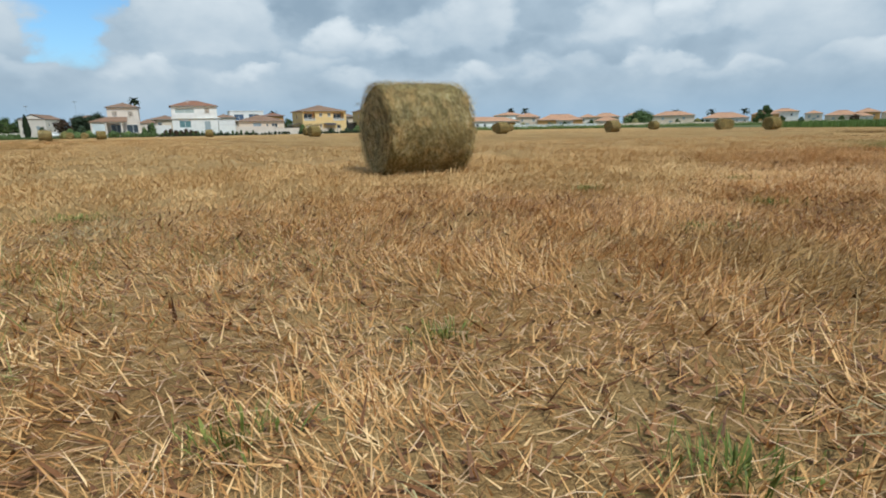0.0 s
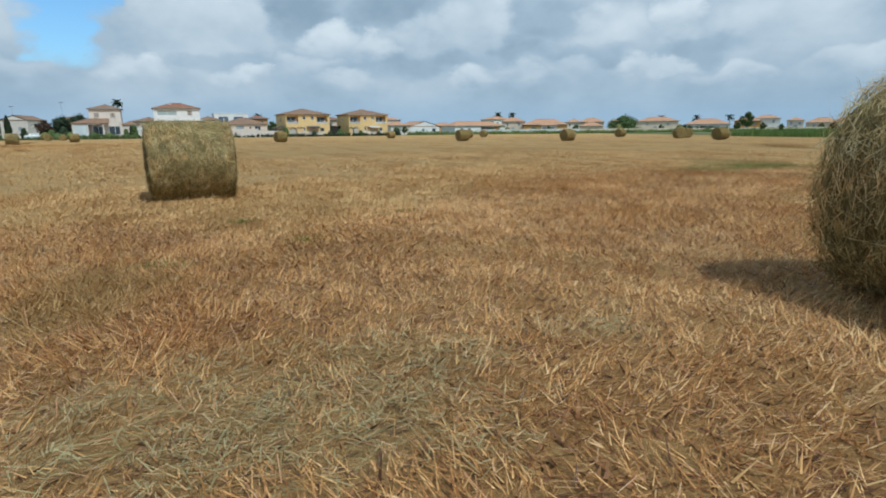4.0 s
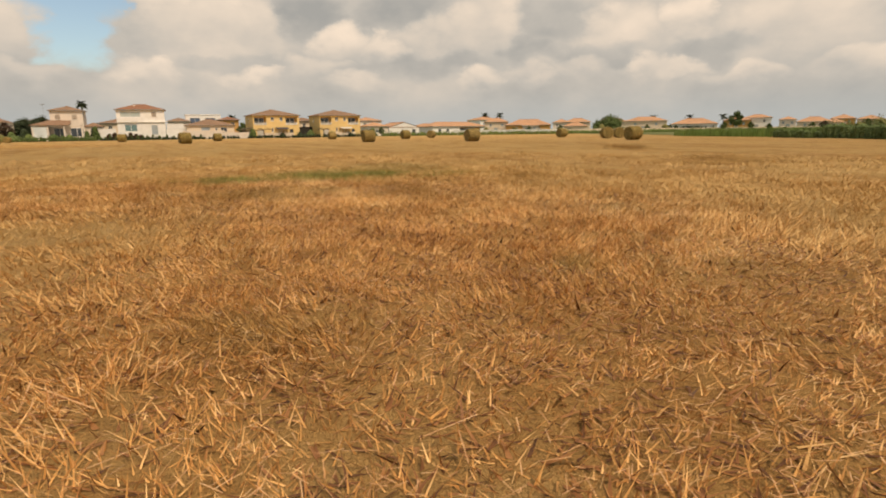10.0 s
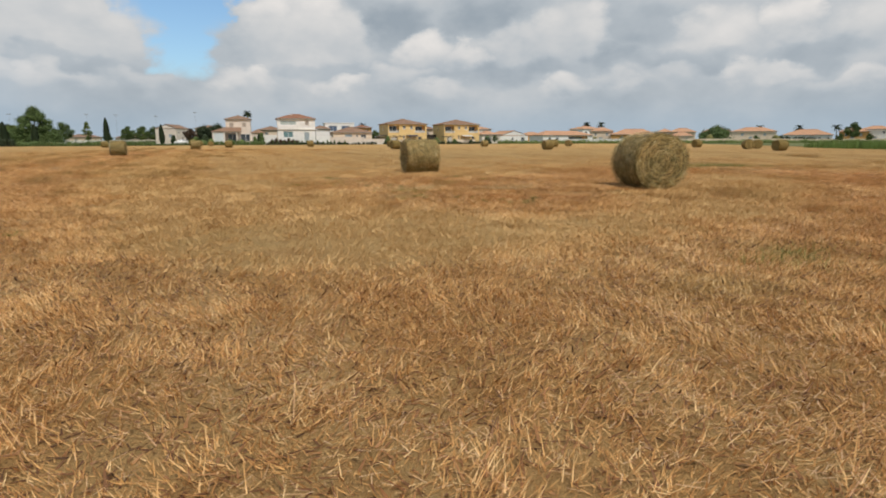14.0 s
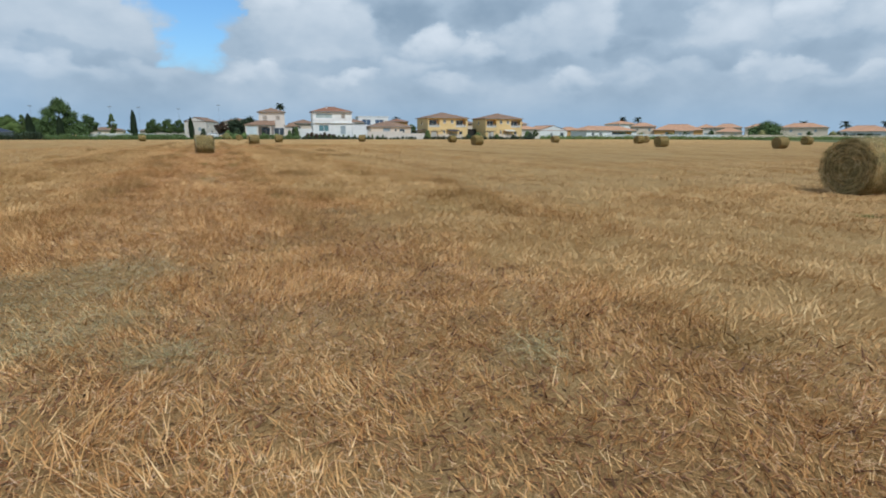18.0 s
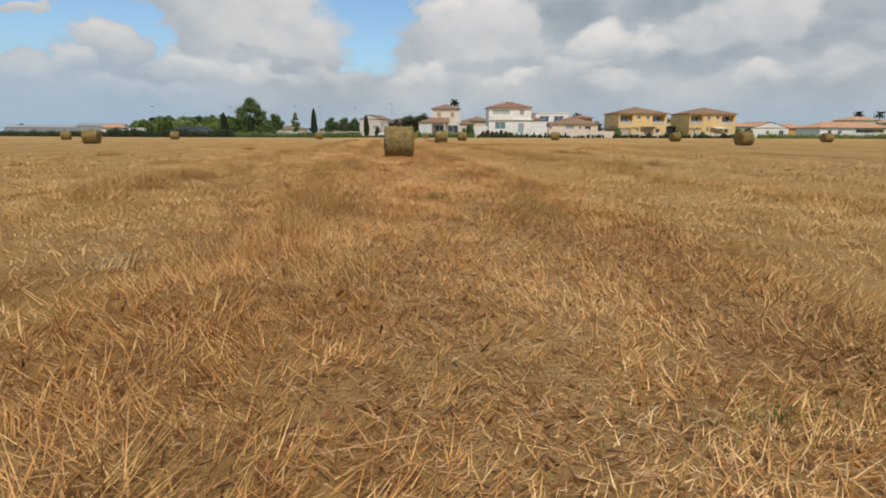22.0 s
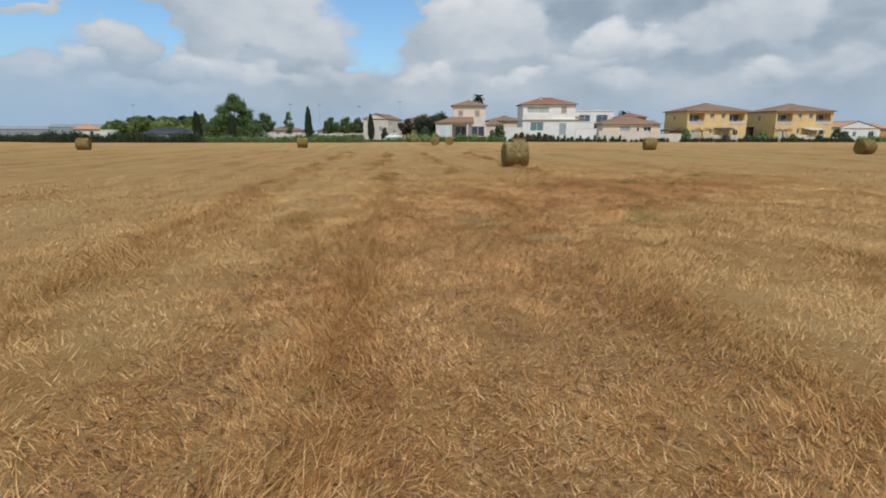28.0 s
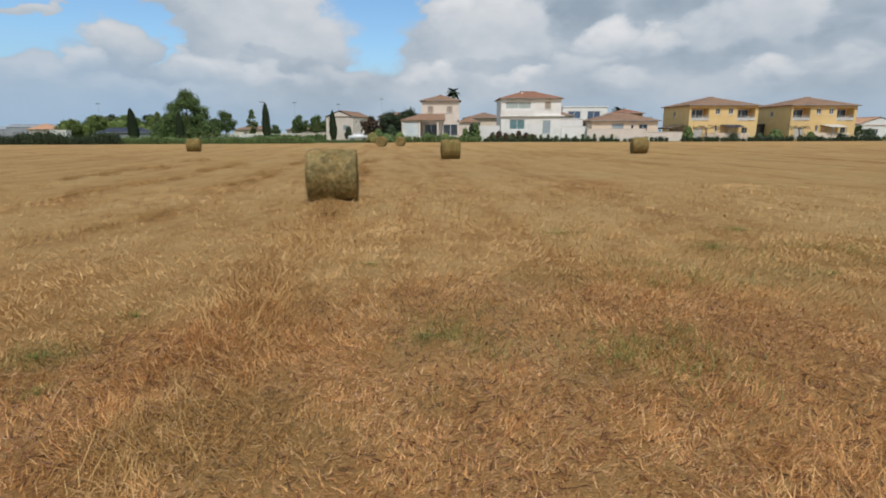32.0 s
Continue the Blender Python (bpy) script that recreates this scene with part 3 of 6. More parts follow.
DARK_GROWTH_SOUTH = ((-26, [(28.6, -28.8, 0.5, 0.4), (26.5, -30.5, 0.11, 0.15), (32.1, -31.6, 0.09, 0.18), (43.3, -28.2, 0.9, 2.4), (35.3, -30.0, 0.19, 0.9), (50.3, -16.8, 0.8, 2.5), (27.3, -36.1, 0.25, 1.1)]), (-16, [(21.4, -39.3, 0.27, 1.0), (21.0, -41.7, 0.7, 0.6), (20.0, -39.0, 0.4, 0.9), (21.9, -39.0, 0.7, 1.8), (8.2, -43.8, 0.12, 0.16), (6.5, -38.2, 0.24, 0.19), (7.4, -40.1, 0.1, 0.17), (7.1, -33.9, 0.1, 0.13), (8.5, -25.6, 0.3, 0.7), (9.0, -21.8, 0.17, 1.1), (8.0, -21.6, 0.23, 1.1)]), (0, [(0.7, -20.5, 0.26, 1.7), (0.8, -22.3, 0.26, 0.5), (-3.6, -17.9, 0.6, 0.8), (5.1, -17.4, 0.8, 1.7), (0.7, -15.6, 0.27, 0.24)]),)
DARK_GROWTH_NORTH = ((0, [(-5.4, -13.7, 0.4, 1.9), (-4.7, -6.7, 1.1, 2.5), (-0.1, -12.4, 0.27, 2.5), (-4.3, -8.3, 0.9, 2.5), (-0.2, -12.1, 0.3, 1.8), (7.1, -0.9, 2.3, 2.5), (6.1, 2.6, 1.2, 2.5), (6.5, -2.8, 0.9, 1.5), (-0.7, -10.9, 0.5, 1.2), (5.9, 1.5, 1.2, 1.2), (6.2, -0.2, 0.5, 0.7), (-1.0, -2.8, 0.19, 0.7), (-5.4, 1.1, 0.6, 1.4), (-2.0, -2.3, 0.4, 1.0), (2.8, -4.5, 0.4, 0.4), (-2.1, 6.6, 0.21, 0.3), (-4.5, 6.2, 0.26, 0.3), (5.5, 7.8, 0.8, 1.5), (-5.3, 22.9, 0.22, 0.7), (-3.3, 23.9, 0.3, 1.0), (-3.7, 27.5, 0.22, 0.4), (-7.5, 34.8, 0.25, 0.7), (-4.5, 33.5, 0.14, 0.6)]),)
RED_GROWTH = ((-26, [(16.9, -37.9, 1.2, 0.3), (17.6, -38.1, 0.8, 0.5), (17.1, -34.7, 0.8, 0.3), (26.3, -26.8, 1.4, 0.9), (27.4, -31.3, 0.5, 0.3), (28.5, -28.7, 0.4, 0.7), (31.1, -35.0, 0.6, 0.15), (26.7, -41.4, 0.7, 0.3)]), (-16, [(22.5, -44.8, 0.5, 0.4), (18.3, -45.9, 0.9, 0.9), (8.9, -28.2, 0.6, 1.6), (5.1, -29.3, 0.5, 0.3)]), (0, [(1.7, 4.2, 0.5, 2.4), (0.6, 19.9, 0.5, 0.9), (1.2, 26.1, 1.2, 0.9), (17.5, 49.8, 1.2, 2.5), (10.3, 45.8, 0.8, 1.7), (3.0, 29.7, 1.0, 0.7), (3.4, 29.2, 2.6, 2.2), (6.6, 31.6, 2.4, 2.6)]), (-20, [(29.5, -37.5, 4.5, 5.0), (24.5, -42.0, 4.5, 4.0), (19.5, -45.0, 2.5, 2.0)]),)
PALE_GROWTH = ((-26, [(29.2, -34.9, 1.0, 0.4)]), (-16, [(21.9, -43.9, 0.8, 0.25), (5.2, -42.1, 0.5, 0.5), (5.8, -39.7, 1.4, 0.22), (3.8, -34.7, 0.4, 0.3)]), (0, [(2.4, -22.7, 0.6, 0.9), (1.0, -10.2, 0.5, 2.5), (-0.3, 3.2, 0.7, 0.8)]),)
PATCHES = {"green": GREEN_GROWTH, "hay": HAY_GROWTH, "olive": OLIVE_GROWTH, "dark": DARK_GROWTH_SOUTH + DARK_GROWTH_NORTH, "red": RED_GROWTH, "pale": PALE_GROWTH}


def fast_noise(x, y, seed, scale):
    """Smooth value noise on arrays, 0 to 1."""
    r = np.random.default_rng(seed)
    tab = r.random((256, 256))
    x, y = x * scale + 1000, y * scale + 1000
    i, j = np.floor(x).astype(int), np.floor(y).astype(int)
    fx, fy = x - i, y - j
    fx, fy = fx * fx * (3 - 2 * fx), fy * fy * (3 - 2 * fy)
    a, b = tab[i % 256, j % 256], tab[(i + 1) % 256, j % 256]
    c, d = tab[i % 256, (j + 1) % 256], tab[(i + 1) % 256, (j + 1) % 256]
    return (a * (1 - fx) + b * fx) * (1 - fy) + (c * (1 - fx) + d * fx) * fy


def patch_net(kind):
    """How far each cell of a net of eighths of a metre lies in the ovals of one kind, 0 to 1."""
    out = np.zeros((len(GROW_X), len(GROW_Y)))
    for turn, ovals in PATCHES[kind]:
        c, s = math.cos(radians(turn)), math.sin(radians(turn))
        for x, y, a, b in ovals:
            a, b = (min(1.2, a), min(1.3, b)) if kind == "dark" else (a, b)
            a, b = (0.72 * a, 0.72 * b) if kind == "hay" else (a, b)
            a, b = max(a, 0.10), max(b, 0.10)
            far = 2.2 * max(a, b)
            i0, i1 = np.searchsorted(GROW_X, (x - far, x + far))
            j0, j1 = np.searchsorted(GROW_Y, (y - far, y + far))
            dx, dy = np.meshgrid(GROW_X[i0:i1] - x, GROW_Y[j0:j1] - y, indexing="ij")
            if dx.size:
                ragged = 0.75 + 0.9 * (fast_noise(dx + x, dy + y, 61, 0.9 / max(0.5, a)) - 0.5) + 0.7 * (fast_noise(dx + x, dy + y, 62, 4.0) - 0.5)
                q = ((dx * c + dy * s) / a) ** 2 + ((dy * c - dx * s) / b) ** 2
                out[i0:i1, j0:j1] = np.maximum(out[i0:i1, j0:j1], np.clip(1.5 * ragged - 0.85 * q, 0, 1))
    return out


GROW_X, GROW_Y = np.arange(-14, 56, 0.125), np.arange(-56, 54, 0.125)
GROWTH = {kind: patch_net(kind) for kind in PATCHES}


def grows(kind, p):
    """The share of one kind of growth at the points p."""
    i, j = np.round((p[:, 0] - GROW_X[0]) / 0.125).astype(int), np.round((p[:, 1] - GROW_Y[0]) / 0.125).astype(int)
    inside = (i >= 0) & (j >= 0) & (i < len(GROW_X)) & (j < len(GROW_Y))
    return np.where(inside, GROWTH[kind][np.clip(i, 0, len(GROW_X) - 1), np.clip(j, 0, len(GROW_Y) - 1)], 0.0)


def growth_tint(p):
    """Green, raked hay, uncut brown grass and red straw at the points p, each 0 to 1."""
    green = np.maximum(grows("green", p), 0.55 * grows("olive", p))
    return np.stack([green, grows("hay", p), np.maximum(np.maximum(grows("dark", p), 0.30 * grows("olive", p)), rows_tint(p)), grows("red", p) * (1 - 0.7 * grows("pale", p))], 1)


def across(p):
    return p[:, 0] * math.cos(ROW) + p[:, 1] * math.sin(ROW)


# the rough ridges between the mown lanes: metres across the rows, half width, how thick the uncut grass stands
RIDGES = [(-19.2, 0.6, 0.5), (-15.6, 0.5, 0.4), (-12.0, 0.6, 0.6), (-8.5, 0.5, 0.4), (-4.9, 0.65, 0.9), (-1.35, 0.45, 0.85), (1.85, 0.40, 0.45), (5.8, 0.60, 0.9), (9.4, 0.5, 0.5), (13.0, 0.6, 0.6), (16.6, 0.5, 0.4), (20.2, 0.6, 0.6)]


def band(u):
    """Near 0 in a mown lane, up to 1 on the rough ridge between two lanes; u: metres across the rows."""
    out = 0.0 * u
    for middle, half, thick in RIDGES:
        out = np.maximum(out, thick * np.exp(-((u - middle) / half) ** 2))
    return out


def rows_tint(p):
    """Brown along the ridges (above 0) and bleached along the swept lane (below 0) at the points p, north of the headland."""
    u = across(p) + 0.5 * (fast_noise(p[:, 0], p[:, 1], 71, 0.35) - 0.5)
    gaps = np.clip(2.2 * (fast_noise(4 * u, p[:, 1], 72, 0.30) * 0.6 + fast_noise(p[:, 0], p[:, 1], 73, 1.1) * 0.4 - 0.22), 0, 1)
    pale = 0.75 * np.exp(-((u - 0.1) / 0.75) ** 2) + 0.55 * np.exp(-((u + 3.4) / 0.8) ** 2) + 0.45 * np.exp(-((u - 3.9) / 0.9) ** 2)
    north = 0.42 * np.clip((p[:, 1] - 26) / 14, 0, 1) * (0.5 + fast_noise(p[:, 0], p[:, 1], 75, 0.12))
    return np.clip((p[:, 1] + 34) / 5, 0, 1) * (band(u) * gaps - pale * (0.4 + 0.8 * fast_noise(p[:, 0], p[:, 1], 74, 0.5)) - north)


def relief(x, y):
    """Height of the ground: low ridges along the rows and lumps of matted grass."""
    u = x * math.cos(ROW) + y * math.sin(ROW)
    fade = max(0.0, min(1.0, 2.2 - max(abs(x - 10), abs(y)) / 50.0))
    b = float(band(u)) if y > -34 else 0.4
    lump = noise.noise((x * 1.5, y * 1.1, 3))
    return fade * (0.04 * b + 0.05 * noise.noise((x * 0.5, y * 0.28, 0)) + (0.025 + 0.035 * b) * lump + 0.012 * noise.noise((x * 4.1, y * 3.4, 7))) - 0.02


def grown(lo, hi, step, out):
    """Even steps from lo to hi, then ever longer ones out to the horizon."""
    mid = list(np.arange(lo, hi, step))
    ends, s = [], step
    while not ends or ends[-1] < out:
        s *= 1.25
        ends.append((ends[-1] if ends else 0) + s)
    return [lo - e for e in reversed(ends)] + mid + [hi + e for e in ends]


def build_ground():
    xs, ys = grown(-24, 57, 0.3, 2600), grown(-60, 60, 0.3, 2600)
    verts = [(x, y, relief(x, y) - 0.008) for y in ys for x in xs]
    w = len(xs)
    faces = [(j * w + i, j * w + i + 1, j * w + w + i + 1, j * w + w + i) for j in range(len(ys) - 1) for i in range(w - 1)]
    me = mesh_from("ground", verts, faces, [GROUND], smooth=True)
    flat = np.array(verts)[:, :2]
    me.attributes.new("growth", "FLOAT_COLOR", "POINT").data.foreach_set("color", growth_tint(flat).astype(np.float32).ravel())
    # where single stalks stand, the shade between them is put into the ground's colour; further out the ground is the
    # closed cover of straw itself
    me.attributes.new("soil_shade", "FLOAT", "POINT").data.foreach_set("value", np.clip(1 - lane_edge(flat) / 4.0, 0, 1).astype(np.float32))
    ob = new("ground", me)
    tagged(ob, "wide mown field of dry golden stubble with reddish soil", "field", kind="structure")


# stretches of the mown lanes along the camera's way: centre, half width of the thick stubble and darkened ground
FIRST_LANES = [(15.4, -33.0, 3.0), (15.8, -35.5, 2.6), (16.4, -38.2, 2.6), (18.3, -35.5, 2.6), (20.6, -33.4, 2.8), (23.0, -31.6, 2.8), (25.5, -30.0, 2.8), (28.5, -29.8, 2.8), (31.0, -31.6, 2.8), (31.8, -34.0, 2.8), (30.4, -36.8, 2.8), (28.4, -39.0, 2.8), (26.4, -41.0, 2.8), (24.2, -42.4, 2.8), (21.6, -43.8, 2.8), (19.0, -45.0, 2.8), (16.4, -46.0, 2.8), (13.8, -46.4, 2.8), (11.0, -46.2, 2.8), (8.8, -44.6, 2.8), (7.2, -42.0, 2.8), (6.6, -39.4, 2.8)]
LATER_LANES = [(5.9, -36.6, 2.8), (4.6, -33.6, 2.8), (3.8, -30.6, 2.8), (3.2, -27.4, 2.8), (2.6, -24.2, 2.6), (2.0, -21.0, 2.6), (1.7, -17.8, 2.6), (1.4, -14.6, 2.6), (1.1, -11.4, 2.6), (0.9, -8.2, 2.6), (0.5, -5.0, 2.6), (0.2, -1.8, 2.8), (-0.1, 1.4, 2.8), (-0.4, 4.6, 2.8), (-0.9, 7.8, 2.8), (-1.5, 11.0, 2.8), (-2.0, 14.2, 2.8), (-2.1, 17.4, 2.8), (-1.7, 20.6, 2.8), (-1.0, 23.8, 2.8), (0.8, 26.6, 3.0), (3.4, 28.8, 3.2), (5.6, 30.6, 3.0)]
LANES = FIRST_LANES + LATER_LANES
rng = np.random.default_rng(7)


NET_X, NET_Y, NET = np.arange(-45, 78, 0.3), np.arange(-90, 78, 0.3), None


def coarse_height(x, y):
    """relief() looked up on the corners of the ground's own squares."""
    i = np.clip(((x - NET_X[0]) / 0.3).astype(int), 0, len(NET_X) - 2)
    j = np.clip(((y - NET_Y[0]) / 0.3).astype(int), 0, len(NET_Y) - 2)
    fx, fy = np.clip((x - NET_X[0]) / 0.3 - i, 0, 1), np.clip((y - NET_Y[0]) / 0.3 - j, 0, 1)
    return (NET[i, j] * (1 - fx) + NET[i + 1, j] * fx) * (1 - fy) + (NET[i, j + 1] * (1 - fx) + NET[i + 1, j + 1] * fx) * fy


NET = np.array([[relief(a, b) for b in NET_Y] for a in NET_X])


def lane_points(density, grow):
    """Random points of the lanes, each lane's circle widened by grow metres, with no point doubled where circles overlap."""
    done, out = [], []
    for x, y, r in LANES:
        q = r - 0.4 + grow
        n = int(density * math.pi * q * q)
        rad, a = q * np.sqrt(rng.random(n)), rng.random(n) * 2 * math.pi
        p = np.stack([x + rad * np.cos(a), y + rad * np.sin(a)], 1)
        keep = np.ones(n, bool)
        for cx, cy, cr in done:
            if math.hypot(cx - x, cy - y) < cr + q:
                keep &= (p[:, 0] - cx) ** 2 + (p[:, 1] - cy) ** 2 > cr * cr
        done.append((x, y, q))
        out.append(p[keep])
    return np.concatenate(out)


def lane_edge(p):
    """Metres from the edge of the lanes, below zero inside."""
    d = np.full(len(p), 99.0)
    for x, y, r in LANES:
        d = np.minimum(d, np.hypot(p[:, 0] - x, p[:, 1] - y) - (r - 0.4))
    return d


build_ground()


def stalks(p, length, width, lean, turn, spread=0.9, lift=0.0):
    """Thin leaning blades at the points p, as triangles. length, lean (0 upright, 1 flat) and turn may differ from point to point."""
    n = len(p)
    z = coarse_height(p[:, 0], p[:, 1])
    turn = turn + rng.normal(0, 1, n) * spread
    tip = np.clip(lean + rng.normal(0, 0.20, n), 0.02, 0.985)
    ln = length * (0.5 + 1.0 * rng.random(n))
    out, up = ln * np.sin(tip * math.pi / 2), ln * np.cos(tip * math.pi / 2)
    base = np.stack([p[:, 0], p[:, 1], z - 0.005 + lift * rng.random(n)], 1)
    side = turn + math.pi / 2 + rng.normal(0, 1.1, n)
    w = width * (0.6 + 0.8 * rng.random(n)) / 2
    off = np.stack([w * np.cos(side), w * np.sin(side), np.zeros(n)], 1)
    top = base + np.stack([out * np.cos(turn), out * np.sin(turn), up], 1)
    return np.stack([base - off, base + off, top], 1)


def flow(p):
    """The way in which the grass lies, in radians."""
    return 2 * math.pi * 0.8 * fast_noise(p[:, 0], p[:, 1], 3, 0.9) + 4.5 * fast_noise(p[:, 0], p[:, 1], 4, 3.4)


def tufts(density, inner, outer, fade, each, size, length, width, flat):
    """Bunches of stalks, from inner to outer metres off the lanes, thinning out over fade metres at either end."""
    c = lane_points(density, outer)
    edge = lane_edge(c) + 1.2 * (fast_noise(c[:, 0], c[:, 1], 41, 0.7) - 0.5)
    thin = np.clip((edge - inner) / fade, 0, 1) * np.clip((outer - edge) / fade, 0, 1)
    g = fast_noise(c[:, 0], c[:, 1], 11, 0.9) * 0.55 + fast_noise(c[:, 0], c[:, 1], 12, 2.6) * 0.45
    rough = np.where(c[:, 1] > -34, band(across(c)), 0.25) * (0.4 + 1.2 * fast_noise(c[:, 0], c[:, 1], 18, 0.5))
    keep = rng.random(len(c)) < thin * np.clip(0.55 + 1.4 * (g - 0.25) + 0.3 * rough, 0.72, 1) * (1 - 0.6 * grows("hay", c))
    c, rough, g = c[keep], rough[keep], g[keep]
    uncut = 0.55 * np.clip(4.0 * (0.6 * fast_noise(c[:, 0], c[:, 1], 13, 0.55) + 0.4 * fast_noise(c[:, 0], c[:, 1], 14, 1.9) - 0.54), 0, 1)
    uncut = np.maximum(uncut, np.maximum(grows("pale", c), 1.1 * np.maximum(grows("dark", c), rows_tint(c))))
    way, tall = flow(c) + rng.normal(0, 0.35, len(c)), (0.55 + 0.5 * g + 0.85 * uncut) * (1 + 0.35 * rough) * (1 - 0.25 * grows("red", c)) * (0.7 + 0.6 * rng.random(len(c)))
    p = np.repeat(c, each, 0) + rng.normal(0, size, (each * len(c), 2))
    way, tall, uncut = (np.repeat(v, each) for v in (way, tall, uncut))
    return p, stalks(p, length * tall, width, flat - 0.10 * np.clip(uncut, 0, 1), way, 1.1)


def lying(p, length, width, lift):
    """Cut straws that lie on the stubble, each a flat strip of two triangles."""
    n = len(p)
    z = coarse_height(p[:, 0], p[:, 1]) + lift * (0.3 + rng.random(n))
    turn = rng.random(n) * 2 * math.pi
    ln = length * (0.4 + 1.1 * rng.random(n)) / 2
    w = width * (0.7 + 0.6 * rng.random(n)) / 2
    d = np.stack([np.cos(turn) * ln, np.sin(turn) * ln, rng.normal(0, 0.10, n) * ln], 1)
    s = np.stack([-np.sin(turn) * w, np.cos(turn) * w, np.zeros(n)], 1)
    c = np.stack([p[:, 0], p[:, 1], z], 1)
    a, b, e, f = c - d - s, c - d + s, c + d + s, c + d - s
    return np.concatenate([np.stack([a, b, e], 1), np.stack([a, e, f], 1)])


def stuff(name, tris, mat, label, category, tint=None):
    ob = new(name, triangles(name, tris, mat, tint))
    return tagged(ob, label, category, kind="stuff")


def build_stubble():
    for name, mat, label, row in (("stubble_grass", STUBBLE, "short dry golden stubble covering the mown field", (172, -9.0, 1.0, 1.5, 14, 0.068, 0.086, 0.0053, 0.63)),
                                  ("outer_stubble", PALE_STUBBLE, "dry golden stubble beside the mown lanes", (80, -0.6, 5.5, 1.4, 10, 0.09, 0.096, 0.0092, 0.70)),
                                  ("far_stubble", PALE_STUBBLE, "dry golden stubble further out in the field", (14.0, 3.2, 16.0, 3.0, 9, 0.16, 0.104, 0.0165, 0.76))):
        p, tris = tufts(*row)
        stuff(name, tris, mat, label, "stubble", growth_tint(p))
    p = lane_points(480, 0.4)
    away = lane_edge(p)
    bare = 0.55 * fast_noise(p[:, 0], p[:, 1], 31, 1.3) + 0.45 * fast_noise(p[:, 0], p[:, 1], 32, 4.0)
    p = p[rng.random(len(p)) < np.clip(0.9 - away, 0, 1) * np.clip(3.0 * (bare - 0.15), 0.35, 1)]
    stuff("thatch", stalks(p, 0.080, 0.0150, 0.92, flow(p), 2.0), THATCH, "matted brown dead litter under the stubble", "litter", growth_tint(p))
    q = lane_points(430, -0.2)
    heap = np.clip(2.2 * (fast_noise(q[:, 0], q[:, 1], 16, 0.7) * 0.6 + fast_noise(q[:, 0], q[:, 1], 19, 2.5) * 0.4 - 0.27), 0.22, 1)
    q = q[rng.random(len(q)) < np.maximum(heap, np.maximum(grows("pale", q), -1.3 * rows_tint(q)))]
    stuff("loose_straw", lying(q, 0.060, 0.0023, 0.060), STRAW, "pale loose straws lying on the stubble", "straw", np.tile(growth_tint(q), (2, 1)))
    q = lane_points(5, 0.0)
    q = q[rng.random(len(q)) < np.clip(3 * (fast_noise(q[:, 0], q[:, 1], 17, 0.6) - 0.35), 0.1, 1)]
    stuff("long_straw", lying(q, 0.26, 0.0032, 0.05), STRAW, "long pale straws lying across the stubble", "straw")
    # grey-green hay left where the rake passed
    h = lane_points(1500, 0.6)
    h = h[rng.random(len(h)) < 0.65 * grows("hay", h)]
    stuff("green_hay_litter", lying(h, 0.085, 0.0028, 0.06), GREEN_HAY, "thin litter of grey-green hay on the stubble", "hay")


build_stubble()


# ---------------------------------------------------------------- hay bales
BALE_R, BALE_W = 0.65, 1.20


def bale_body(seed, rough=0.018):
    """The roll, axis along x, centre at the origin: side and both ends in one mesh, the side first."""
    na, nx, nr = 72, 20, 10
    verts, faces, index = [], [], []

    def radius(a, x):
        v = Vector((x * 1.7, math.cos(a) * 2.0, math.sin(a) * 2.0 + seed))
        sag = 0.02 * max(0.0, -math.sin(a)) ** 2
        edge = 0.05 * (abs(x) / (BALE_W / 2)) ** 8
        return BALE_R - sag - edge + 0.045 * noise.noise(v) + 0.025 * noise.noise(v * 2.7) + rough * noise.noise(v * 6)

    for i in range(nx + 1):
        x = BALE_W * (i / nx - 0.5)
        for k in range(na):
            a = 2 * math.pi * k / na
            r = radius(a, x)
            verts.append((x + 0.012 * noise.noise((a * 3, x * 9, seed)), r * math.cos(a), r * math.sin(a)))
    for i in range(nx):
        for k in range(na):
            b = (k + 1) % na
            faces.append((i * na + k, i * na + b, (i + 1) * na + b, (i + 1) * na + k))
            index.append(0)
    for end in (0, nx):
        sgn = -1 if end == 0 else 1
        x0 = BALE_W / 2 * sgn
        ring = [end * na + k for k in range(na)]
        for j in range(nr - 1, 0, -1):
            start = len(verts)
            for k in range(na):
                a = 2 * math.pi * k / na
                r = radius(a, x0) * j / nr
                bulge = 0.045 * (1 - (j / nr) ** 3) + 0.025 * noise.noise((r * 5, a * 2.0, seed + sgn)) + 0.012 * math.sin(r * 40 + a)
                verts.append((x0 + sgn * bulge, r * math.cos(a), r * math.sin(a)))
            new_ring = list(range(start, start + na))
            for k in range(na):
                b = (k + 1) % na
                f = (ring[k], ring[b], new_ring[b], new_ring[k])
                faces.append(f if sgn > 0 else f[::-1])
                index.append(1)
            ring = new_ring
        verts.append((x0 + sgn * 0.05, 0, 0))
        for k in range(na):
            b = (k + 1) % na
            f = (ring[k], ring[b], len(verts) - 1)
            faces.append(f if sgn > 0 else f[::-1])
            index.append(1)
    return mesh_from("bale_body", verts, faces, [BALE_SIDE, BALE_CAP], index, True)


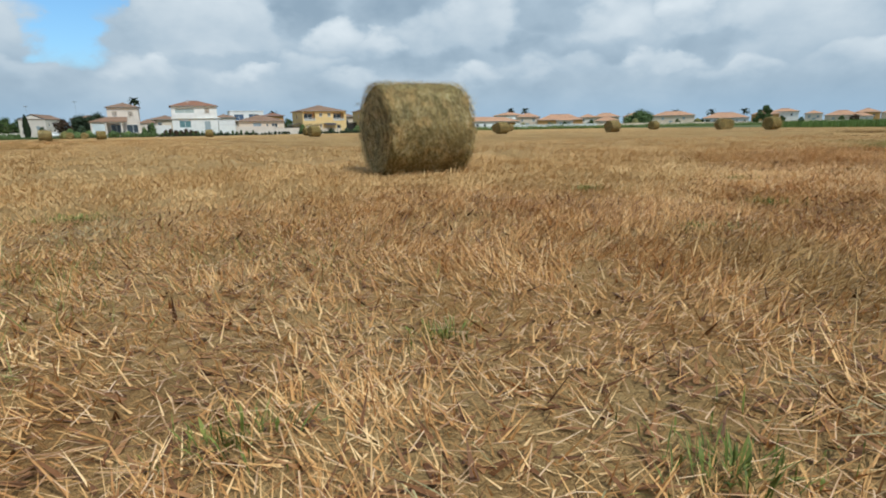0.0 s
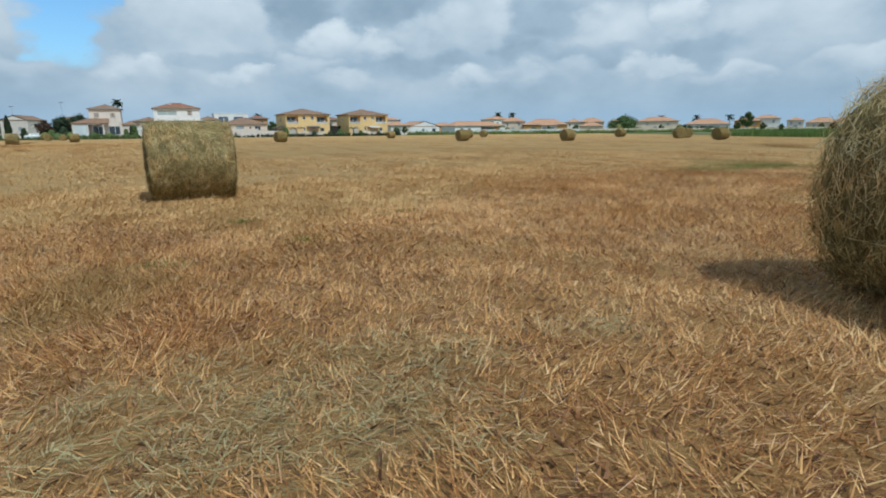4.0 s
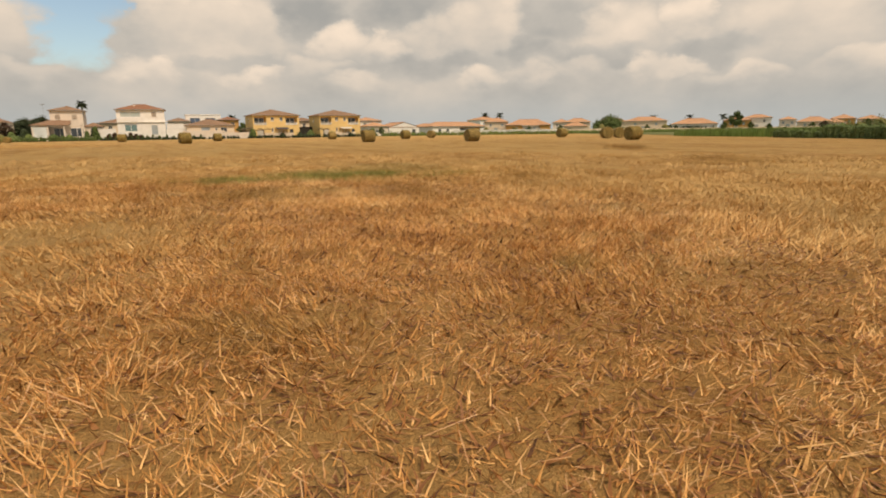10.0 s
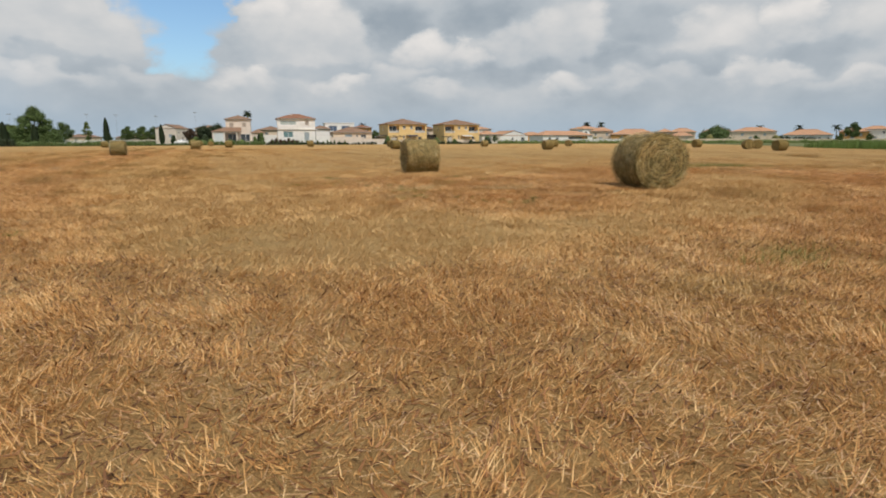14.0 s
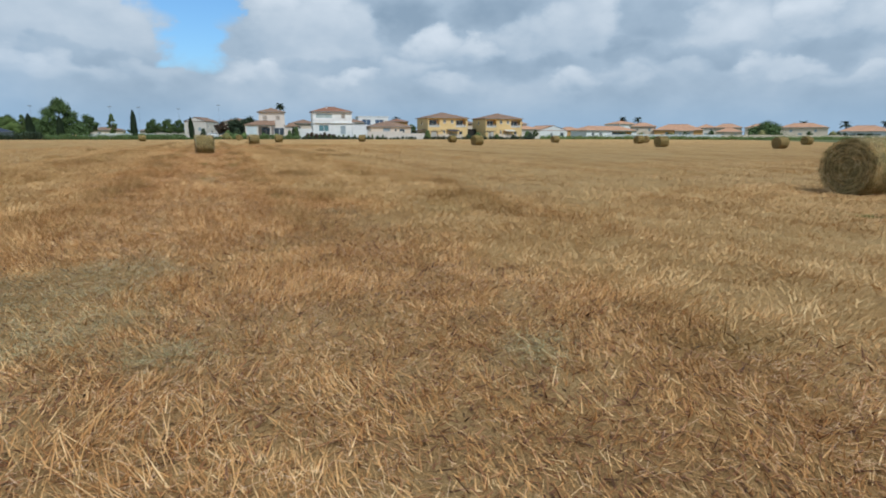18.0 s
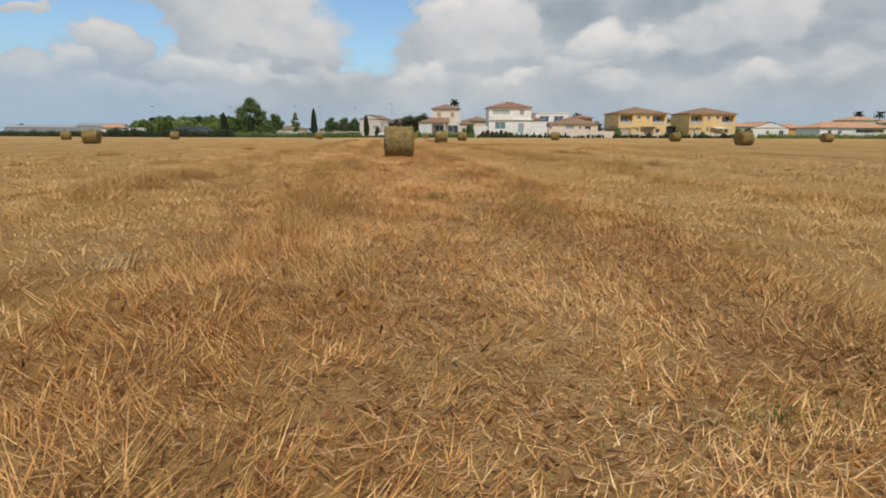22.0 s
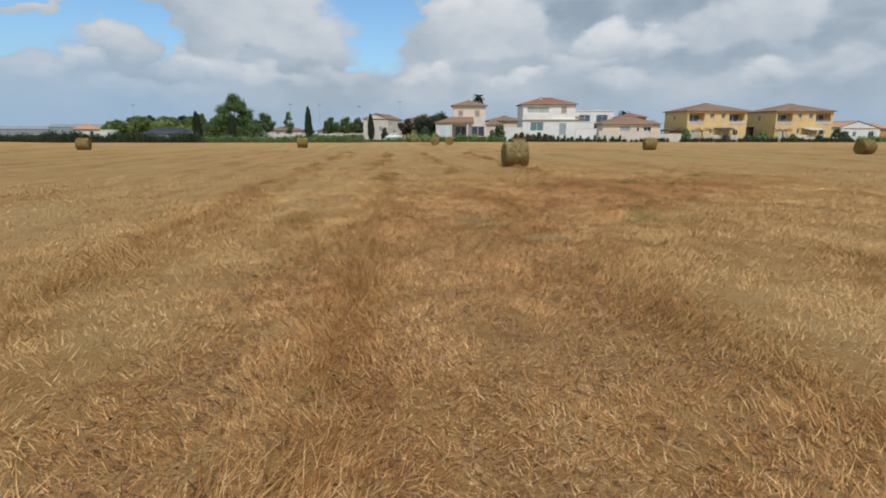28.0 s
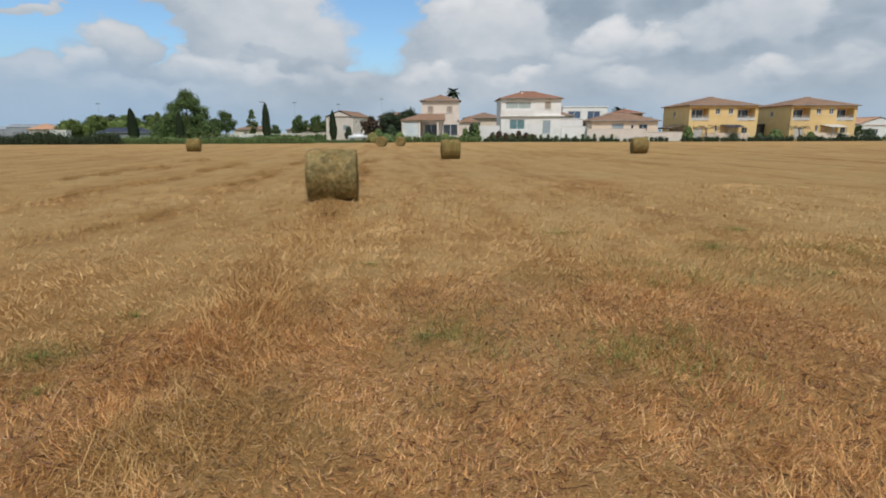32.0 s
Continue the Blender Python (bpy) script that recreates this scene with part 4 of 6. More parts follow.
def bale_fuzz(count, seed, thick, mat=None, long=0.26, stick=0.13):
    """Stalks that stick out of the roll on its side and ends."""
    r = np.random.default_rng(seed)
    n = int(count * 0.72)
    a, x = r.random(n) * 2 * math.pi, (r.random(n) - 0.5) * BALE_W
    rad = BALE_R + r.normal(0.006, 0.014, n)
    c = np.stack([x, rad * np.cos(a), rad * np.sin(a)], 1)
    out = np.stack([np.zeros(n), np.cos(a), np.sin(a)], 1)
    along = np.stack([np.zeros(n), -np.sin(a), np.cos(a)], 1)
    axis = np.tile([1.0, 0, 0], (n, 1))
    m = count - n
    b, q = r.random(m) * 2 * math.pi, BALE_R * np.sqrt(r.random(m)) * 0.98
    s = np.where(r.random(m) < 0.5, -1.0, 1.0)
    c2 = np.stack([s * (BALE_W / 2 + 0.045 * (1 - (q / BALE_R) ** 3) + 0.01), q * np.cos(b), q * np.sin(b)], 1)
    out2 = np.stack([s, 0 * s, 0 * s], 1)
    along2 = np.stack([0 * s, -np.sin(b), np.cos(b)], 1)
    axis2 = np.cross(out2, along2)
    c, out, along, axis = (np.concatenate(v) for v in ((c, c2), (out, out2), (along, along2), (axis, axis2)))
    k = len(c)
    w = r.normal(0, 0.75, k) * np.where(np.arange(k) < n, 1.0, 0.5) + np.where(r.random(k) < 0.5, 0.0, math.pi)
    d = along * np.cos(w)[:, None] + axis * np.sin(w)[:, None] + out * r.normal(0.03, stick, k)[:, None]
    d /= np.linalg.norm(d, axis=1)[:, None]
    side = np.cross(d, out)
    side /= np.linalg.norm(side, axis=1)[:, None] + 1e-9
    ln = (0.06 + long * r.random(k) ** 2.0)[:, None]
    wd = thick * (0.6 + 0.8 * r.random(k))[:, None] / 2
    p0, p1, p2 = c - side * wd, c + side * wd, c + d * ln + out * 0.006
    return triangles("bale_stalks", np.stack([p0, p1, p2], 1), mat)


def twine_arc(x, a0, a1, width, seed):
    bm = bmesh.new()
    n, rows = 26, []
    for k in range(n + 1):
        a = a0 + (a1 - a0) * k / n
        w = width * (0.45 + 0.6 * noise.noise((k * 0.8, seed, 0)))
        off = 0.035 * noise.noise((k * 0.45, seed, 5))
        r = BALE_R + 0.028
        rows.append([bm.verts.new((x + off + s * w / 2, r * math.cos(a), r * math.sin(a))) for s in (-1, -0.3, 0.3, 1)])
        for j, v in enumerate(rows[-1]):
            if j in (1, 2):
                v.co += 0.006 * Vector((0, math.cos(a), math.sin(a)))
    for p, q in zip(rows, rows[1:]):
        for j in range(3):
            bm.faces.new((p[j], p[j + 1], q[j + 1], q[j]))
    return bm


NEAR_BODIES = [bale_body(s) for s in (1.3, 5.1, 9.7)]
NEAR_FUZZ = [bale_fuzz(16000, 31, 0.0040, HAY, 0.20, 0.07), bale_fuzz(16000, 32, 0.0040, HAY, 0.20, 0.07)]
NEAR_LONG = bale_fuzz(9000, 34, 0.0036, PALE_HAY, 0.20, 0.07)
FAR_FUZZ = bale_fuzz(1300, 33, 0.016, HAY)


def hay_bale(x, y, turn, label, near=0, scale=1.0, roll=0.0, long=1.0):
    """turn: direction of the roll's axis, degrees from +x."""
    body = new("hay_bale", NEAR_BODIES[near % 3])
    part_mesh("stalk_layer", NEAR_FUZZ[near % 2] if near else FAR_FUZZ, body)
    if near:
        part_mesh("straw_layer", NEAR_LONG, body, "long pale straws lying over the roll")
    body.matrix_world = Matrix.Translation((x, y, relief(x, y) + (BALE_R - 0.045) * scale)) @ pose(0, 0, 0, 0, 0, turn) @ pose(0, 0, 0, roll) @ Matrix.Diagonal((scale * long, scale, scale, 1))
    tagged(body, label, "hay bale", "round bales in the field")
    return body


near_label = "round roll of greenish golden hay standing on dry stubble"
bale = hay_bale(-0.27, 4.52, 5.6, "round hay roll with frayed blue twine along one edge", 1, 1.0, long=0.955)
for k, (x, a0, a1, w) in enumerate(((-0.53, 96, 128, 0.03), (-0.54, 132, 196, 0.05), (-0.53, 203, 250, 0.04), (0.20, 100, 132, 0.02), (0.25, 150, 168, 0.012))):
    part("twine", twine_arc(x, radians(a0), radians(a1), w, k), TWINE, bale, "frayed blue plastic twine")
bale = hay_bale(21.25, -36.65, 80, "round hay roll with its coiled end showing, dark greenish side", 2, 1.11, roll=40)
part("twine", twine_arc(-0.33, radians(20), radians(75), 0.03, 4), TWINE, bale, "frayed blue plastic twine")
hay_bale(17.51, -27.56, 1, near_label, 3, roll=110, long=1.05)
hay_bale(1.67, 41.04, 8, near_label, 4, roll=200)
FAR_BALES = [(-17.34, 2.16, 20), (-31.07, 33.49, 12), (-52.96, 63.1, 20), (4.89, 64.26, 5), (20.65, 73.35, -6), (-19.79, 80.75, 12), (-41.05, 71.42, 15),
             (-3.6, 98.0, 88), (-1.4, 100.5, 84), (35.43, 61.17, 10), (30.05, 33.08, 14), (53.16, 55.1, 4), (47.75, 18.67, 3), (61.15, 41.54, 8),
             (55.43, 9.48, 2), (67.94, 0.79, -4), (73.86, 11.01, 65), (77.5, 13.0, 60), (80.23, 27.58, 5), (70.5, 52.5, 40), (-72, 62, 12)]
for k, (x, y, turn) in enumerate(FAR_BALES):
    hay_bale(x, y, turn, "round hay roll far out on the mown field", 0, 1.0 + 0.03 * math.sin(k * 2.1), roll=k * 37)


# ---------------------------------------------------------------- houses
def wall_bm(width, height, holes, thick=0.25):
    """An upright wall in the plane y = 0, seen from -y, with its openings and their reveals. holes: (u0, z0, u1, z1)."""
    us = sorted({0.0, width, *(h[0] for h in holes), *(h[2] for h in holes)})
    zs = sorted({0.0, height, *(h[1] for h in holes), *(h[3] for h in holes)})
    bm = bmesh.new()

    def quad(*pts):
        bm.faces.new([bm.verts.new(p) for p in pts])

    for a, b in zip(us, us[1:]):
        for c, d in zip(zs, zs[1:]):
            if not any(h[0] <= a and b <= h[2] and h[1] <= c and d <= h[3] for h in holes):
                quad((a, 0, c), (b, 0, c), (b, 0, d), (a, 0, d))
                quad((b, thick, c), (a, thick, c), (a, thick, d), (b, thick, d))
    for a, c, b, d in holes:
        quad((a, 0, c), (a, thick, c), (b, thick, c), (b, 0, c))
        quad((a, 0, d), (b, 0, d), (b, thick, d), (a, thick, d))
        quad((a, 0, c), (a, 0, d), (a, thick, d), (a, thick, c))
        quad((b, 0, c), (b, thick, c), (b, thick, d), (b, 0, d))
    return bm


def frame_bm(u, z, w, h, y, bar=0.09, mullion=True):
    bm = bmesh.new()
    pieces = [(u, z, bar, h), (u + w - bar, z, bar, h), (u + bar, z, w - 2 * bar, bar), (u + bar, z + h - bar, w - 2 * bar, bar)]
    if mullion:
        pieces.append((u + w / 2 - bar / 2, z + bar, bar, h - 2 * bar))
    for a, c, sx, sz in pieces:
        tmp = box_bm(sx, 0.07, sz, (a, y, c))
        me = bpy.data.meshes.new("tmp")
        tmp.to_mesh(me)
        tmp.free()
        bm.from_mesh(me)
        bpy.data.meshes.remove(me)
    return bm


def opening(house, kind, u, z, w, h, place=None):
    """What fills one opening of the front wall; place turns it for another wall."""
    made = []
    if kind in ("win", "glass", "pale", "blue", "teal"):
        f = part("window", frame_bm(u, z, w, h, 0.10, mullion=w > 0.7), FRAME, house)
        part("pane", box_bm(w - 0.16, 0.02, h - 0.16, (u + 0.08, 0.13, z + 0.08)), {"pale": PALE_GLASS, "blue": BLUE_GLASS, "teal": TEAL}.get(kind, GLASS), f)
        made.append(f)
        if kind == "win":
            made.append(part("sill", box_bm(w + 0.2, 0.16, 0.07, (u - 0.1, -0.10, z - 0.075)), FRAME, house))
    elif kind in ("shut", "pair"):
        slat = SHUTTER if kind == "shut" else TAUPE
        for n in range(2 if kind == "pair" else 1):
            b = w / 2 - 0.03 if kind == "pair" else w
            s = part("shutter", box_bm(b, 0.06, h, (u + n * (w - b), 0.06, z), 0.01), slat, house, "" if kind == "shut" else "closed taupe shutter leaf")
            made.append(s)
            for k in range(1, 6):
                part("slat", box_bm(b - 0.1, 0.02, 0.05, (u + n * (w - b) + 0.05, 0.038, z + h * k / 6)), slat, s)
        made.append(part("sill", box_bm(w + 0.2, 0.16, 0.07, (u - 0.1, -0.10, z - 0.075)), FRAME, house))
    elif kind == "door":
        d = part("door", box_bm(w, 0.08, h, (u, 0.14, z), 0.01), DARK, house, "dark glazed door")
        part("pane", box_bm(w * 0.6, 0.02, h * 0.55, (u + w * 0.2, 0.115, z + h * 0.35)), GLASS, d)
        made.append(d)
    elif kind == "garage":
        d = part("garage_door", box_bm(w, 0.07, h, (u, 0.12, z), 0.01), AWNING, house, "white panelled garage door")
        for k in range(1, 4):
            part("panel", box_bm(w - 0.12, 0.02, h / 4 - 0.06, (u + 0.06, 0.102, z + h * k / 4)), AWNING, d)
        made.append(d)
    elif kind == "loggia":
        bm = wall_bm(w, h, [], 0.05)
        for v in bm.verts:
            v.co += Vector((u, 1.5, z))
        back = part("loggia_back", bm, ORANGE, house, "shaded recessed balcony wall")
        for n, (a, b) in enumerate(((0, (0.05, 1.5, h)), (w - 0.05, (0.05, 1.5, h)))):
            made.append(part("loggia_side", box_bm(*b, (u + a, 0.25, z)), YELLOW, house))
        made.append(part("loggia_floor", box_bm(w, 1.6, 0.1, (u, -0.02, z - 0.1)), YELLOW, house))
        made.append(part("loggia_ceiling", box_bm(w, 1.3, 0.08, (u, 0.25, z + h)), WHITE, house))
        glass = part("glass_door", frame_bm(u + 0.2, z + 0.02, w * 0.82, h * 0.9, 1.40), FRAME, house)
        part("pane", box_bm(w * 0.82 - 0.16, 0.02, h * 0.9 - 0.16, (u + 0.28, 1.43, z + 0.1)), GLASS, glass)
        rail = part("railing", box_bm(w, 0.05, 0.05, (u, -0.03, z + 0.95), 0.01), METAL, house, "grey metal balcony railing")
        part("glass_panel", box_bm(w, 0.015, 0.5, (u, -0.012, z + 0.1)), RAIL_GLASS, rail)
        n = max(4, int(w / 0.22))
        for k in range(n + 1):
            part("baluster", box_bm(0.03, 0.03, 0.9, (u + (w - 0.03) * k / n, -0.02, z + 0.05)), FRAME, rail)
        made += [back, glass, rail]
    if place is not None:
        for o in made:
            o.matrix_basis = place
    return made


def hip_roof(w, d, h, rise, over=0.45, ridge=None, gable=False):
    """Roof over a plan of w by d at height h. ridge: its length; along the longer side."""
    bm = bmesh.new()
    x0, x1, y0, y1 = -over, w + over, -over, d + over
    along = w >= d
    if ridge is None:
        ridge = abs(w - d)
    if gable:
        ridge = (x1 - x0) if along else (y1 - y0)
    cx, cy = w / 2, d / 2
    r0, r1 = ((cx - ridge / 2, cy), (cx + ridge / 2, cy)) if along else ((cx, cy - ridge / 2), (cx, cy + ridge / 2))
    low = [bm.verts.new((x, y, h)) for x, y in ((x0, y0), (x1, y0), (x1, y1), (x0, y1))]
    eave = [bm.verts.new((x, y, h + 0.14)) for x, y in ((x0, y0), (x1, y0), (x1, y1), (x0, y1))]
    a, b = bm.verts.new((*r0, h + rise)), bm.verts.new((*r1, h + rise + 0.001))
    for k in range(4):
        bm.faces.new((low[k], low[(k + 1) % 4], eave[(k + 1) % 4], eave[k]))
    bm.faces.new(low[::-1])
    if along:
        for f in ((eave[0], eave[1], b, a), (eave[2], eave[3], a, b)) + (() if gable else ((eave[1], eave[2], b), (eave[3], eave[0], a))):
            bm.faces.new(f)
    else:
        for f in ((eave[1], eave[2], b, a), (eave[3], eave[0], a, b)) + (() if gable else ((eave[0], eave[1], a), (eave[2], eave[3], b))):
            bm.faces.new(f)
    return bm


def ridge_bm(w, d, h, rise, ridge, gable=False, over=0.45):
    along = w >= d
    if gable:
        ridge = (w if along else d) + 2 * over
    cx, cy = w / 2, d / 2
    p, q = ((cx - ridge / 2, cy), (cx + ridge / 2, cy)) if along else ((cx, cy - ridge / 2), (cx, cy + ridge / 2))
    return tube_bm([(*p, h + rise), (*q, h + rise)], [0.12, 0.12], 6)


def house(x, y, turn, w, d, h, rise, wall, roof, front=(), left=(), right=(), label="", flat=False, gable=False, ridge=None, chimney=None, group=""):
    """front-left corner at (x, y); openings as (kind, u, z, w, h)."""
    root = new("house")
    root.matrix_world = pose(x, y, 0, 0, 0, turn)
    tagged(root, label, "house", group)
    places = {"front": (w, Matrix.Identity(4), front), "right": (d, pose(w, 0, 0, 0, 0, 90), right), "back": (w, pose(w, d, 0, 0, 0, 180), ()), "left": (d, pose(0, d, 0, 0, 0, -90), left)}
    for length, place, holes in places.values():
        bm = wall_bm(length, h, [(u, z, u + a, z + b) for _, u, z, a, b in holes])
        part("wall", bm, wall, root).matrix_basis = place
        for o in holes:
            opening(root, *o, place=place)
    # near-black box added in place of the shade inside the rooms
    part("inner_core", box_bm(w - 3.6, d - 3.6, h - 0.3, (1.8, 1.8, 0.1)), DARK, root, "dark block standing in for unlit rooms")
    if flat:
        part("roof", box_bm(w + 0.3, d + 0.3, 0.25, (-0.15, -0.15, h), 0.02), wall, root, "flat white roof edge")
    else:
        r = part("roof", hip_roof(w, d, h, rise, 0.15 if gable else 0.45, gable=gable, ridge=ridge), roof, root, "clay tile roof")
        if gable or abs(w - d) > 0.6 or ridge:
            part("ridge_tile", ridge_bm(w, d, h, rise, ridge if ridge is not None else abs(w - d), gable, 0.15 if gable else 0.45), roof, r)
        if not gable:
            part("gutter", box_bm(w + 0.9, 0.1, 0.12, (-0.45, -0.56, h + 0.02), 0.02), METAL, root)
        if gable:
            for far in (0, 1):
                e = 0.02 if not far else (d if w < d else w) - 0.02
                bm = bmesh.new()
                pts = ((0, e, h), (w, e, h), (w / 2, e, h + rise - 0.16)) if w < d else ((e, 0, h), (e, d, h), (e, d / 2, h + rise - 0.16))
                bm.faces.new([bm.verts.new(p) for p in pts])
                part("gable", bm, wall, root)
    if chimney:
        c = part("chimney", box_bm(0.5, 0.5, 0.75, (chimney[0], chimney[1], chimney[2]), 0.02), WHITE, root)
        part("chimney_cap", box_bm(0.64, 0.64, 0.1, (chimney[0] - 0.07, chimney[1] - 0.07, chimney[2] + 0.75)), ROOF, c)
    return root


# pale house with a tower storey and a tiled porch
tower = house(-0.2, 140.2, 0, 7.4, 6.8, 7.9, 1.3, PINK, ROOF_OLD, front=[("pair", 1.1, 5.6, 1.15, 1.25), ("pair", 4.9, 5.6, 1.15, 1.25)],
              right=[("win", 2.2, 5.6, 1.0, 1.2)], label="pale pink two-storey house with tiled hip roof and porch")
bm = bmesh.new()
pts = [(-4.2, -3.2, 4.05), (4.6, -3.2, 4.05), (4.6, 0.0, 5.3), (-0.4, 0.0, 5.3), (-0.4, 6.6, 5.3), (-4.2, 6.6, 4.05)]
top = [bm.verts.new((a, b, c + 0.14)) for a, b, c in pts]
low = [bm.verts.new(p) for p in pts]
bm.faces.new((top[0], top[1], top[2], top[3])), bm.faces.new((top[0], top[3], top[4], top[5]))
bm.faces.new((low[3], low[2], low[1], low[0])), bm.faces.new((low[5], low[4], low[3], low[0]))
for k in range(6):
    bm.faces.new((low[k], low[(k + 1) % 6], top[(k + 1) % 6], top[k]))
part("porch_roof", bm, ROOF_OLD, tower, "low tiled porch roof")
for px in (-3.9, -0.6, 3.0, 7.0):
    part("porch_post", box_bm(0.35, 0.35, 4.1, (px, -3.0, 0), 0.03), PINK, tower)
part("porch_beam", box_bm(11.6, 0.3, 0.35, (-4.0, -3.0, 3.75), 0.02), PINK, tower)
part("porch_wall", wall_bm(4.0, 4.3, [(0.9, 1.3, 3.2, 3.4)]), PINK, tower).matrix_basis = pose(-4.0, 0.4, 0)
door = part("garage_door", box_bm(2.9, 0.08, 2.7, (-3.55, -2.86, 0.92), 0.01), PALE_DOOR, tower, "pale blue-white garage door")
for k in range(5):
    part("panel", box_bm(2.7, 0.02, 0.46, (-3.45, -2.876, 1.0 + 0.52 * k), 0.004), PALE_DOOR, door)
for px, w in ((0.5, 2.6), (4.2, 3.0)):
    f = part("glass_door", frame_bm(px, 1.1, w, 2.3, -0.10), FRAME, tower)
    part("pane", box_bm(w - 0.16, 0.02, 2.14, (px + 0.08, -0.07, 1.18)), GLASS, f)
part("terrace", box_bm(12.0, 3.4, 0.9, (-4.2, -3.4, 0.0), 0.03), PINK, tower)
part("low_wing", box_bm(4.0, 5.5, 3.7, (7.4, 1.0, 0)), PINK, tower)
wing = part("wing_roof", hip_roof(4.0, 5.5, 3.7, 1.2, over=0.35), ROOF_OLD, tower)
wing.matrix_basis = pose(7.4, 1.0, 0)

# white two-storey house
white_house = house(15.3, 137.2, 0, 11.7, 9.5, 8.1, 1.6, WHITE, ROOF, front=[("pale", 0.9, 6.2, 4.9, 1.35), ("pair", 8.5, 6.25, 1.2, 1.3), ("teal", 1.7, 2.3, 3.0, 1.9), ("shut", 8.2, 1.5, 1.5, 2.5)],
                    label="white two-storey house with red tiled hip roof", ridge=3.0, chimney=(4.2, 3.4, 8.9))
part("band", box_bm(12.5, 0.35, 0.22, (-0.15, -0.35, 4.75), 0.02), WHITE, white_house)
part("parapet", box_bm(6.0, 0.12, 1.0, (0.3, -0.30, 4.97), 0.02), WHITE, white_house)
arch = tube_bm([(0.7 + 5.3 * k / 10, -0.12, 7.55 + 0.42 * math.sin(math.pi * k / 10)) for k in range(11)], [0.10] * 11, 6)
part("arch", arch, WHITE, white_house)
part("side_wing", box_bm(4.4, 6.0, 4.3, (12.0, 1.6, 0)), WHITE, white_house)
part("wing_coping", box_bm(4.6, 6.2, 0.12, (12.0, 1.5, 4.3), 0.03), WHITE, white_house)

# flat-roofed white house behind
flat_house = house(32.8, 164, 0, 10.8, 8, 7.6, 0, WHITE, ROOF, front=[("blue", 1.3, 4.7, 3.1, 2.0), ("blue", 6.0, 4.7, 3.1, 2.0)], flat=True, label="white flat-roofed house with two wide dark windows")
# low cream house with hipped roof
house(32.3, 134.0, 0, 12.5, 9.0, 3.75, 1.75, CREAM, ROOF_OLD, front=[("shut", 3.8, 1.6, 2.2, 1.7), ("glass", 8.9, 1.9, 1.7, 1.3), ("win", 7.4, 2.2, 0.6, 0.9)],
      label="low cream house with hipped clay tile roof", ridge=2.2)
house(42.0, 152, 0, 6.0, 7.0, 5.7, 1.1, ORANGE, ROOF, front=[("win", 0.9, 3.8, 1.1, 1.2), ("win", 3.6, 3.8, 1.1, 1.2)], label="orange house half hidden behind others")
house(27.5, 158, 0, 6.5, 8.0, 5.4, 1.3, PINK, ROOF_OLD, front=[("win", 2.4, 3.4, 1.1, 1.2)], label="pale house with tiled roof between larger houses")
house(9.0, 156, 0, 9.0, 8.0, 4.9, 1.3, CREAM, ROOF_OLD, front=[("win", 2.4, 3.0, 1.1, 1.2)], label="cream house with old tiled roof behind")


def yellow_house(x, y, turn, w, d, label, cloth):
    root = house(x, y, turn, w, d, 6.5, 1.8, YELLOW, ROOF_OLD,
                 front=[("loggia", 0.35, 3.75, 3.5, 2.35), ("win", 5.1, 4.95, 0.95, 1.1), ("win", 7.7, 4.95, 0.95, 1.1), ("loggia", w - 4.1, 3.75, 3.5, 2.35),
                        ("garage", 1.0, 0.3, 1.9, 2.1), ("win", 5.2, 1.7, 0.6, 1.2), ("door", w - 3.0, 0.3, 1.1, 2.2)], left=[("win", 4.0, 4.6, 0.9, 1.1)],
                 label=label, ridge=1.5, group="pair of yellow houses")
    sail = bmesh.new()
    vs = [sail.verts.new(p) for p in ((6.2, -0.05, 3.0), (10.2, -0.05, 3.0), (9.7, -2.4, 2.55), (6.7, -2.4, 2.5))]
    ws = [sail.verts.new(v.co + Vector((0, 0, 0.05))) for v in vs]
    sail.faces.new(vs), sail.faces.new(ws[::-1])
    for k in range(4):
        sail.faces.new((vs[k], vs[(k + 1) % 4], ws[(k + 1) % 4], ws[k]))
    part("awning", sail, cloth, root, "stretched fabric awning")
    for px in (6.75, 9.65):
        part("awning_post", box_bm(0.07, 0.07, 2.5, (px, -2.36, 0)), METAL, root)
    part("garden_wall", box_bm(w - 4.6, 0.2, 1.5, (2.4, -1.4, 0), 0.03), CREAM, root)
    part("side_door", frame_bm(6.9, 0.2, 2.2, 2.2, -0.06), FRAME, root)
    return root


yellow_house(50.0, 132.6, 6, 13.6, 10.0, "yellow rendered house with two recessed upper balconies and awning", BLUE_TARP)
yellow_house(69.7, 133.9, 6, 13.4, 10.0, "yellow rendered house with recessed upper balconies", AWNING)
house(64.5, 149, 0, 7.5, 8, 5.2, 1.3, CREAM, ROOF_OLD, front=[("win", 3.0, 3.2, 1.1, 1.2)], label="cream house glimpsed between yellow houses")
part_dark = house(64.9, 141, 0, 4.6, 5, 3.0, 0, DARK, ROOF, flat=True, label="dark garage between the two yellow houses")
house(103.2, 163.5, 3, 12.8, 14.5, 3.1, 2.0, WHITE, ROOF_RED, front=[("win", 5.2, 1.0, 1.0, 1.3), ("glass", 9.6, 0.6, 1.6, 1.8)], gable=True, label="white gabled bungalow with red tiles")
house(93.0, 158, 4, 8.0, 9.0, 3.4, 1.6, PINK, ROOF_RED, front=[("win", 3.0, 1.2, 1.2, 1.2)], label="small pink house with red tiled roof")
house(97.0, 182, 4, 10.0, 9.0, 6.0, 1.5, PINK, ROOF_RED, front=[("win", 2.0, 4.0, 1.2, 1.2), ("win", 6.0, 4.0, 1.2, 1.2)], label="pink house behind a white bungalow")
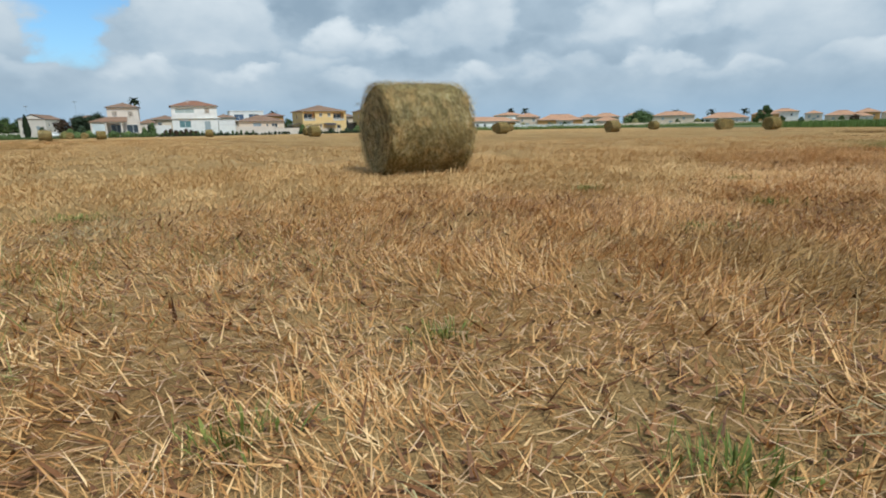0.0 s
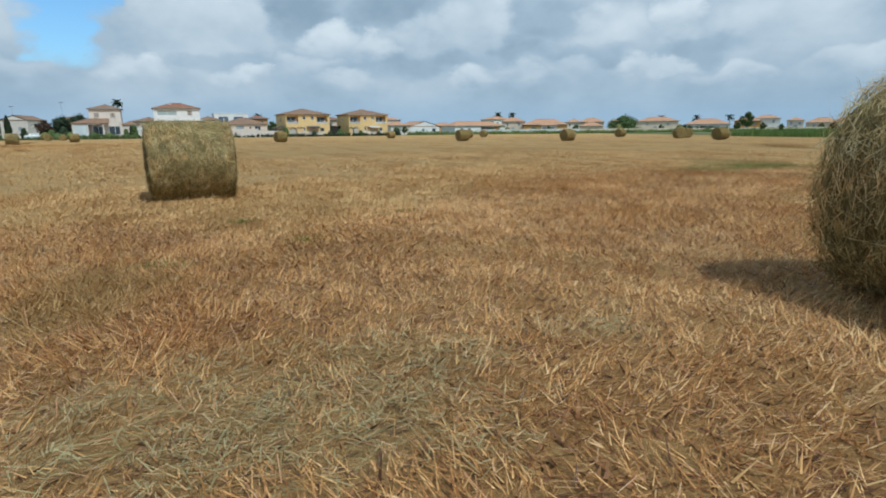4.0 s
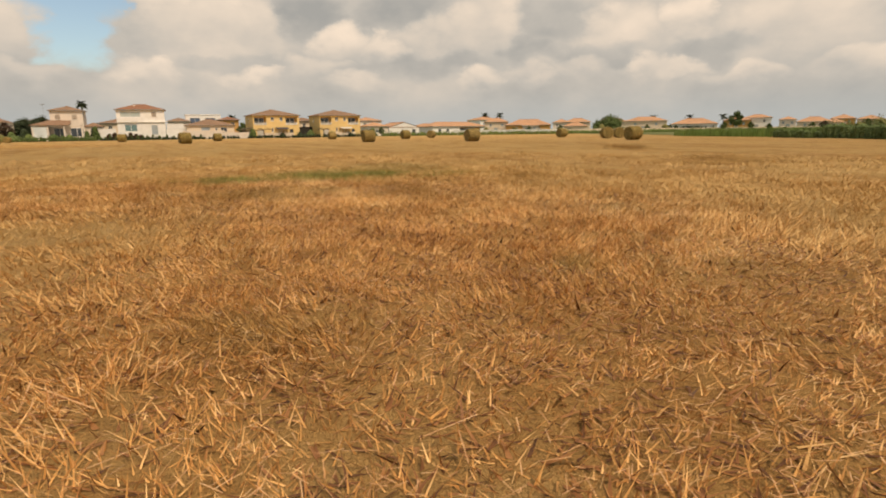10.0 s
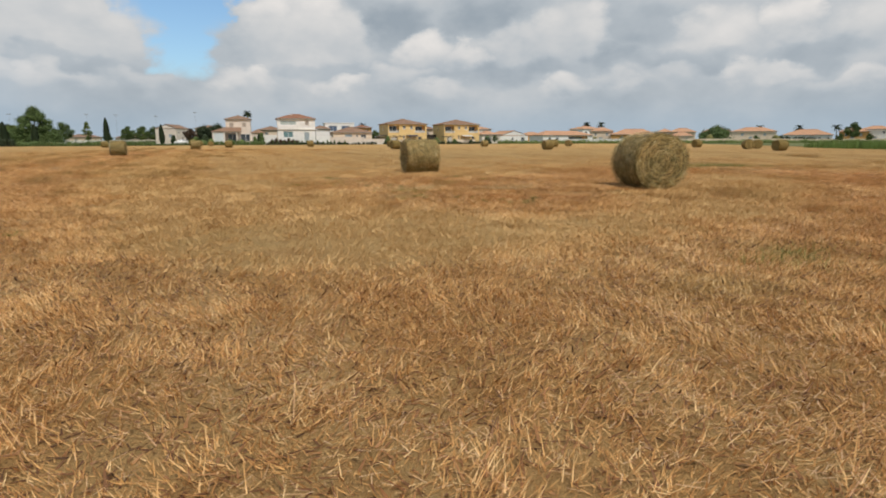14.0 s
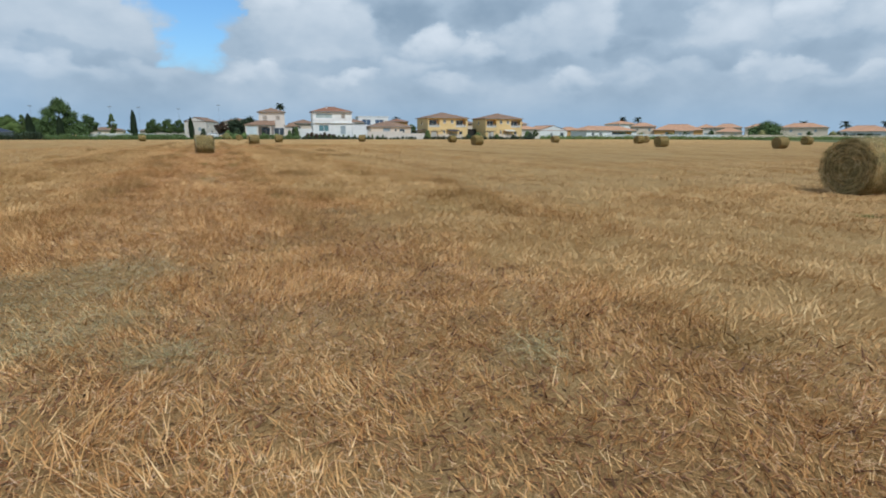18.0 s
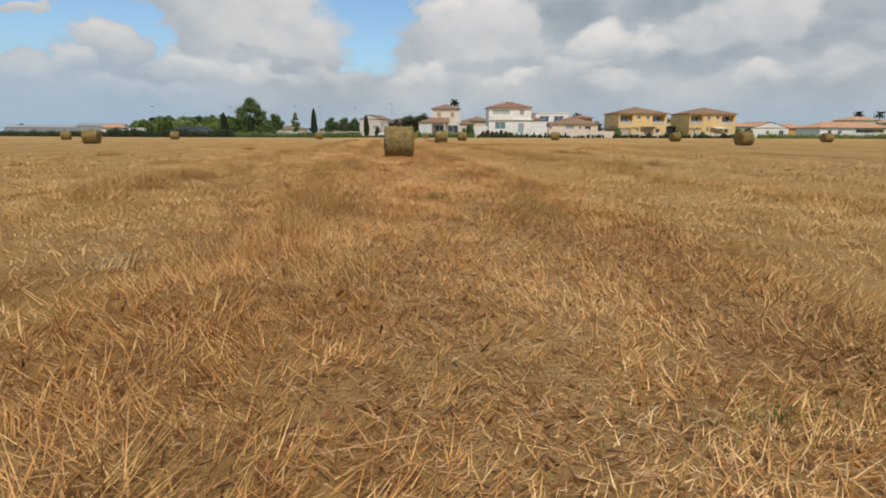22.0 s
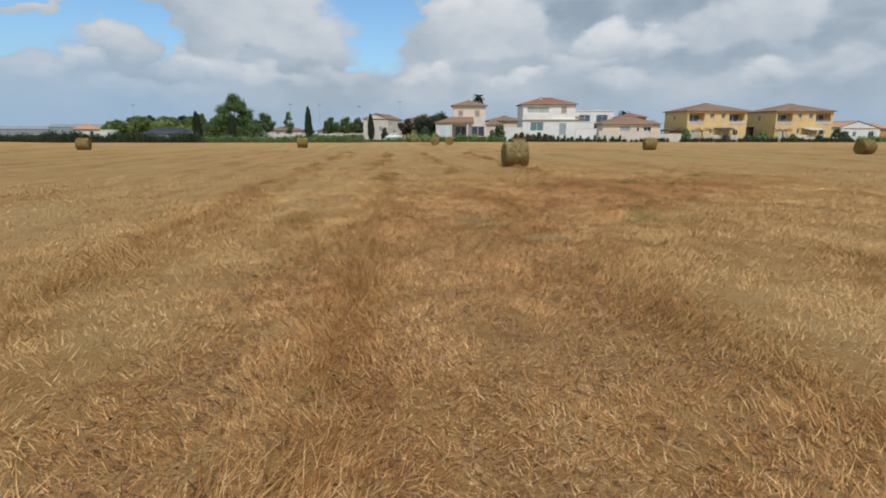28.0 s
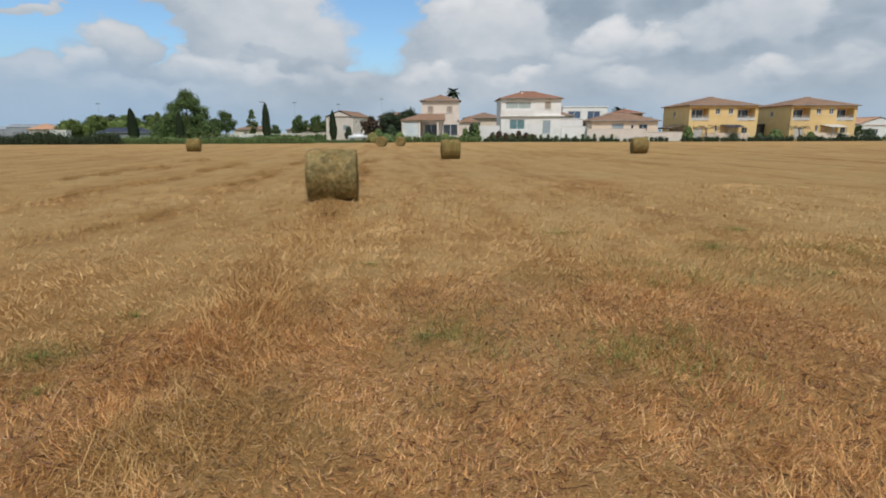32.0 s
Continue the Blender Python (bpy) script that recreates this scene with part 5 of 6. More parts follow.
house(121.5, 178, 6, 12.0, 9.0, 3.2, 1.6, ORANGE, ROOF_RED, label="orange bungalow with red tiles")
# long low house with an open veranda
veranda = house(112.0, 143.0, 9, 24.0, 9.0, 3.0, 1.7, WHITE, ROOF_RED, front=[("win", 2.5, 1.1, 1.3, 1.2), ("win", 6.0, 1.1, 1.3, 1.2), ("loggia", 12.0, 0.3, 9.6, 2.4)], label="long white bungalow with red tiles and a dark veranda", ridge=16)
house(163.0, 199.0, 15, 13.5, 9.0, 6.6, 1.6, WHITE, ROOF_RED, front=[("win", 2.0, 4.3, 1.2, 1.3), ("win", 9.0, 4.3, 1.2, 1.3)], label="white two-storey house behind two palms")

# the hamlet further round: x, y, turn, width, depth, wall height, rise, wall, roof
NEAR_HAMLET = [(150, 155, 34, 17.7, 10, 3.4, 2.3, ORANGE, ROOF_RED), (184, 161, 39, 10.8, 7, 4.6, 1.7, CREAM, ROOF_RED), (211, 153, 46, 17.4, 10, 4.7, 1.9, CREAM, ROOF_RED), (207, 123, 50, 16.2, 10, 2.9, 2.2, WHITE, ROOF_RED), (249, 123, 55, 10.2, 7, 5.3, 1.4, WHITE, ROOF_RED), (268, 120, 57, 6.4, 7, 4.4, 1.5, PINK, ROOF_RED), (255, 104, 59, 11.5, 8, 3.2, 2.0, CREAM, ROOF_RED), (291, 112, 61, 9.0, 8, 4.6, 1.8, ORANGE, ROOF_RED)]
FAR_HAMLET = [(296, 104, 63, 9.3, 8, 4.2, 1.6, CREAM, ROOF_RED), (287, 88, 66, 14.6, 9, 3.0, 1.9, CREAM, ROOF_RED), (280, 67, 69, 11.0, 8, 2.8, 1.7, CREAM, ROOF), (191, 179, 37, 8.0, 7, 4.8, 1.6, PINK, ROOF_RED), (148, 140, 35, 6.0, 7, 3.0, 1.4, PINK, ROOF_RED), (211, 171, 42, 13.1, 8, 4.9, 1.7, CREAM, ROOF_RED), (146, 165, 31, 9.6, 7, 4.9, 1.6, CREAM, ROOF_RED), (238, 124, 53, 9.9, 8, 4.3, 1.7, ORANGE, ROOF_RED), (172, 146, 41, 9.0, 7, 2.7, 1.7, CREAM, ROOF_RED), (228, 137, 50, 11.0, 8, 3.6, 1.8, CREAM, ROOF_RED), (272, 104, 61, 8.0, 7, 2.8, 1.6, WHITE, ROOF_RED)]
for x, y, turn, w, d, h, rise, wall, roof in NEAR_HAMLET + FAR_HAMLET:
    front = [("win" if (k + int(x)) % 3 == 0 else "shut", w * k / 4 - 0.5, h - 1.8, 0.9, 1.1) for k in (1, 3)] + ([("shut", w * 0.4, 0.5, 1.4, 2.0)] if h > 4 else [])
    house(x, y, -turn, w, d, h, rise, wall, roof, front=front, label={WHITE: "white", CREAM: "cream", PINK: "pale pink", ORANGE: "orange"}[wall] + " house with red tiled roof in the far hamlet", group="houses of the far hamlet")

# left side: pale farmhouse, sheds and a long wall
house(-23.2, 157.4, -12, 6.6, 13, 5.3, 1.4, PINK, ROOF_OLD, front=[("win", 1.2, 3.2, 0.9, 1.1), ("shut", 4.2, 2.4, 0.9, 1.1)], right=[("win", 2.0, 3.3, 1.0, 1.2), ("door", 5.0, 0.2, 1.4, 2.3)], gable=True, label="pale two-storey house with low tiled roof")
house(-12.5, 170.0, 0, 9, 9, 5.6, 1.4, CREAM, ROOF_OLD, front=[("win", 2, 3.6, 1.1, 1.2)], label="cream house partly behind trees")
house(-148.6, 232, 20, 9.5, 9, 3.2, 2.2, PINK, ROOF_RED, front=[("win", 2, 1.2, 1.4, 1.2), ("door", 6, 0.2, 1.2, 2.2)], label="pale house with bright red roof beyond the hedge")
house(-205, 250, 22, 42, 16, 3.4, 1.2, GREY, GREY, gable=True, label="long grey farm shed")
house(-172, 252, 22, 20, 14, 4.2, 1.3, GREY, GREY, gable=True, label="grey metal farm shed")
house(-118, 200, 14, 4.5, 4, 2.6, 0, WHITE, ROOF, front=[("win", 2, 1, 1.2, 1)], flat=True, label="small white hut beyond the hedge")
house(-101, 196, 12, 15, 6, 1.9, 1.5, GREY, BLUE_TARP, label="long low building with dark blue roof")
house(-46, 205, 4, 16, 7, 2.6, 1.2, PINK, ROOF_OLD, front=[("win", 3, 1, 1.2, 1.1), ("win", 9, 1, 1.2, 1.1)], label="low pale bungalow among trees")
house(-66, 214, 6, 12, 7, 2.8, 1.2, CREAM, ROOF_OLD, front=[("win", 3, 1, 1.2, 1.1)], label="low cream bungalow among trees")


def garden_wall(x0, y0, x1, y1, h, mat, label):
    a, b = Vector((x0, y0, 0)), Vector((x1, y1, 0))
    n = (b - a).length
    ob = part("garden_wall", box_bm(n, 0.22, h, (0, 0, 0), 0.03), mat)
    ob.matrix_world = pose(x0, y0, 0, 0, 0, math.degrees(math.atan2(y1 - y0, x1 - x0)))
    tagged(ob, label, "wall")
    part("coping", box_bm(n, 0.34, 0.08, (0, -0.06, h - 0.01), 0.02), mat, ob)


garden_wall(10.6, 135.4, 14.9, 135.2, 3.0, WHITE, "white rendered garden wall behind small cypresses")
garden_wall(27.1, 136.4, 32.2, 136.2, 2.8, WHITE, "white garden wall between two houses")
garden_wall(31.2, 132.9, 42.0, 132.3, 2.3, PINK, "pale pink rendered garden wall before a low house")
garden_wall(42.0, 132.3, 48.6, 131.6, 1.7, PINK, "pale pink rendered garden wall at the field edge")
garden_wall(118, 139, 152, 122, 1.6, WHITE, "long white garden wall behind a verge")
garden_wall(152, 122, 196, 112, 1.5, CREAM, "long pale garden wall before the hamlet")
garden_wall(196, 112, 262, 92, 1.4, CREAM, "pale wall behind the green crop")
garden_wall(-60, 186, -24, 184, 1.5, WHITE, "low white wall beyond the trees")
garden_wall(-34, 172, -22, 171, 1.6, PINK, "low pale wall beside a lane")


# ---------------------------------------------------------------- trees, hedges, crop
def leaves(centres, spread, count, size, seed):
    """Small leaf triangles thrown round clump centres."""
    r = np.random.default_rng(seed)
    c = np.array(centres, float)
    pick = r.integers(0, len(c), count)
    v = r.normal(0, 1, (count, 3))
    v *= (r.random(count) ** 0.4 / (np.linalg.norm(v, axis=1) + 1e-9))[:, None]
    p = c[pick, :3] + v * (c[pick, 3:4] if c.shape[1] > 3 else spread)
    a, b = r.normal(0, 1, (count, 3)), r.normal(0, 1, (count, 3))
    a, b = a / np.linalg.norm(a, axis=1)[:, None], b / np.linalg.norm(b, axis=1)[:, None]
    s = size * (0.6 + 0.8 * r.random(count))[:, None]
    return np.stack([p - a * s * 0.5, p + a * s * 0.5, p + b * s], 1)


def core_tris(clumps, scale, seed):
    """Lumpy inner foliage: a rough ball in each clump."""
    bm = bmesh.new()
    bmesh.ops.create_icosphere(bm, subdivisions=1, radius=1)
    ball = np.array([[v.co for v in f.verts] for f in bm.faces])
    bm.free()
    r = np.random.default_rng(seed)
    out = []
    for x, y, z, q in clumps:
        out.append(ball * q * scale * (0.85 + 0.3 * r.random()) * np.array([1, 1, 0.9]) + np.array([x, y, z]))
    return np.concatenate(out)


def crown_clumps(w, h0, h1, n, seed, shape="round"):
    r = random.Random(seed)
    out = []
    for _ in range(n):
        if shape == "dome":
            el, az = math.asin(r.random() ** 0.8), r.random() * 2 * math.pi
            rad = r.uniform(0.55, 0.85)
            out.append((w / 2 * rad * math.cos(el) * math.cos(az), w / 2 * rad * math.cos(el) * math.sin(az), h0 + (h1 - h0) * (0.1 + 0.75 * math.sin(el) * rad / 0.85), w * 0.14))
        else:
            z, az = r.random(), r.random() * 2 * math.pi
            girth = math.sin(math.pi * min(0.97, 0.12 + 0.84 * z ** 0.85)) * r.uniform(0.35, 0.85)
            out.append((w / 2 * girth * math.cos(az), w / 2 * girth * math.sin(az), h0 + (h1 - h0) * (0.08 + 0.84 * z), w * r.uniform(0.08, 0.15)))
    return out


def build_tree(kind, h, w, mat, seed, count, size, label):
    root = new("tree")
    tagged(root, label, "tree")
    r = random.Random(seed)
    base = {"dome": 0.12, "round": 0.28, "tall": 0.08, "poplar": 0.12}[kind]
    trunk = tube_bm([(0, 0, -0.1), (0.05 * w * r.uniform(-1, 1), 0.03 * w, h * base), (0.04 * w, 0, h * 0.55), (0, 0, h * 0.8)], [0.030 * h, 0.024 * h, 0.013 * h, 0.004 * h])
    trunk = part("trunk", trunk, BARK, root, smooth=True)
    for k in range(6):
        a = k * 1.05 + r.random()
        z = h * r.uniform(base, 0.55)
        part("limb", tube_bm([(0, 0, z), (w * 0.18 * math.cos(a), w * 0.18 * math.sin(a), z + h * 0.10), (w * 0.34 * math.cos(a), w * 0.34 * math.sin(a), z + h * 0.22)], [0.012 * h, 0.008 * h, 0.003 * h], 5), BARK, trunk)
    clumps = crown_clumps(w, h * base, h, {"dome": 80, "round": 44, "tall": 90, "poplar": 50}[kind], seed, "dome" if kind == "dome" else "round")
    part_mesh("crown", triangles("crown", np.concatenate([leaves(clumps, 1, count, size, seed), core_tris(clumps, 0.5, seed)]), mat), root)
    return root


def cypress_tree(x, y, h, w, lean, seed):
    root = new("cypress")
    root.matrix_world = pose(x, y, 0, 0, lean, seed * 40)
    tagged(root, "dark narrow columnar cypress at the edge of the field", "cypress", "row of cypresses")
    part("trunk", tube_bm([(0, 0, -0.1), (0, 0, h * 0.5)], [0.16, 0.06]), BARK, root)
    r = np.random.default_rng(seed)

    def girth(z, a):
        g = w / 2 * np.minimum(1.0, 0.55 + 2.2 * z) * np.maximum(0.0, 1 - z ** 2.8) ** 0.7
        return g * (0.92 + 0.10 * np.sin(3 * a + 9 * z) + 0.08 * np.sin(7 * a - 23 * z))

    sides, rings = 16, 26
    z, a = np.meshgrid(np.arange(rings + 1) / rings, np.arange(sides + 1) * 2 * math.pi / sides, indexing="ij")
    q = 0.86 * girth(z, a)
    net = np.stack([q * np.cos(a), q * np.sin(a), 0.25 + z * (h - 0.3)], -1)
    c0, c1, c2, c3 = net[:-1, :-1], net[:-1, 1:], net[1:, 1:], net[1:, :-1]
    core = np.concatenate([np.stack([c0, c1, c2], 2).reshape(-1, 3, 3), np.stack([c0, c2, c3], 2).reshape(-1, 3, 3)])
    n = 3600
    zz, aa = r.random(n), r.random(n) * 2 * math.pi
    q = girth(zz, aa) * (0.85 + 0.2 * r.random(n))
    p = np.stack([q * np.cos(aa), q * np.sin(aa), 0.25 + zz * (h - 0.3)], 1)
    up = np.stack([0.25 * np.cos(aa), 0.25 * np.sin(aa), np.ones(n)], 1) * (0.15 + 0.22 * r.random(n))[:, None]
    side = np.stack([-np.sin(aa), np.cos(aa), 0 * aa], 1) * 0.07
    part_mesh("crown", triangles("crown", np.concatenate([core, np.stack([p - side, p + side, p + up], 1)]), LEAF_DARK), root)


def palm_tree(x, y, h, spread, seed):
    root = new("palm")
    root.matrix_world = pose(x, y, 0, 0, 0, seed * 51)
    tagged(root, "tall palm with a dark spiky crown above the roofs", "palm", "palms above the roofs")
    part("trunk", tube_bm([(0, 0, -0.1), (0.1, 0, h * 0.5), (0, 0.05, h)], [0.28, 0.2, 0.22]), BARK, root)
    r = random.Random(seed)
    for k in range(38):
        a, up = k * 2.4, r.uniform(-0.5, 1.35)
        bm = bmesh.new()
        d = Vector((math.cos(a), math.sin(a), 0))
        side = Vector((-math.sin(a), math.cos(a), 0))
        last = None
        for s in range(6):
            t = s / 5
            c = Vector((0, 0, h)) + d * spread * t * math.cos(up * 0.7) + Vector((0, 0, spread * (t * math.sin(up) - 0.45 * t * t)))
            wd = 0.42 * math.sin(math.pi * (0.15 + 0.8 * t))
            row = [bm.verts.new(c - side * wd - Vector((0, 0, 0.12 * t))), bm.verts.new(c), bm.verts.new(c + side * wd - Vector((0, 0, 0.12 * t)))]
            if last:
                bm.faces.new((last[0], last[1], row[1], row[0]))
                bm.faces.new((last[1], last[2], row[2], row[1]))
            last = row
        part("frond", bm, LEAF_DARK, root)


def plant(proto, spots):
    for k, (x, y, s, *label) in enumerate(spots):
        m = pose(x, y, 0, 0, 0, 67 * k + x) @ Matrix.Scale(s, 4)
        ob = copy_thing(proto, Matrix.Identity(4))
        ob.matrix_basis = m
        if label:
            ob["label"] = label[0]
    for o in (*proto.children_recursive, proto):
        bpy.data.objects.remove(o)


plant(build_tree("tall", 12.5, 12.0, LEAF, 5, 22000, 0.24, "large broad-crowned green tree at the field edge"), [(-62, 172, 1.0), (-106, 250, 0.75, "green tree in the far wood")])
plant(build_tree("round", 6.8, 6.6, LEAF, 8, 8000, 0.20, "rounded green tree near houses"),
      [(-57.9, 186, 1.15), (-39.1, 195, 1.0), (-35.2, 200, 1.02), (-31.4, 201, 1.0), (-24, 205, 0.9), (-45, 190, 0.6), (-27, 196, 0.75), (70, 160, 0.75), (49, 150, 0.7),
       (235, 116, 1.15, "bushy green tree beside far roofs"), (96, 152, 0.45), (174, 151, 0.5), (142, 137, 0.35), (147, 134, 0.4), (225, 95, 0.4), (214, 105, 0.5), (270, 86, 0.6), (226, 103, 0.5), (202, 131, 0.45), (252, 96, 0.45)])
plant(build_tree("dome", 7.2, 7.6, LEAF_DARK, 9, 12000, 0.2, "dark green bushy tree beside the pale house"), [(-3.6, 145.5, 1.0), (-7.4, 147, 0.93)])
plant(build_tree("dome", 5.8, 8.0, LEAF, 17, 9000, 0.24, "spreading green bush at the foot of the large tree"), [(-67.0, 170.5, 1.0), (-56.6, 171, 0.9), (-61.5, 169, 0.8)])
plant(build_tree("poplar", 7.8, 3.4, LEAF_LIGHT, 12, 4500, 0.2, "slender pale green young tree"), [(-51.5, 190, 1.12), (-42, 200, 0.8), (-33, 190, 0.7), (-79, 190, 1.05), (-19, 186, 0.75)])
plant(build_tree("dome", 6.6, 13.5, LEAF, 15, 16000, 0.24, "broad dome-shaped green pine at the field edge"), [(188, 138, 1.0)])
plant(build_tree("round", 8.2, 8.5, LEAF_LIGHT, 21, 7000, 0.30, "light green tree of the far wood"),
      [(-125, 218, 0.75), (-119.5, 214, 0.8), (-117, 222, 1.0), (-112, 216, 0.95), (-108, 224, 1.0), (-103, 220, 0.95), (-99, 228, 1.0), (-95, 222, 0.95),
       (-90, 230, 1.0), (-85, 226, 0.9), (-80, 232, 0.85)])
plant(build_tree("round", 8.0, 8.0, LEAF_DARK, 23, 6000, 0.30, "dark tree on the skyline"), [(-128, 238, 1.0), (-122, 240, 1.1), (-230, 262, 0.8), (-215, 275, 0.7), (-175, 282, 0.75), (-110, 244, 1.1), (-97, 246, 1.1), (-240, 240, 0.7)])
plant(build_tree("round", 3.6, 4.6, LEAF_RED, 31, 2200, 0.2, "reddish brown bush by the pale house"), [(-10.8, 143, 1.35), (246, 88, 0.9, "reddish bush near far walls")])
for x, y, h, w, lean, seed in ((-59.5, 142, 6.6, 2.3, -2.5, 1), (-57.6, 158, 6.4, 2.3, 0, 2), (-38.5, 161.8, 8.7, 2.2, 1, 3), (-20.5, 152, 6.4, 1.8, 1, 4)):
    cypress_tree(x, y, h, w, lean, seed)
for x, y, h, s, seed in ((6.1, 150, 10.3, 1.6, 1), (170.1, 206.8, 9.2, 2.3, 2), (177.5, 205.2, 9.2, 2.3, 3), (262, 186, 7.4, 2.8, 4), (279, 177, 7.2, 3.0, 5), (291, 166, 7.4, 2.8, 6), (47.5, 168, 7.0, 1.8, 7), (338, 86, 8.6, 2.6, 8)):
    palm_tree(x, y, h, s, seed)


def shrub(x, y, h, w, mat, seed, label):
    clumps = [(w * 0.32 * math.cos(k * 2.4) * (1 - k / 12), w * 0.32 * math.sin(k * 2.4) * (1 - k / 12), h * (0.15 + 0.75 * k / 12), w * 0.28) for k in range(12)]
    ob = part_mesh("shrub", triangles("shrub", np.concatenate([leaves(clumps, 1, 500, 0.15, seed), core_tris(clumps, 0.75, seed)]), mat))
    ob.matrix_world = pose(x, y, 0)
    tagged(ob, label, "shrub", "shrubs before the houses")


for k in range(17):
    shrub(12.5 + k * 1.45 + 0.4 * math.sin(k * 5.3), 132.2 + 0.3 * math.sin(k * 2), 0.9 + 0.6 * abs(math.sin(k * 1.7)), 0.9 + 0.3 * math.sin(k * 3.1), LEAF, 100 + k, "small conical dark evergreen in a garden row")
for k in range(7):
    shrub(13.4 + k * 1.25, 133.2 + 0.3 * math.sin(k * 2.2), 1.7 + 0.35 * math.sin(k * 1.9), 2.0, LEAF_RED, 130 + k, "reddish photinia bush against a white wall")
HOUSE_BUSHES = [(10.3, 135, 4.0, 2.4, LEAF), (8.3, 134.4, 2.6, 2.0, LEAF), (49.6, 131.6, 2.8, 2.6, LEAF), (66.5, 132.6, 2.0, 3.4, LEAF), (63.0, 131.8, 1.3, 2.6, LEAF_DARK), (86.5, 136, 2.2, 3.0, LEAF_DARK), (92, 150, 2.8, 3.4, LEAF), (88, 151, 2.0, 2.6, LEAF_DARK), (58, 131.5, 1.3, 2.4, LEAF_DARK), (73, 132.5, 1.5, 2.6, LEAF), (79, 133, 1.3, 2.2, LEAF_DARK), (-4.2, 134, 1.6, 3.0, LEAF_LIGHT), (1.0, 134, 1.5, 3.0, LEAF)]
FIELD_BUSHES = [(4.5, 133.8, 1.4, 2.6, LEAF_LIGHT), (-6.6, 141.5, 3.2, 3.6, LEAF_DARK), (-4.0, 140.5, 2.8, 3.4, LEAF_DARK), (-9.2, 140.8, 2.4, 3.0, LEAF), (-1.6, 138.2, 1.8, 2.4, LEAF), (9.6, 136.2, 3.6, 2.2, LEAF_DARK), (-17.2, 152.6, 3.3, 2.4, LEAF_DARK), (-8.6, 127.5, 1.5, 3.2, LEAF_DRY), (-6.2, 128, 1.3, 3.0, LEAF), (130, 136, 2.0, 4, LEAF_DRY), (124, 138, 1.8, 3, LEAF), (140, 132, 2.0, 3.5, LEAF_DRY), (176, 128, 3.0, 4.5, LEAF_DRY), (198, 118, 2.8, 4.5, LEAF_DRY)]
for x, y, h, w, mat in HOUSE_BUSHES + FIELD_BUSHES:
    shrub(x, y, h, w, mat, int(x * 7 + 900), "leafy bush at the foot of the houses")


def bare_vine(x, y, reach, seed):
    """A gnarled leafless vine trained sideways on a low frame."""
    r = random.Random(seed)
    root = new("vine")
    root.matrix_world = pose(x, y, 0)
    tagged(root, "gnarled bare brown vine trained sideways before a yellow house", "vine", "vines before the yellow houses")
    part("trunk", tube_bm([(0, 0, -0.1), (0.15, 0, 1.1), (-0.05, 0.1, 2.3)], [0.16, 0.12, 0.10]), BARK, root, smooth=True)
    for side in (-1, 1):
        for k in range(3):
            pts = [(0, 0.05 * k, 2.1 + 0.15 * k)]
            for n in range(1, 5):
                pts.append((side * reach * n / 4, 0.1 * k + r.uniform(-0.1, 0.1), 2.2 + 0.22 * k + r.uniform(-0.15, 0.2)))
            limb = part("limb", tube_bm(pts, [0.08, 0.07, 0.06, 0.05, 0.03], 5), BARK, root)
            for p in pts[1:]:
                part("twig", tube_bm([p, (p[0] + r.uniform(-0.3, 0.3), p[1] - 0.1, p[2] + r.uniform(0.2, 0.5))], [0.03, 0.012], 4), BARK, limb)


bare_vine(52.6, 130.9, 2.4, 3)
bare_vine(70.4, 132.0, 2.0, 8)


def lean_to(x, y, turn):
    """A low brown timber shelter against a side wall."""
    root = new("shelter")
    root.matrix_world = pose(x, y, 0, 0, 0, turn)
    tagged(root, "low dark brown timber shelter beside a yellow house", "shelter")
    roof = bmesh.new()
    top = [roof.verts.new(p) for p in ((-0.2, -0.3, 2.5), (2.6, -0.3, 3.1), (2.6, 4.3, 3.1), (-0.2, 4.3, 2.5))]
    low = [roof.verts.new(v.co - Vector((0, 0, 0.18))) for v in top]
    roof.faces.new(top), roof.faces.new(low[::-1])
    for k in range(4):
        roof.faces.new((low[k], low[(k + 1) % 4], top[(k + 1) % 4], top[k]))
    part("roof", roof, BARK, root)
    for px, py in ((0, 0), (0, 3.9), (2.3, 0)):
        part("post", box_bm(0.14, 0.14, 2.45, (px, py, 0), 0.01), BARK, root)
    for k in range(7):
        part("board", box_bm(2.3, 0.03, 0.22, (0.05, 0.05, 0.35 + 0.29 * k)), BARK, root)


lean_to(46.8, 133.2, 6)


def hedge(name, line, height, width, mat, per_metre, size, seed, label):
    r = np.random.default_rng(seed)
    tris = []
    for (x0, y0), (x1, y1) in zip(line, line[1:]):
        n = math.hypot(x1 - x0, y1 - y0)
        m = int(n * 1.4)
        t = (np.arange(m) + r.random(m)) / m
        hh = height * (0.65 + 0.35 * np.sin(t * n * 0.55 + seed) * np.sin(t * n * 0.21 + 1.3 * seed) + 0.55 * r.random(m) ** 1.5)
        for z in (0.25, 0.55, 0.8):
            c = np.stack([x0 + (x1 - x0) * t, y0 + (y1 - y0) * t, hh * z, np.full(m, width * 0.5)], 1)
            tris.append(leaves(c, 1, int(n * per_metre / 2.4), size * 0.85, seed + int(z * 10)))
            tris.append(core_tris(c, 0.6, seed))
    return stuff(name, np.concatenate(tris), mat, label, "hedge")


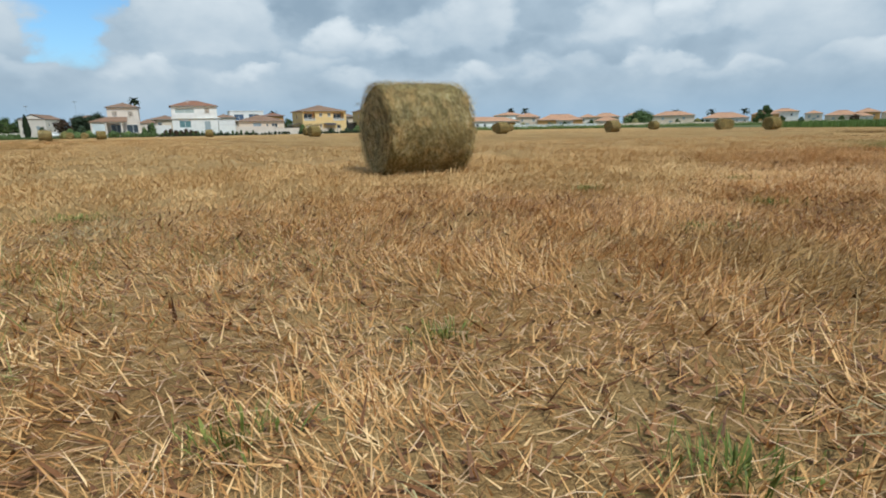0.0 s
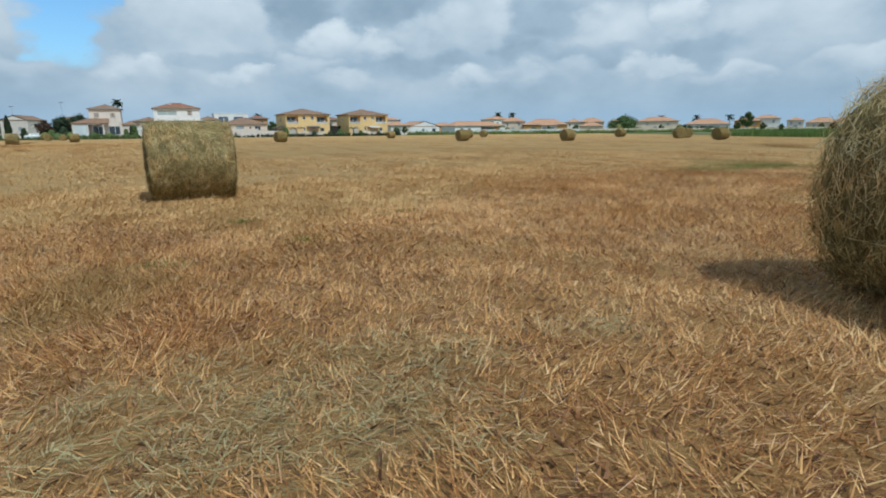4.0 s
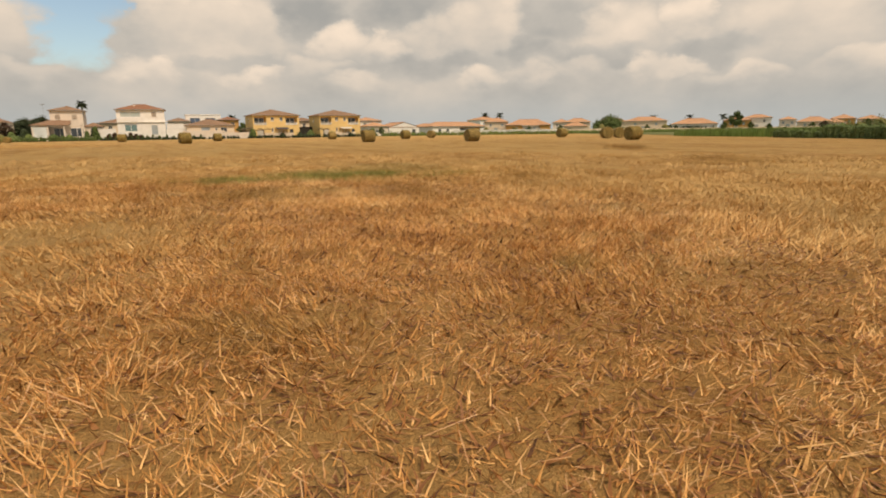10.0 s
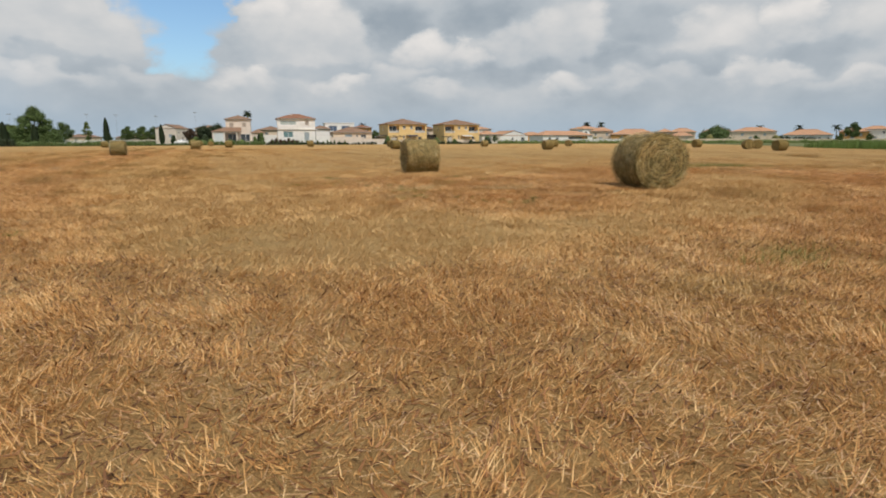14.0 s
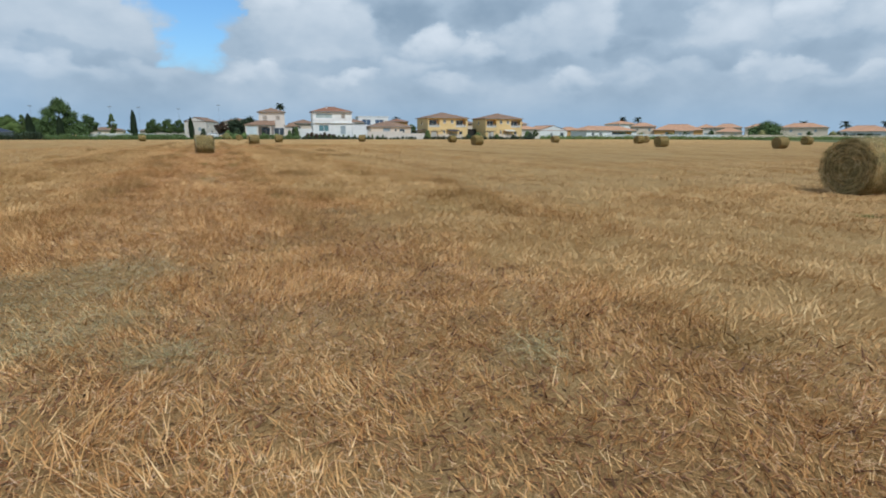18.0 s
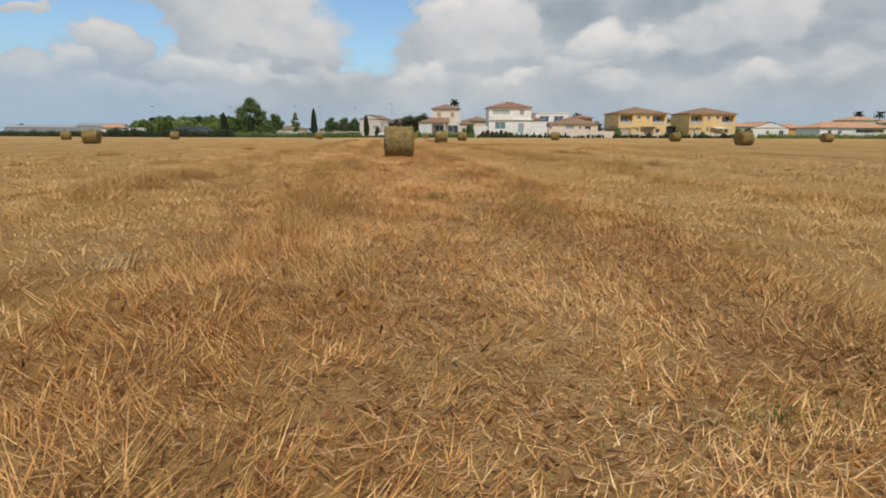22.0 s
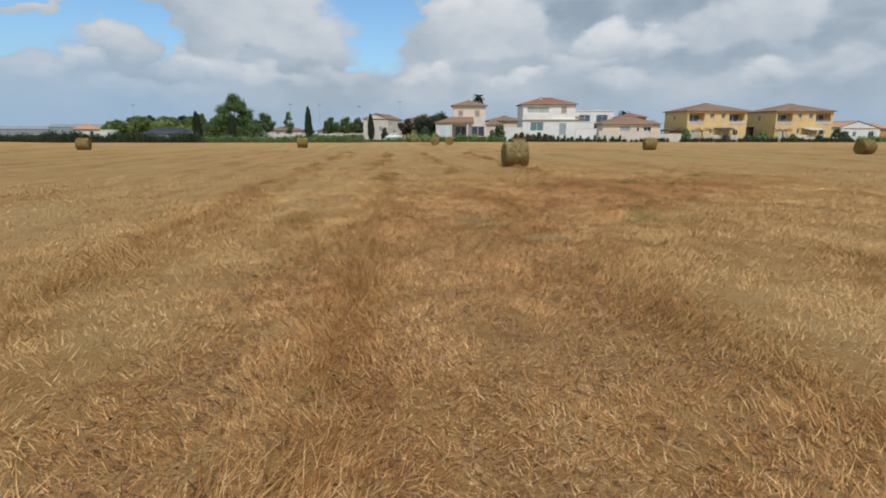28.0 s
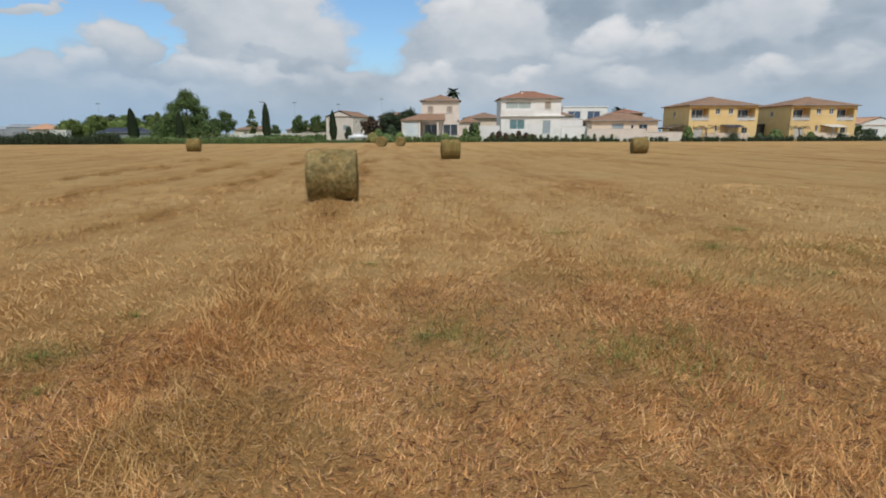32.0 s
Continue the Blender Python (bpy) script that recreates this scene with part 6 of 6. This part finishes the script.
hedge("bramble_bank", [(-150, 150), (-100, 128), (-80, 120)], 0.9, 2.0, LEAF_DARK, 260, 0.24, 40, "low dark brambles along the field edge")
hedge("bramble_hedge", [(-80, 119.5), (-76, 117.5), (-64, 117.8), (-49, 118.6)], 1.4, 2.2, LEAF_DARK, 480, 0.22, 41, "dark bramble hedge along the field edge")
hedge("verge_hedge", [(-50, 119.4), (-30, 121), (-18, 122.5)], 0.72, 2.2, LEAF, 320, 0.20, 48, "rank dark green grass and brambles along the field edge")
hedge("garden_hedge", [(11.5, 131.9), (30, 131.6), (46, 130.9)], 0.6, 1.0, LEAF_DARK, 240, 0.14, 38, "low uneven dark green hedge along garden walls")
hedge("low_hedge", [(-8, 130), (0, 131), (11, 131.5)], 1.0, 1.6, LEAF, 220, 0.2, 42, "low clipped green hedge before the pale house")
hedge("field_edge_hedge", [(48, 130.8), (66, 131.2), (86, 132.5)], 0.7, 1.2, LEAF_DARK, 150, 0.22, 43, "low dark hedge before the yellow houses")
hedge("dry_verge_hedge", [(92, 139), (118, 133), (146, 114), (194, 105), (250, 88)], 0.6, 2.2, LEAF_LIGHT, 150, 0.26, 44, "light green rough verge before the far walls")
hedge("low_bushes", [(81.2, -4), (80.4, -7), (79.2, -10)], 0.5, 1.4, LEAF, 420, 0.12, 37, "low green bushes at the end of the crop")
hedge("far_bushes", [(79, -10), (76, -16), (69, -32)], 0.72, 1.7, LEAF, 520, 0.12, 45, "dark green scrub in front of the crop")
hedge("dry_scrub", [(82.5, -10), (80.5, -14), (78, -19)], 1.1, 1.6, LEAF_DRY, 420, 0.12, 49, "brownish green scrub behind the dark bushes")
hedge("wood_edge", [(-123.5, 216), (-104, 218), (-84, 224)], 4.6, 6.0, LEAF_LIGHT, 420, 0.34, 39, "light green thicket along the edge of the far wood")
hedge("back_hedge", [(-44, 168), (-30, 168), (-14, 164)], 1.2, 1.6, LEAF, 150, 0.22, 46, "green hedge along the lane")
hedge("far_hedge", [(200, 120), (213, 108)], 2.0, 1.6, LEAF_DARK, 180, 0.26, 47, "trimmed dark hedge before a far house")


def strip(name, pts, mat, z, label):
    me = mesh_from(name, [(x, y, z) for x, y in pts], [tuple(range(len(pts)))], [mat])
    return tagged(new(name, me), label, "grass", kind="structure")


VERGE = surface("verge_grass", (0.085, 0.115, 0.03), (0.15, 0.17, 0.06), 3.0, (0.20, 0.18, 0.08), big=0.15, rough=0.95)
strip("grass_verge", [(-42, 123), (-12, 126), (-8, 131), (48, 130), (86, 131.5), (110, 137), (150, 112), (105, 33), (92, 12), (82, -12), (70, -40), (420, -40), (420, 420), (-420, 420), (-420, 200), (-150, 148), (-100, 128), (-60, 122)], VERGE, 0.03, "green grass verge and gardens round the houses")


def blades(x0, x1, inside, n, h, w, seed):
    r = np.random.default_rng(seed)
    p = np.stack([x0[0] + r.random(n) * (x1[0] - x0[0]), x0[1] + r.random(n) * (x1[1] - x0[1])], 1)
    p = p[inside(p)]
    n = len(p)
    a = r.random(n) * 6.283
    hh = h * (0.7 + 0.5 * r.random(n))
    base = np.stack([p[:, 0], p[:, 1], np.full(n, 0.0)], 1)
    off = np.stack([np.cos(a), np.sin(a), 0 * a], 1) * w
    top = base + np.stack([r.normal(0, 0.25, n) * hh * 0.5, r.normal(0, 0.25, n) * hh * 0.5, hh], 1)
    return np.stack([base - off, base + off, top], 1)


stuff("verge_tufts", blades((-60, 122.5), (-8, 136), lambda p: (p[:, 1] > 123 + np.maximum(0, p[:, 0] + 42) * 0.15) & ((p[:, 0] < -20) | (p[:, 1] < 129)), 36000, 0.55, 0.06, 51), LEAF, "rough green grass on the verge", "grass")
CROP_EDGE = [(66, -40), (78.5, -12), (88, 12), (101, 31), (119, 60), (140, 92)]


def in_crop(p):
    """Beyond the crop's near edge, and no further than its depth."""
    xs, ys = zip(*[(x, y) for x, y in CROP_EDGE])
    d = p[:, 0] - np.interp(p[:, 1], ys, xs)
    return (d > 0) & (d < 34) & (p[:, 1] < 18) & (rng.random(len(p)) < np.where(d < 6, 1.0, 0.35))


stuff("green_crop", blades((60, -40), (176, 92), in_crop, 330000, 0.85, 0.05, 52), CROP, "dense waist-high green crop at the field edge", "crop")


# ---------------------------------------------------------------- car and floodlights
def parked_car(x, y, turn):
    root = new("car")
    root.matrix_world = pose(x, y, 0.03, 0, 0, turn)
    tagged(root, "white sport utility car parked before a pale house", "car")
    prof = [(-2.1, 0.36), (-2.12, 0.85), (-1.98, 1.10), (-1.15, 1.20), (-0.60, 1.68), (1.35, 1.72), (1.90, 1.18), (2.06, 1.05), (2.10, 0.48), (1.95, 0.34)]
    bm = bmesh.new()
    l = [bm.verts.new((a, -0.82 + (0.10 if b > 1.3 else 0), b)) for a, b in prof]
    r = [bm.verts.new((a, 0.82 - (0.10 if b > 1.3 else 0), b)) for a, b in prof]
    bm.faces.new(l), bm.faces.new(r[::-1])
    for k in range(len(prof)):
        j = (k + 1) % len(prof)
        bm.faces.new((l[j], l[k], r[k], r[j]))
    bmesh.ops.bevel(bm, geom=bm.edges[:], offset=0.05, segments=2, affect="EDGES")
    part("body", bm, CARPAINT, root, smooth=True)
    for s in (-1, 1):
        for a, w in ((-0.62, 0.72), (0.2, 0.75), (1.05, 0.45)):
            part("side_window", box_bm(w, 0.02, 0.36, (a, s * 0.765 - 0.01, 1.23), 0.005), GLASS, root)
        for a in (-1.25, 1.25):
            wheel = part("wheel", tube_bm([(a, s * 0.70, 0.31), (a, s * 0.86, 0.31)], [0.31, 0.31], 16), RUBBER, root)
            part("rim", tube_bm([(a, s * 0.85, 0.31), (a, s * 0.872, 0.31)], [0.19, 0.17], 12), METAL, wheel)
    part("rear_light", box_bm(0.05, 0.3, 0.18, (-2.03, -0.75, 0.78)), LEAF_RED, root)
    part("headlight", box_bm(0.08, 0.3, 0.14, (1.95, -0.75, 0.74)), GLASS, root)


parked_car(-14.6, 149.5, 4)


def floodlight(x, y, h):
    root = new("floodlight_mast")
    root.matrix_world = pose(x, y, 0)
    tagged(root, "tall thin floodlight mast with a cluster of lamps", "light mast", "floodlight masts")
    part("pole", tube_bm([(0, 0, -0.1), (0, 0, h)], [0.05, 0.03], 8), METAL, root)
    bar = part("crossbar", box_bm(1.6, 0.08, 0.08, (-0.8, -0.04, h - 0.1)), METAL, root)
    for k in range(4):
        part("lamp", box_bm(0.3, 0.25, 0.3, (-0.78 + 0.42 * k, -0.2, h - 0.3), 0.03), METAL, bar)


for x, y, h in ((-140, 262, 14), (-98, 252, 13.5), (-63, 235, 13), (-55, 250, 13.5), (-40, 262, 13.5), (-22, 262, 15.5)):
    floodlight(x, y, h)


# ---------------------------------------------------------------- rough grass on the ridges between the rows
RIDGE_SPOTS = [(-5.3, 22.5), (-5.3, 22.1), (-5.1, 22.9), (-3.2, 24.6), (-3.1, 23.3), (-3.5, 22.3), (-6.8, 33.1), (-4.2, 32.3), (-1.5, 20.0), (-1.9, 23.1), (4.6, 25.8), (-8.0, 23.7), (-6.3, 21.4), (-3.4, 20.6),
               (-4.5, -6.5), (-0.7, -9.2), (0.9, -22.9), (-3.6, -17.7), (0.7, -27.0), (7.8, -21.8), (8.7, -22.4), (6.8, -22.1), (6.3, -24.6), (8.5, -25.7), (8.0, -27.4), (8.1, -28.1), (5.8, -22.4), (-1.1, -23.8), (5.3, -25.2), (5.1, -29.2),
               (-3.2, 19.1), (-2.9, 18.7), (-3.5, 18.7), (-3.7, 19.6), (-2.4, 19.6), (-4.2, 20.3), (40.7, -29.5), (41.5, -29.7), (34.9, -30.4), (46.7, -20.2), (41.9, -19.2), (36.7, -30.7)]

# the tallest of them, two or three clumps each
UNCUT_SPOTS = [(-1.2, -2.7), (-1.4, -1.3), (-1.9, -1.8), (-0.9, -1.6), (5.5, 1.8), (5.2, 2.3), (8.5, 8.7), (7.8, 10.4), (-5.0, -15.8), (-4.4, -14.9), (-10.1, 14.9), (-6.2, 7.4), (-1.4, -5.4), (5.6, -24.6), (7.7, -25.5), (8.5, -25.6), (-13.4, 6.0), (-7.4, -0.8), (-3.8, -5.4), (-5.0, -5.4), (0.0, -12.4), (2.0, 1.9)]


def rough_clumps(spots):
    """Uncut grass in oblong clumps along the rows, leaning one way in each."""
    pieces = []
    for k, (x, y) in enumerate(spots):
        n = 460
        v = rng.normal(0, 1, (n, 2)) * (0.20, 0.42)
        p = np.stack([x + v[:, 0] - v[:, 1] * math.sin(ROW), y + v[:, 1]], 1)
        pieces.append(stalks(p, 0.19 * np.exp(-0.5 * (v[:, 0] / 0.25) ** 2) + 0.05, 0.0054, 0.62, k * 2.4, 1.0))
    return np.concatenate(pieces)


def patch_spots(kind):
    """Places strewn over the ovals of one kind, about five to the square metre."""
    out = []
    for turn, ovals in PATCHES[kind]:
        c, w = math.cos(radians(turn)), math.sin(radians(turn))
        for x, y, a, b in ovals:
            for k in range(max(1, min(9, int(5 * a * b)))):
                q, f = 0.8 * math.sqrt((k + 0.3) / 9), 2.4 * k
                u, v = a * q * math.cos(f), b * q * math.sin(f)
                out.append((x + u * c - v * w, y + u * w + v * c))
    return out


def ridge_line():
    """Clumps strewn along the ridges of uncut grass, with gaps."""
    g, out = np.random.default_rng(23), []
    for middle, half, thick in RIDGES[4:8]:
        for y in np.arange(-29, 62, 0.75):
            if g.random() < thick * 1.1 * (0.15 + 0.85 * (math.sin(y * 0.55 + 3 * middle) > -0.35)):
                out.append(((middle + 0.5 * half * g.normal() - y * math.sin(ROW)) / math.cos(ROW), y + 0.3 * g.normal()))
    return out


stuff("ridge_grass", rough_clumps(RIDGE_SPOTS + patch_spots("dark") + ridge_line() + [(x + 0.22 * math.sin(7 * k + x), y + 0.38 * (k - 1)) for x, y in UNCUT_SPOTS for k in range(3)]), RIDGE_GRASS, "tufts of brown uncut grass on the ridges between mown rows", "grass")

# ---------------------------------------------------------------- weeds in the stubble
def weed_blades(x, y, r, h, n, seed):
    g = np.random.default_rng(seed)
    a, q = g.random(n) * 6.283, np.abs(g.normal(0, 0.5, n)) * r
    base = np.stack([x + q * np.cos(a) * 1.3, y + q * np.sin(a), np.full(n, relief(x, y) - 0.005)], 1)
    t = a + g.normal(0, 1.2, n)
    ln = h * (0.25 + 0.7 * g.random(n))
    lean = np.clip(g.normal(0.6, 0.35, n), 0.05, 1.4)
    tip = base + np.stack([np.cos(t) * np.sin(lean), np.sin(t) * np.sin(lean), np.cos(lean)], 1) * ln[:, None]
    w = np.where(g.random(n) < 0.12, 0.0040, 0.0018) * (0.5 + g.random(n))
    off = np.stack([-np.sin(t) * w, np.cos(t) * w, 0 * w], 1)
    mid = base + (tip - base) * 0.5 + np.array([0, 0, 0.008])
    return np.concatenate([np.stack([base, mid - off, mid + off], 1), np.stack([mid + off, mid - off, tip], 1)])


START_WEEDS = [(14.74, -37.38, 0.14, 0.11), (14.92, -37.2, 0.12, 0.12), (15.88, -37.88, 0.06, 0.10), (16.43, -38.2, 0.10, 0.08), (14.94, -37.59, 0.06, 0.10), (14.4, -37.7, 0.06, 0.08), (13.6, -30.6, 0.5, 0.07), (17.0, -32.96, 0.4, 0.08), (17.05, -44.5, 0.32, 0.10), (19.47, -46.36, 0.10, 0.10), (15.08, -34.62, 0.2, 0.10), (14.31, -34.12, 0.13, 0.09), (14.95, -33.73, 0.12, 0.08), (15.87, -38.6, 0.1, 0.10), (16.82, -38.66, 0.14, 0.09), (15.58, -37.77, 0.2, 0.08), (16.3, -38.9, 0.1, 0.09), (16.6, -39.0, 0.12, 0.08), (17.2, -38.2, 0.12, 0.09), (21.0, -46.0, 0.15, 0.09), (15.6, -46.7, 0.5, 0.07), (18.3, -32.5, 0.25, 0.08), (19.9, -31.0, 0.4, 0.08), (12.5, -33.2, 0.4, 0.08)]
TURN_WEEDS = [(17.9, -30.9, 0.3, 0.08), (6.9, -40.6, 0.15, 0.08), (8.4, -40.2, 0.2, 0.08)]
ROW_WEEDS = [(4.41, -25.05, 0.35, 0.10), (4.43, 31.18, 0.30, 0.09), (5.95, 30.75, 0.5, 0.08), (1.35, 30.81, 0.35, 0.10), (1.6, 31.8, 0.25, 0.08), (8.71, 34.99, 0.5, 0.09), (1.36, -10.89, 0.18, 0.12), (29.6, -27.8, 0.5, 0.07), (31.8, -27.7, 0.9, 0.08), (30.9, -27.2, 0.8, 0.07), (4.38, -24.4, 0.3, 0.09), (2.32, -18.98, 0.3, 0.08), (2.6, -17.6, 0.5, 0.07), (1.43, -10.5, 0.12, 0.1), (0.86, 27.94, 0.1, 0.08), (1.8, 30.19, 0.2, 0.08), (-1.24, 18.12, 0.1, 0.06), (7.0, 33.0, 0.4, 0.08), (9.4, 33.4, 0.35, 0.08), (6.6, 36.2, 0.7, 0.08), (3.6, 33.9, 0.2, 0.08), (9.8, 36.5, 0.6, 0.08)]
WEEDS = START_WEEDS + TURN_WEEDS + ROW_WEEDS
stuff("green_weeds", np.concatenate([weed_blades(x, y, r, h, int(50 + 620 * r), 200 + k) for k, (x, y, r, h) in enumerate(WEEDS)]), WEED, "scattered green weeds growing through the dry stubble", "weeds")


# ---------------------------------------------------------------- green regrowth in patches
REGROWTH = [(31.6, -27.9, 1.5, 0.5, 9000), (33.2, -28.4, 0.9, 0.4, 4000), (29.6, -27.8, 0.6, 0.4, 2500), (6.4, 31.0, 0.35, 0.5, 1500), (7.6, 33.6, 0.7, 0.6, 2600), (10.0, 34.6, 0.8, 0.5, 2200), (4.7, 31.2, 0.25, 0.5, 1300),
            (2.0, 22.8, 0.35, 0.5, 1300), (15.2, -35.9, 0.6, 0.3, 900), (16.9, -44.6, 0.4, 0.3, 1000), (2.7, -12.0, 0.2, 0.7, 900), (-1.1, 22.2, 0.4, 0.9, 1400), (13.8, -32.5, 0.7, 0.5, 1200)]


def regrowth():
    pieces = []
    for x, y, sx, sy, n in REGROWTH:
        p = np.stack([x + sx * rng.normal(0, 1, n), y + sy * rng.normal(0, 1, n)], 1)
        p = p[rng.random(n) < np.clip(2.5 * (fast_noise(p[:, 0], p[:, 1], 51, 2.2) - 0.2), 0.1, 1)]
        pieces.append(stalks(p, 0.10, 0.0055, 0.5, 0.0, 2.0))
    return np.concatenate(pieces)


stuff("green_regrowth", regrowth(), straw_material("regrowth_green", [(0.2, (0.11, 0.12, 0.022)), (0.5, (0.21, 0.21, 0.05)), (0.85, (0.36, 0.33, 0.10))], field=False), "yellowish green regrowth showing through the stubble in patches", "grass")
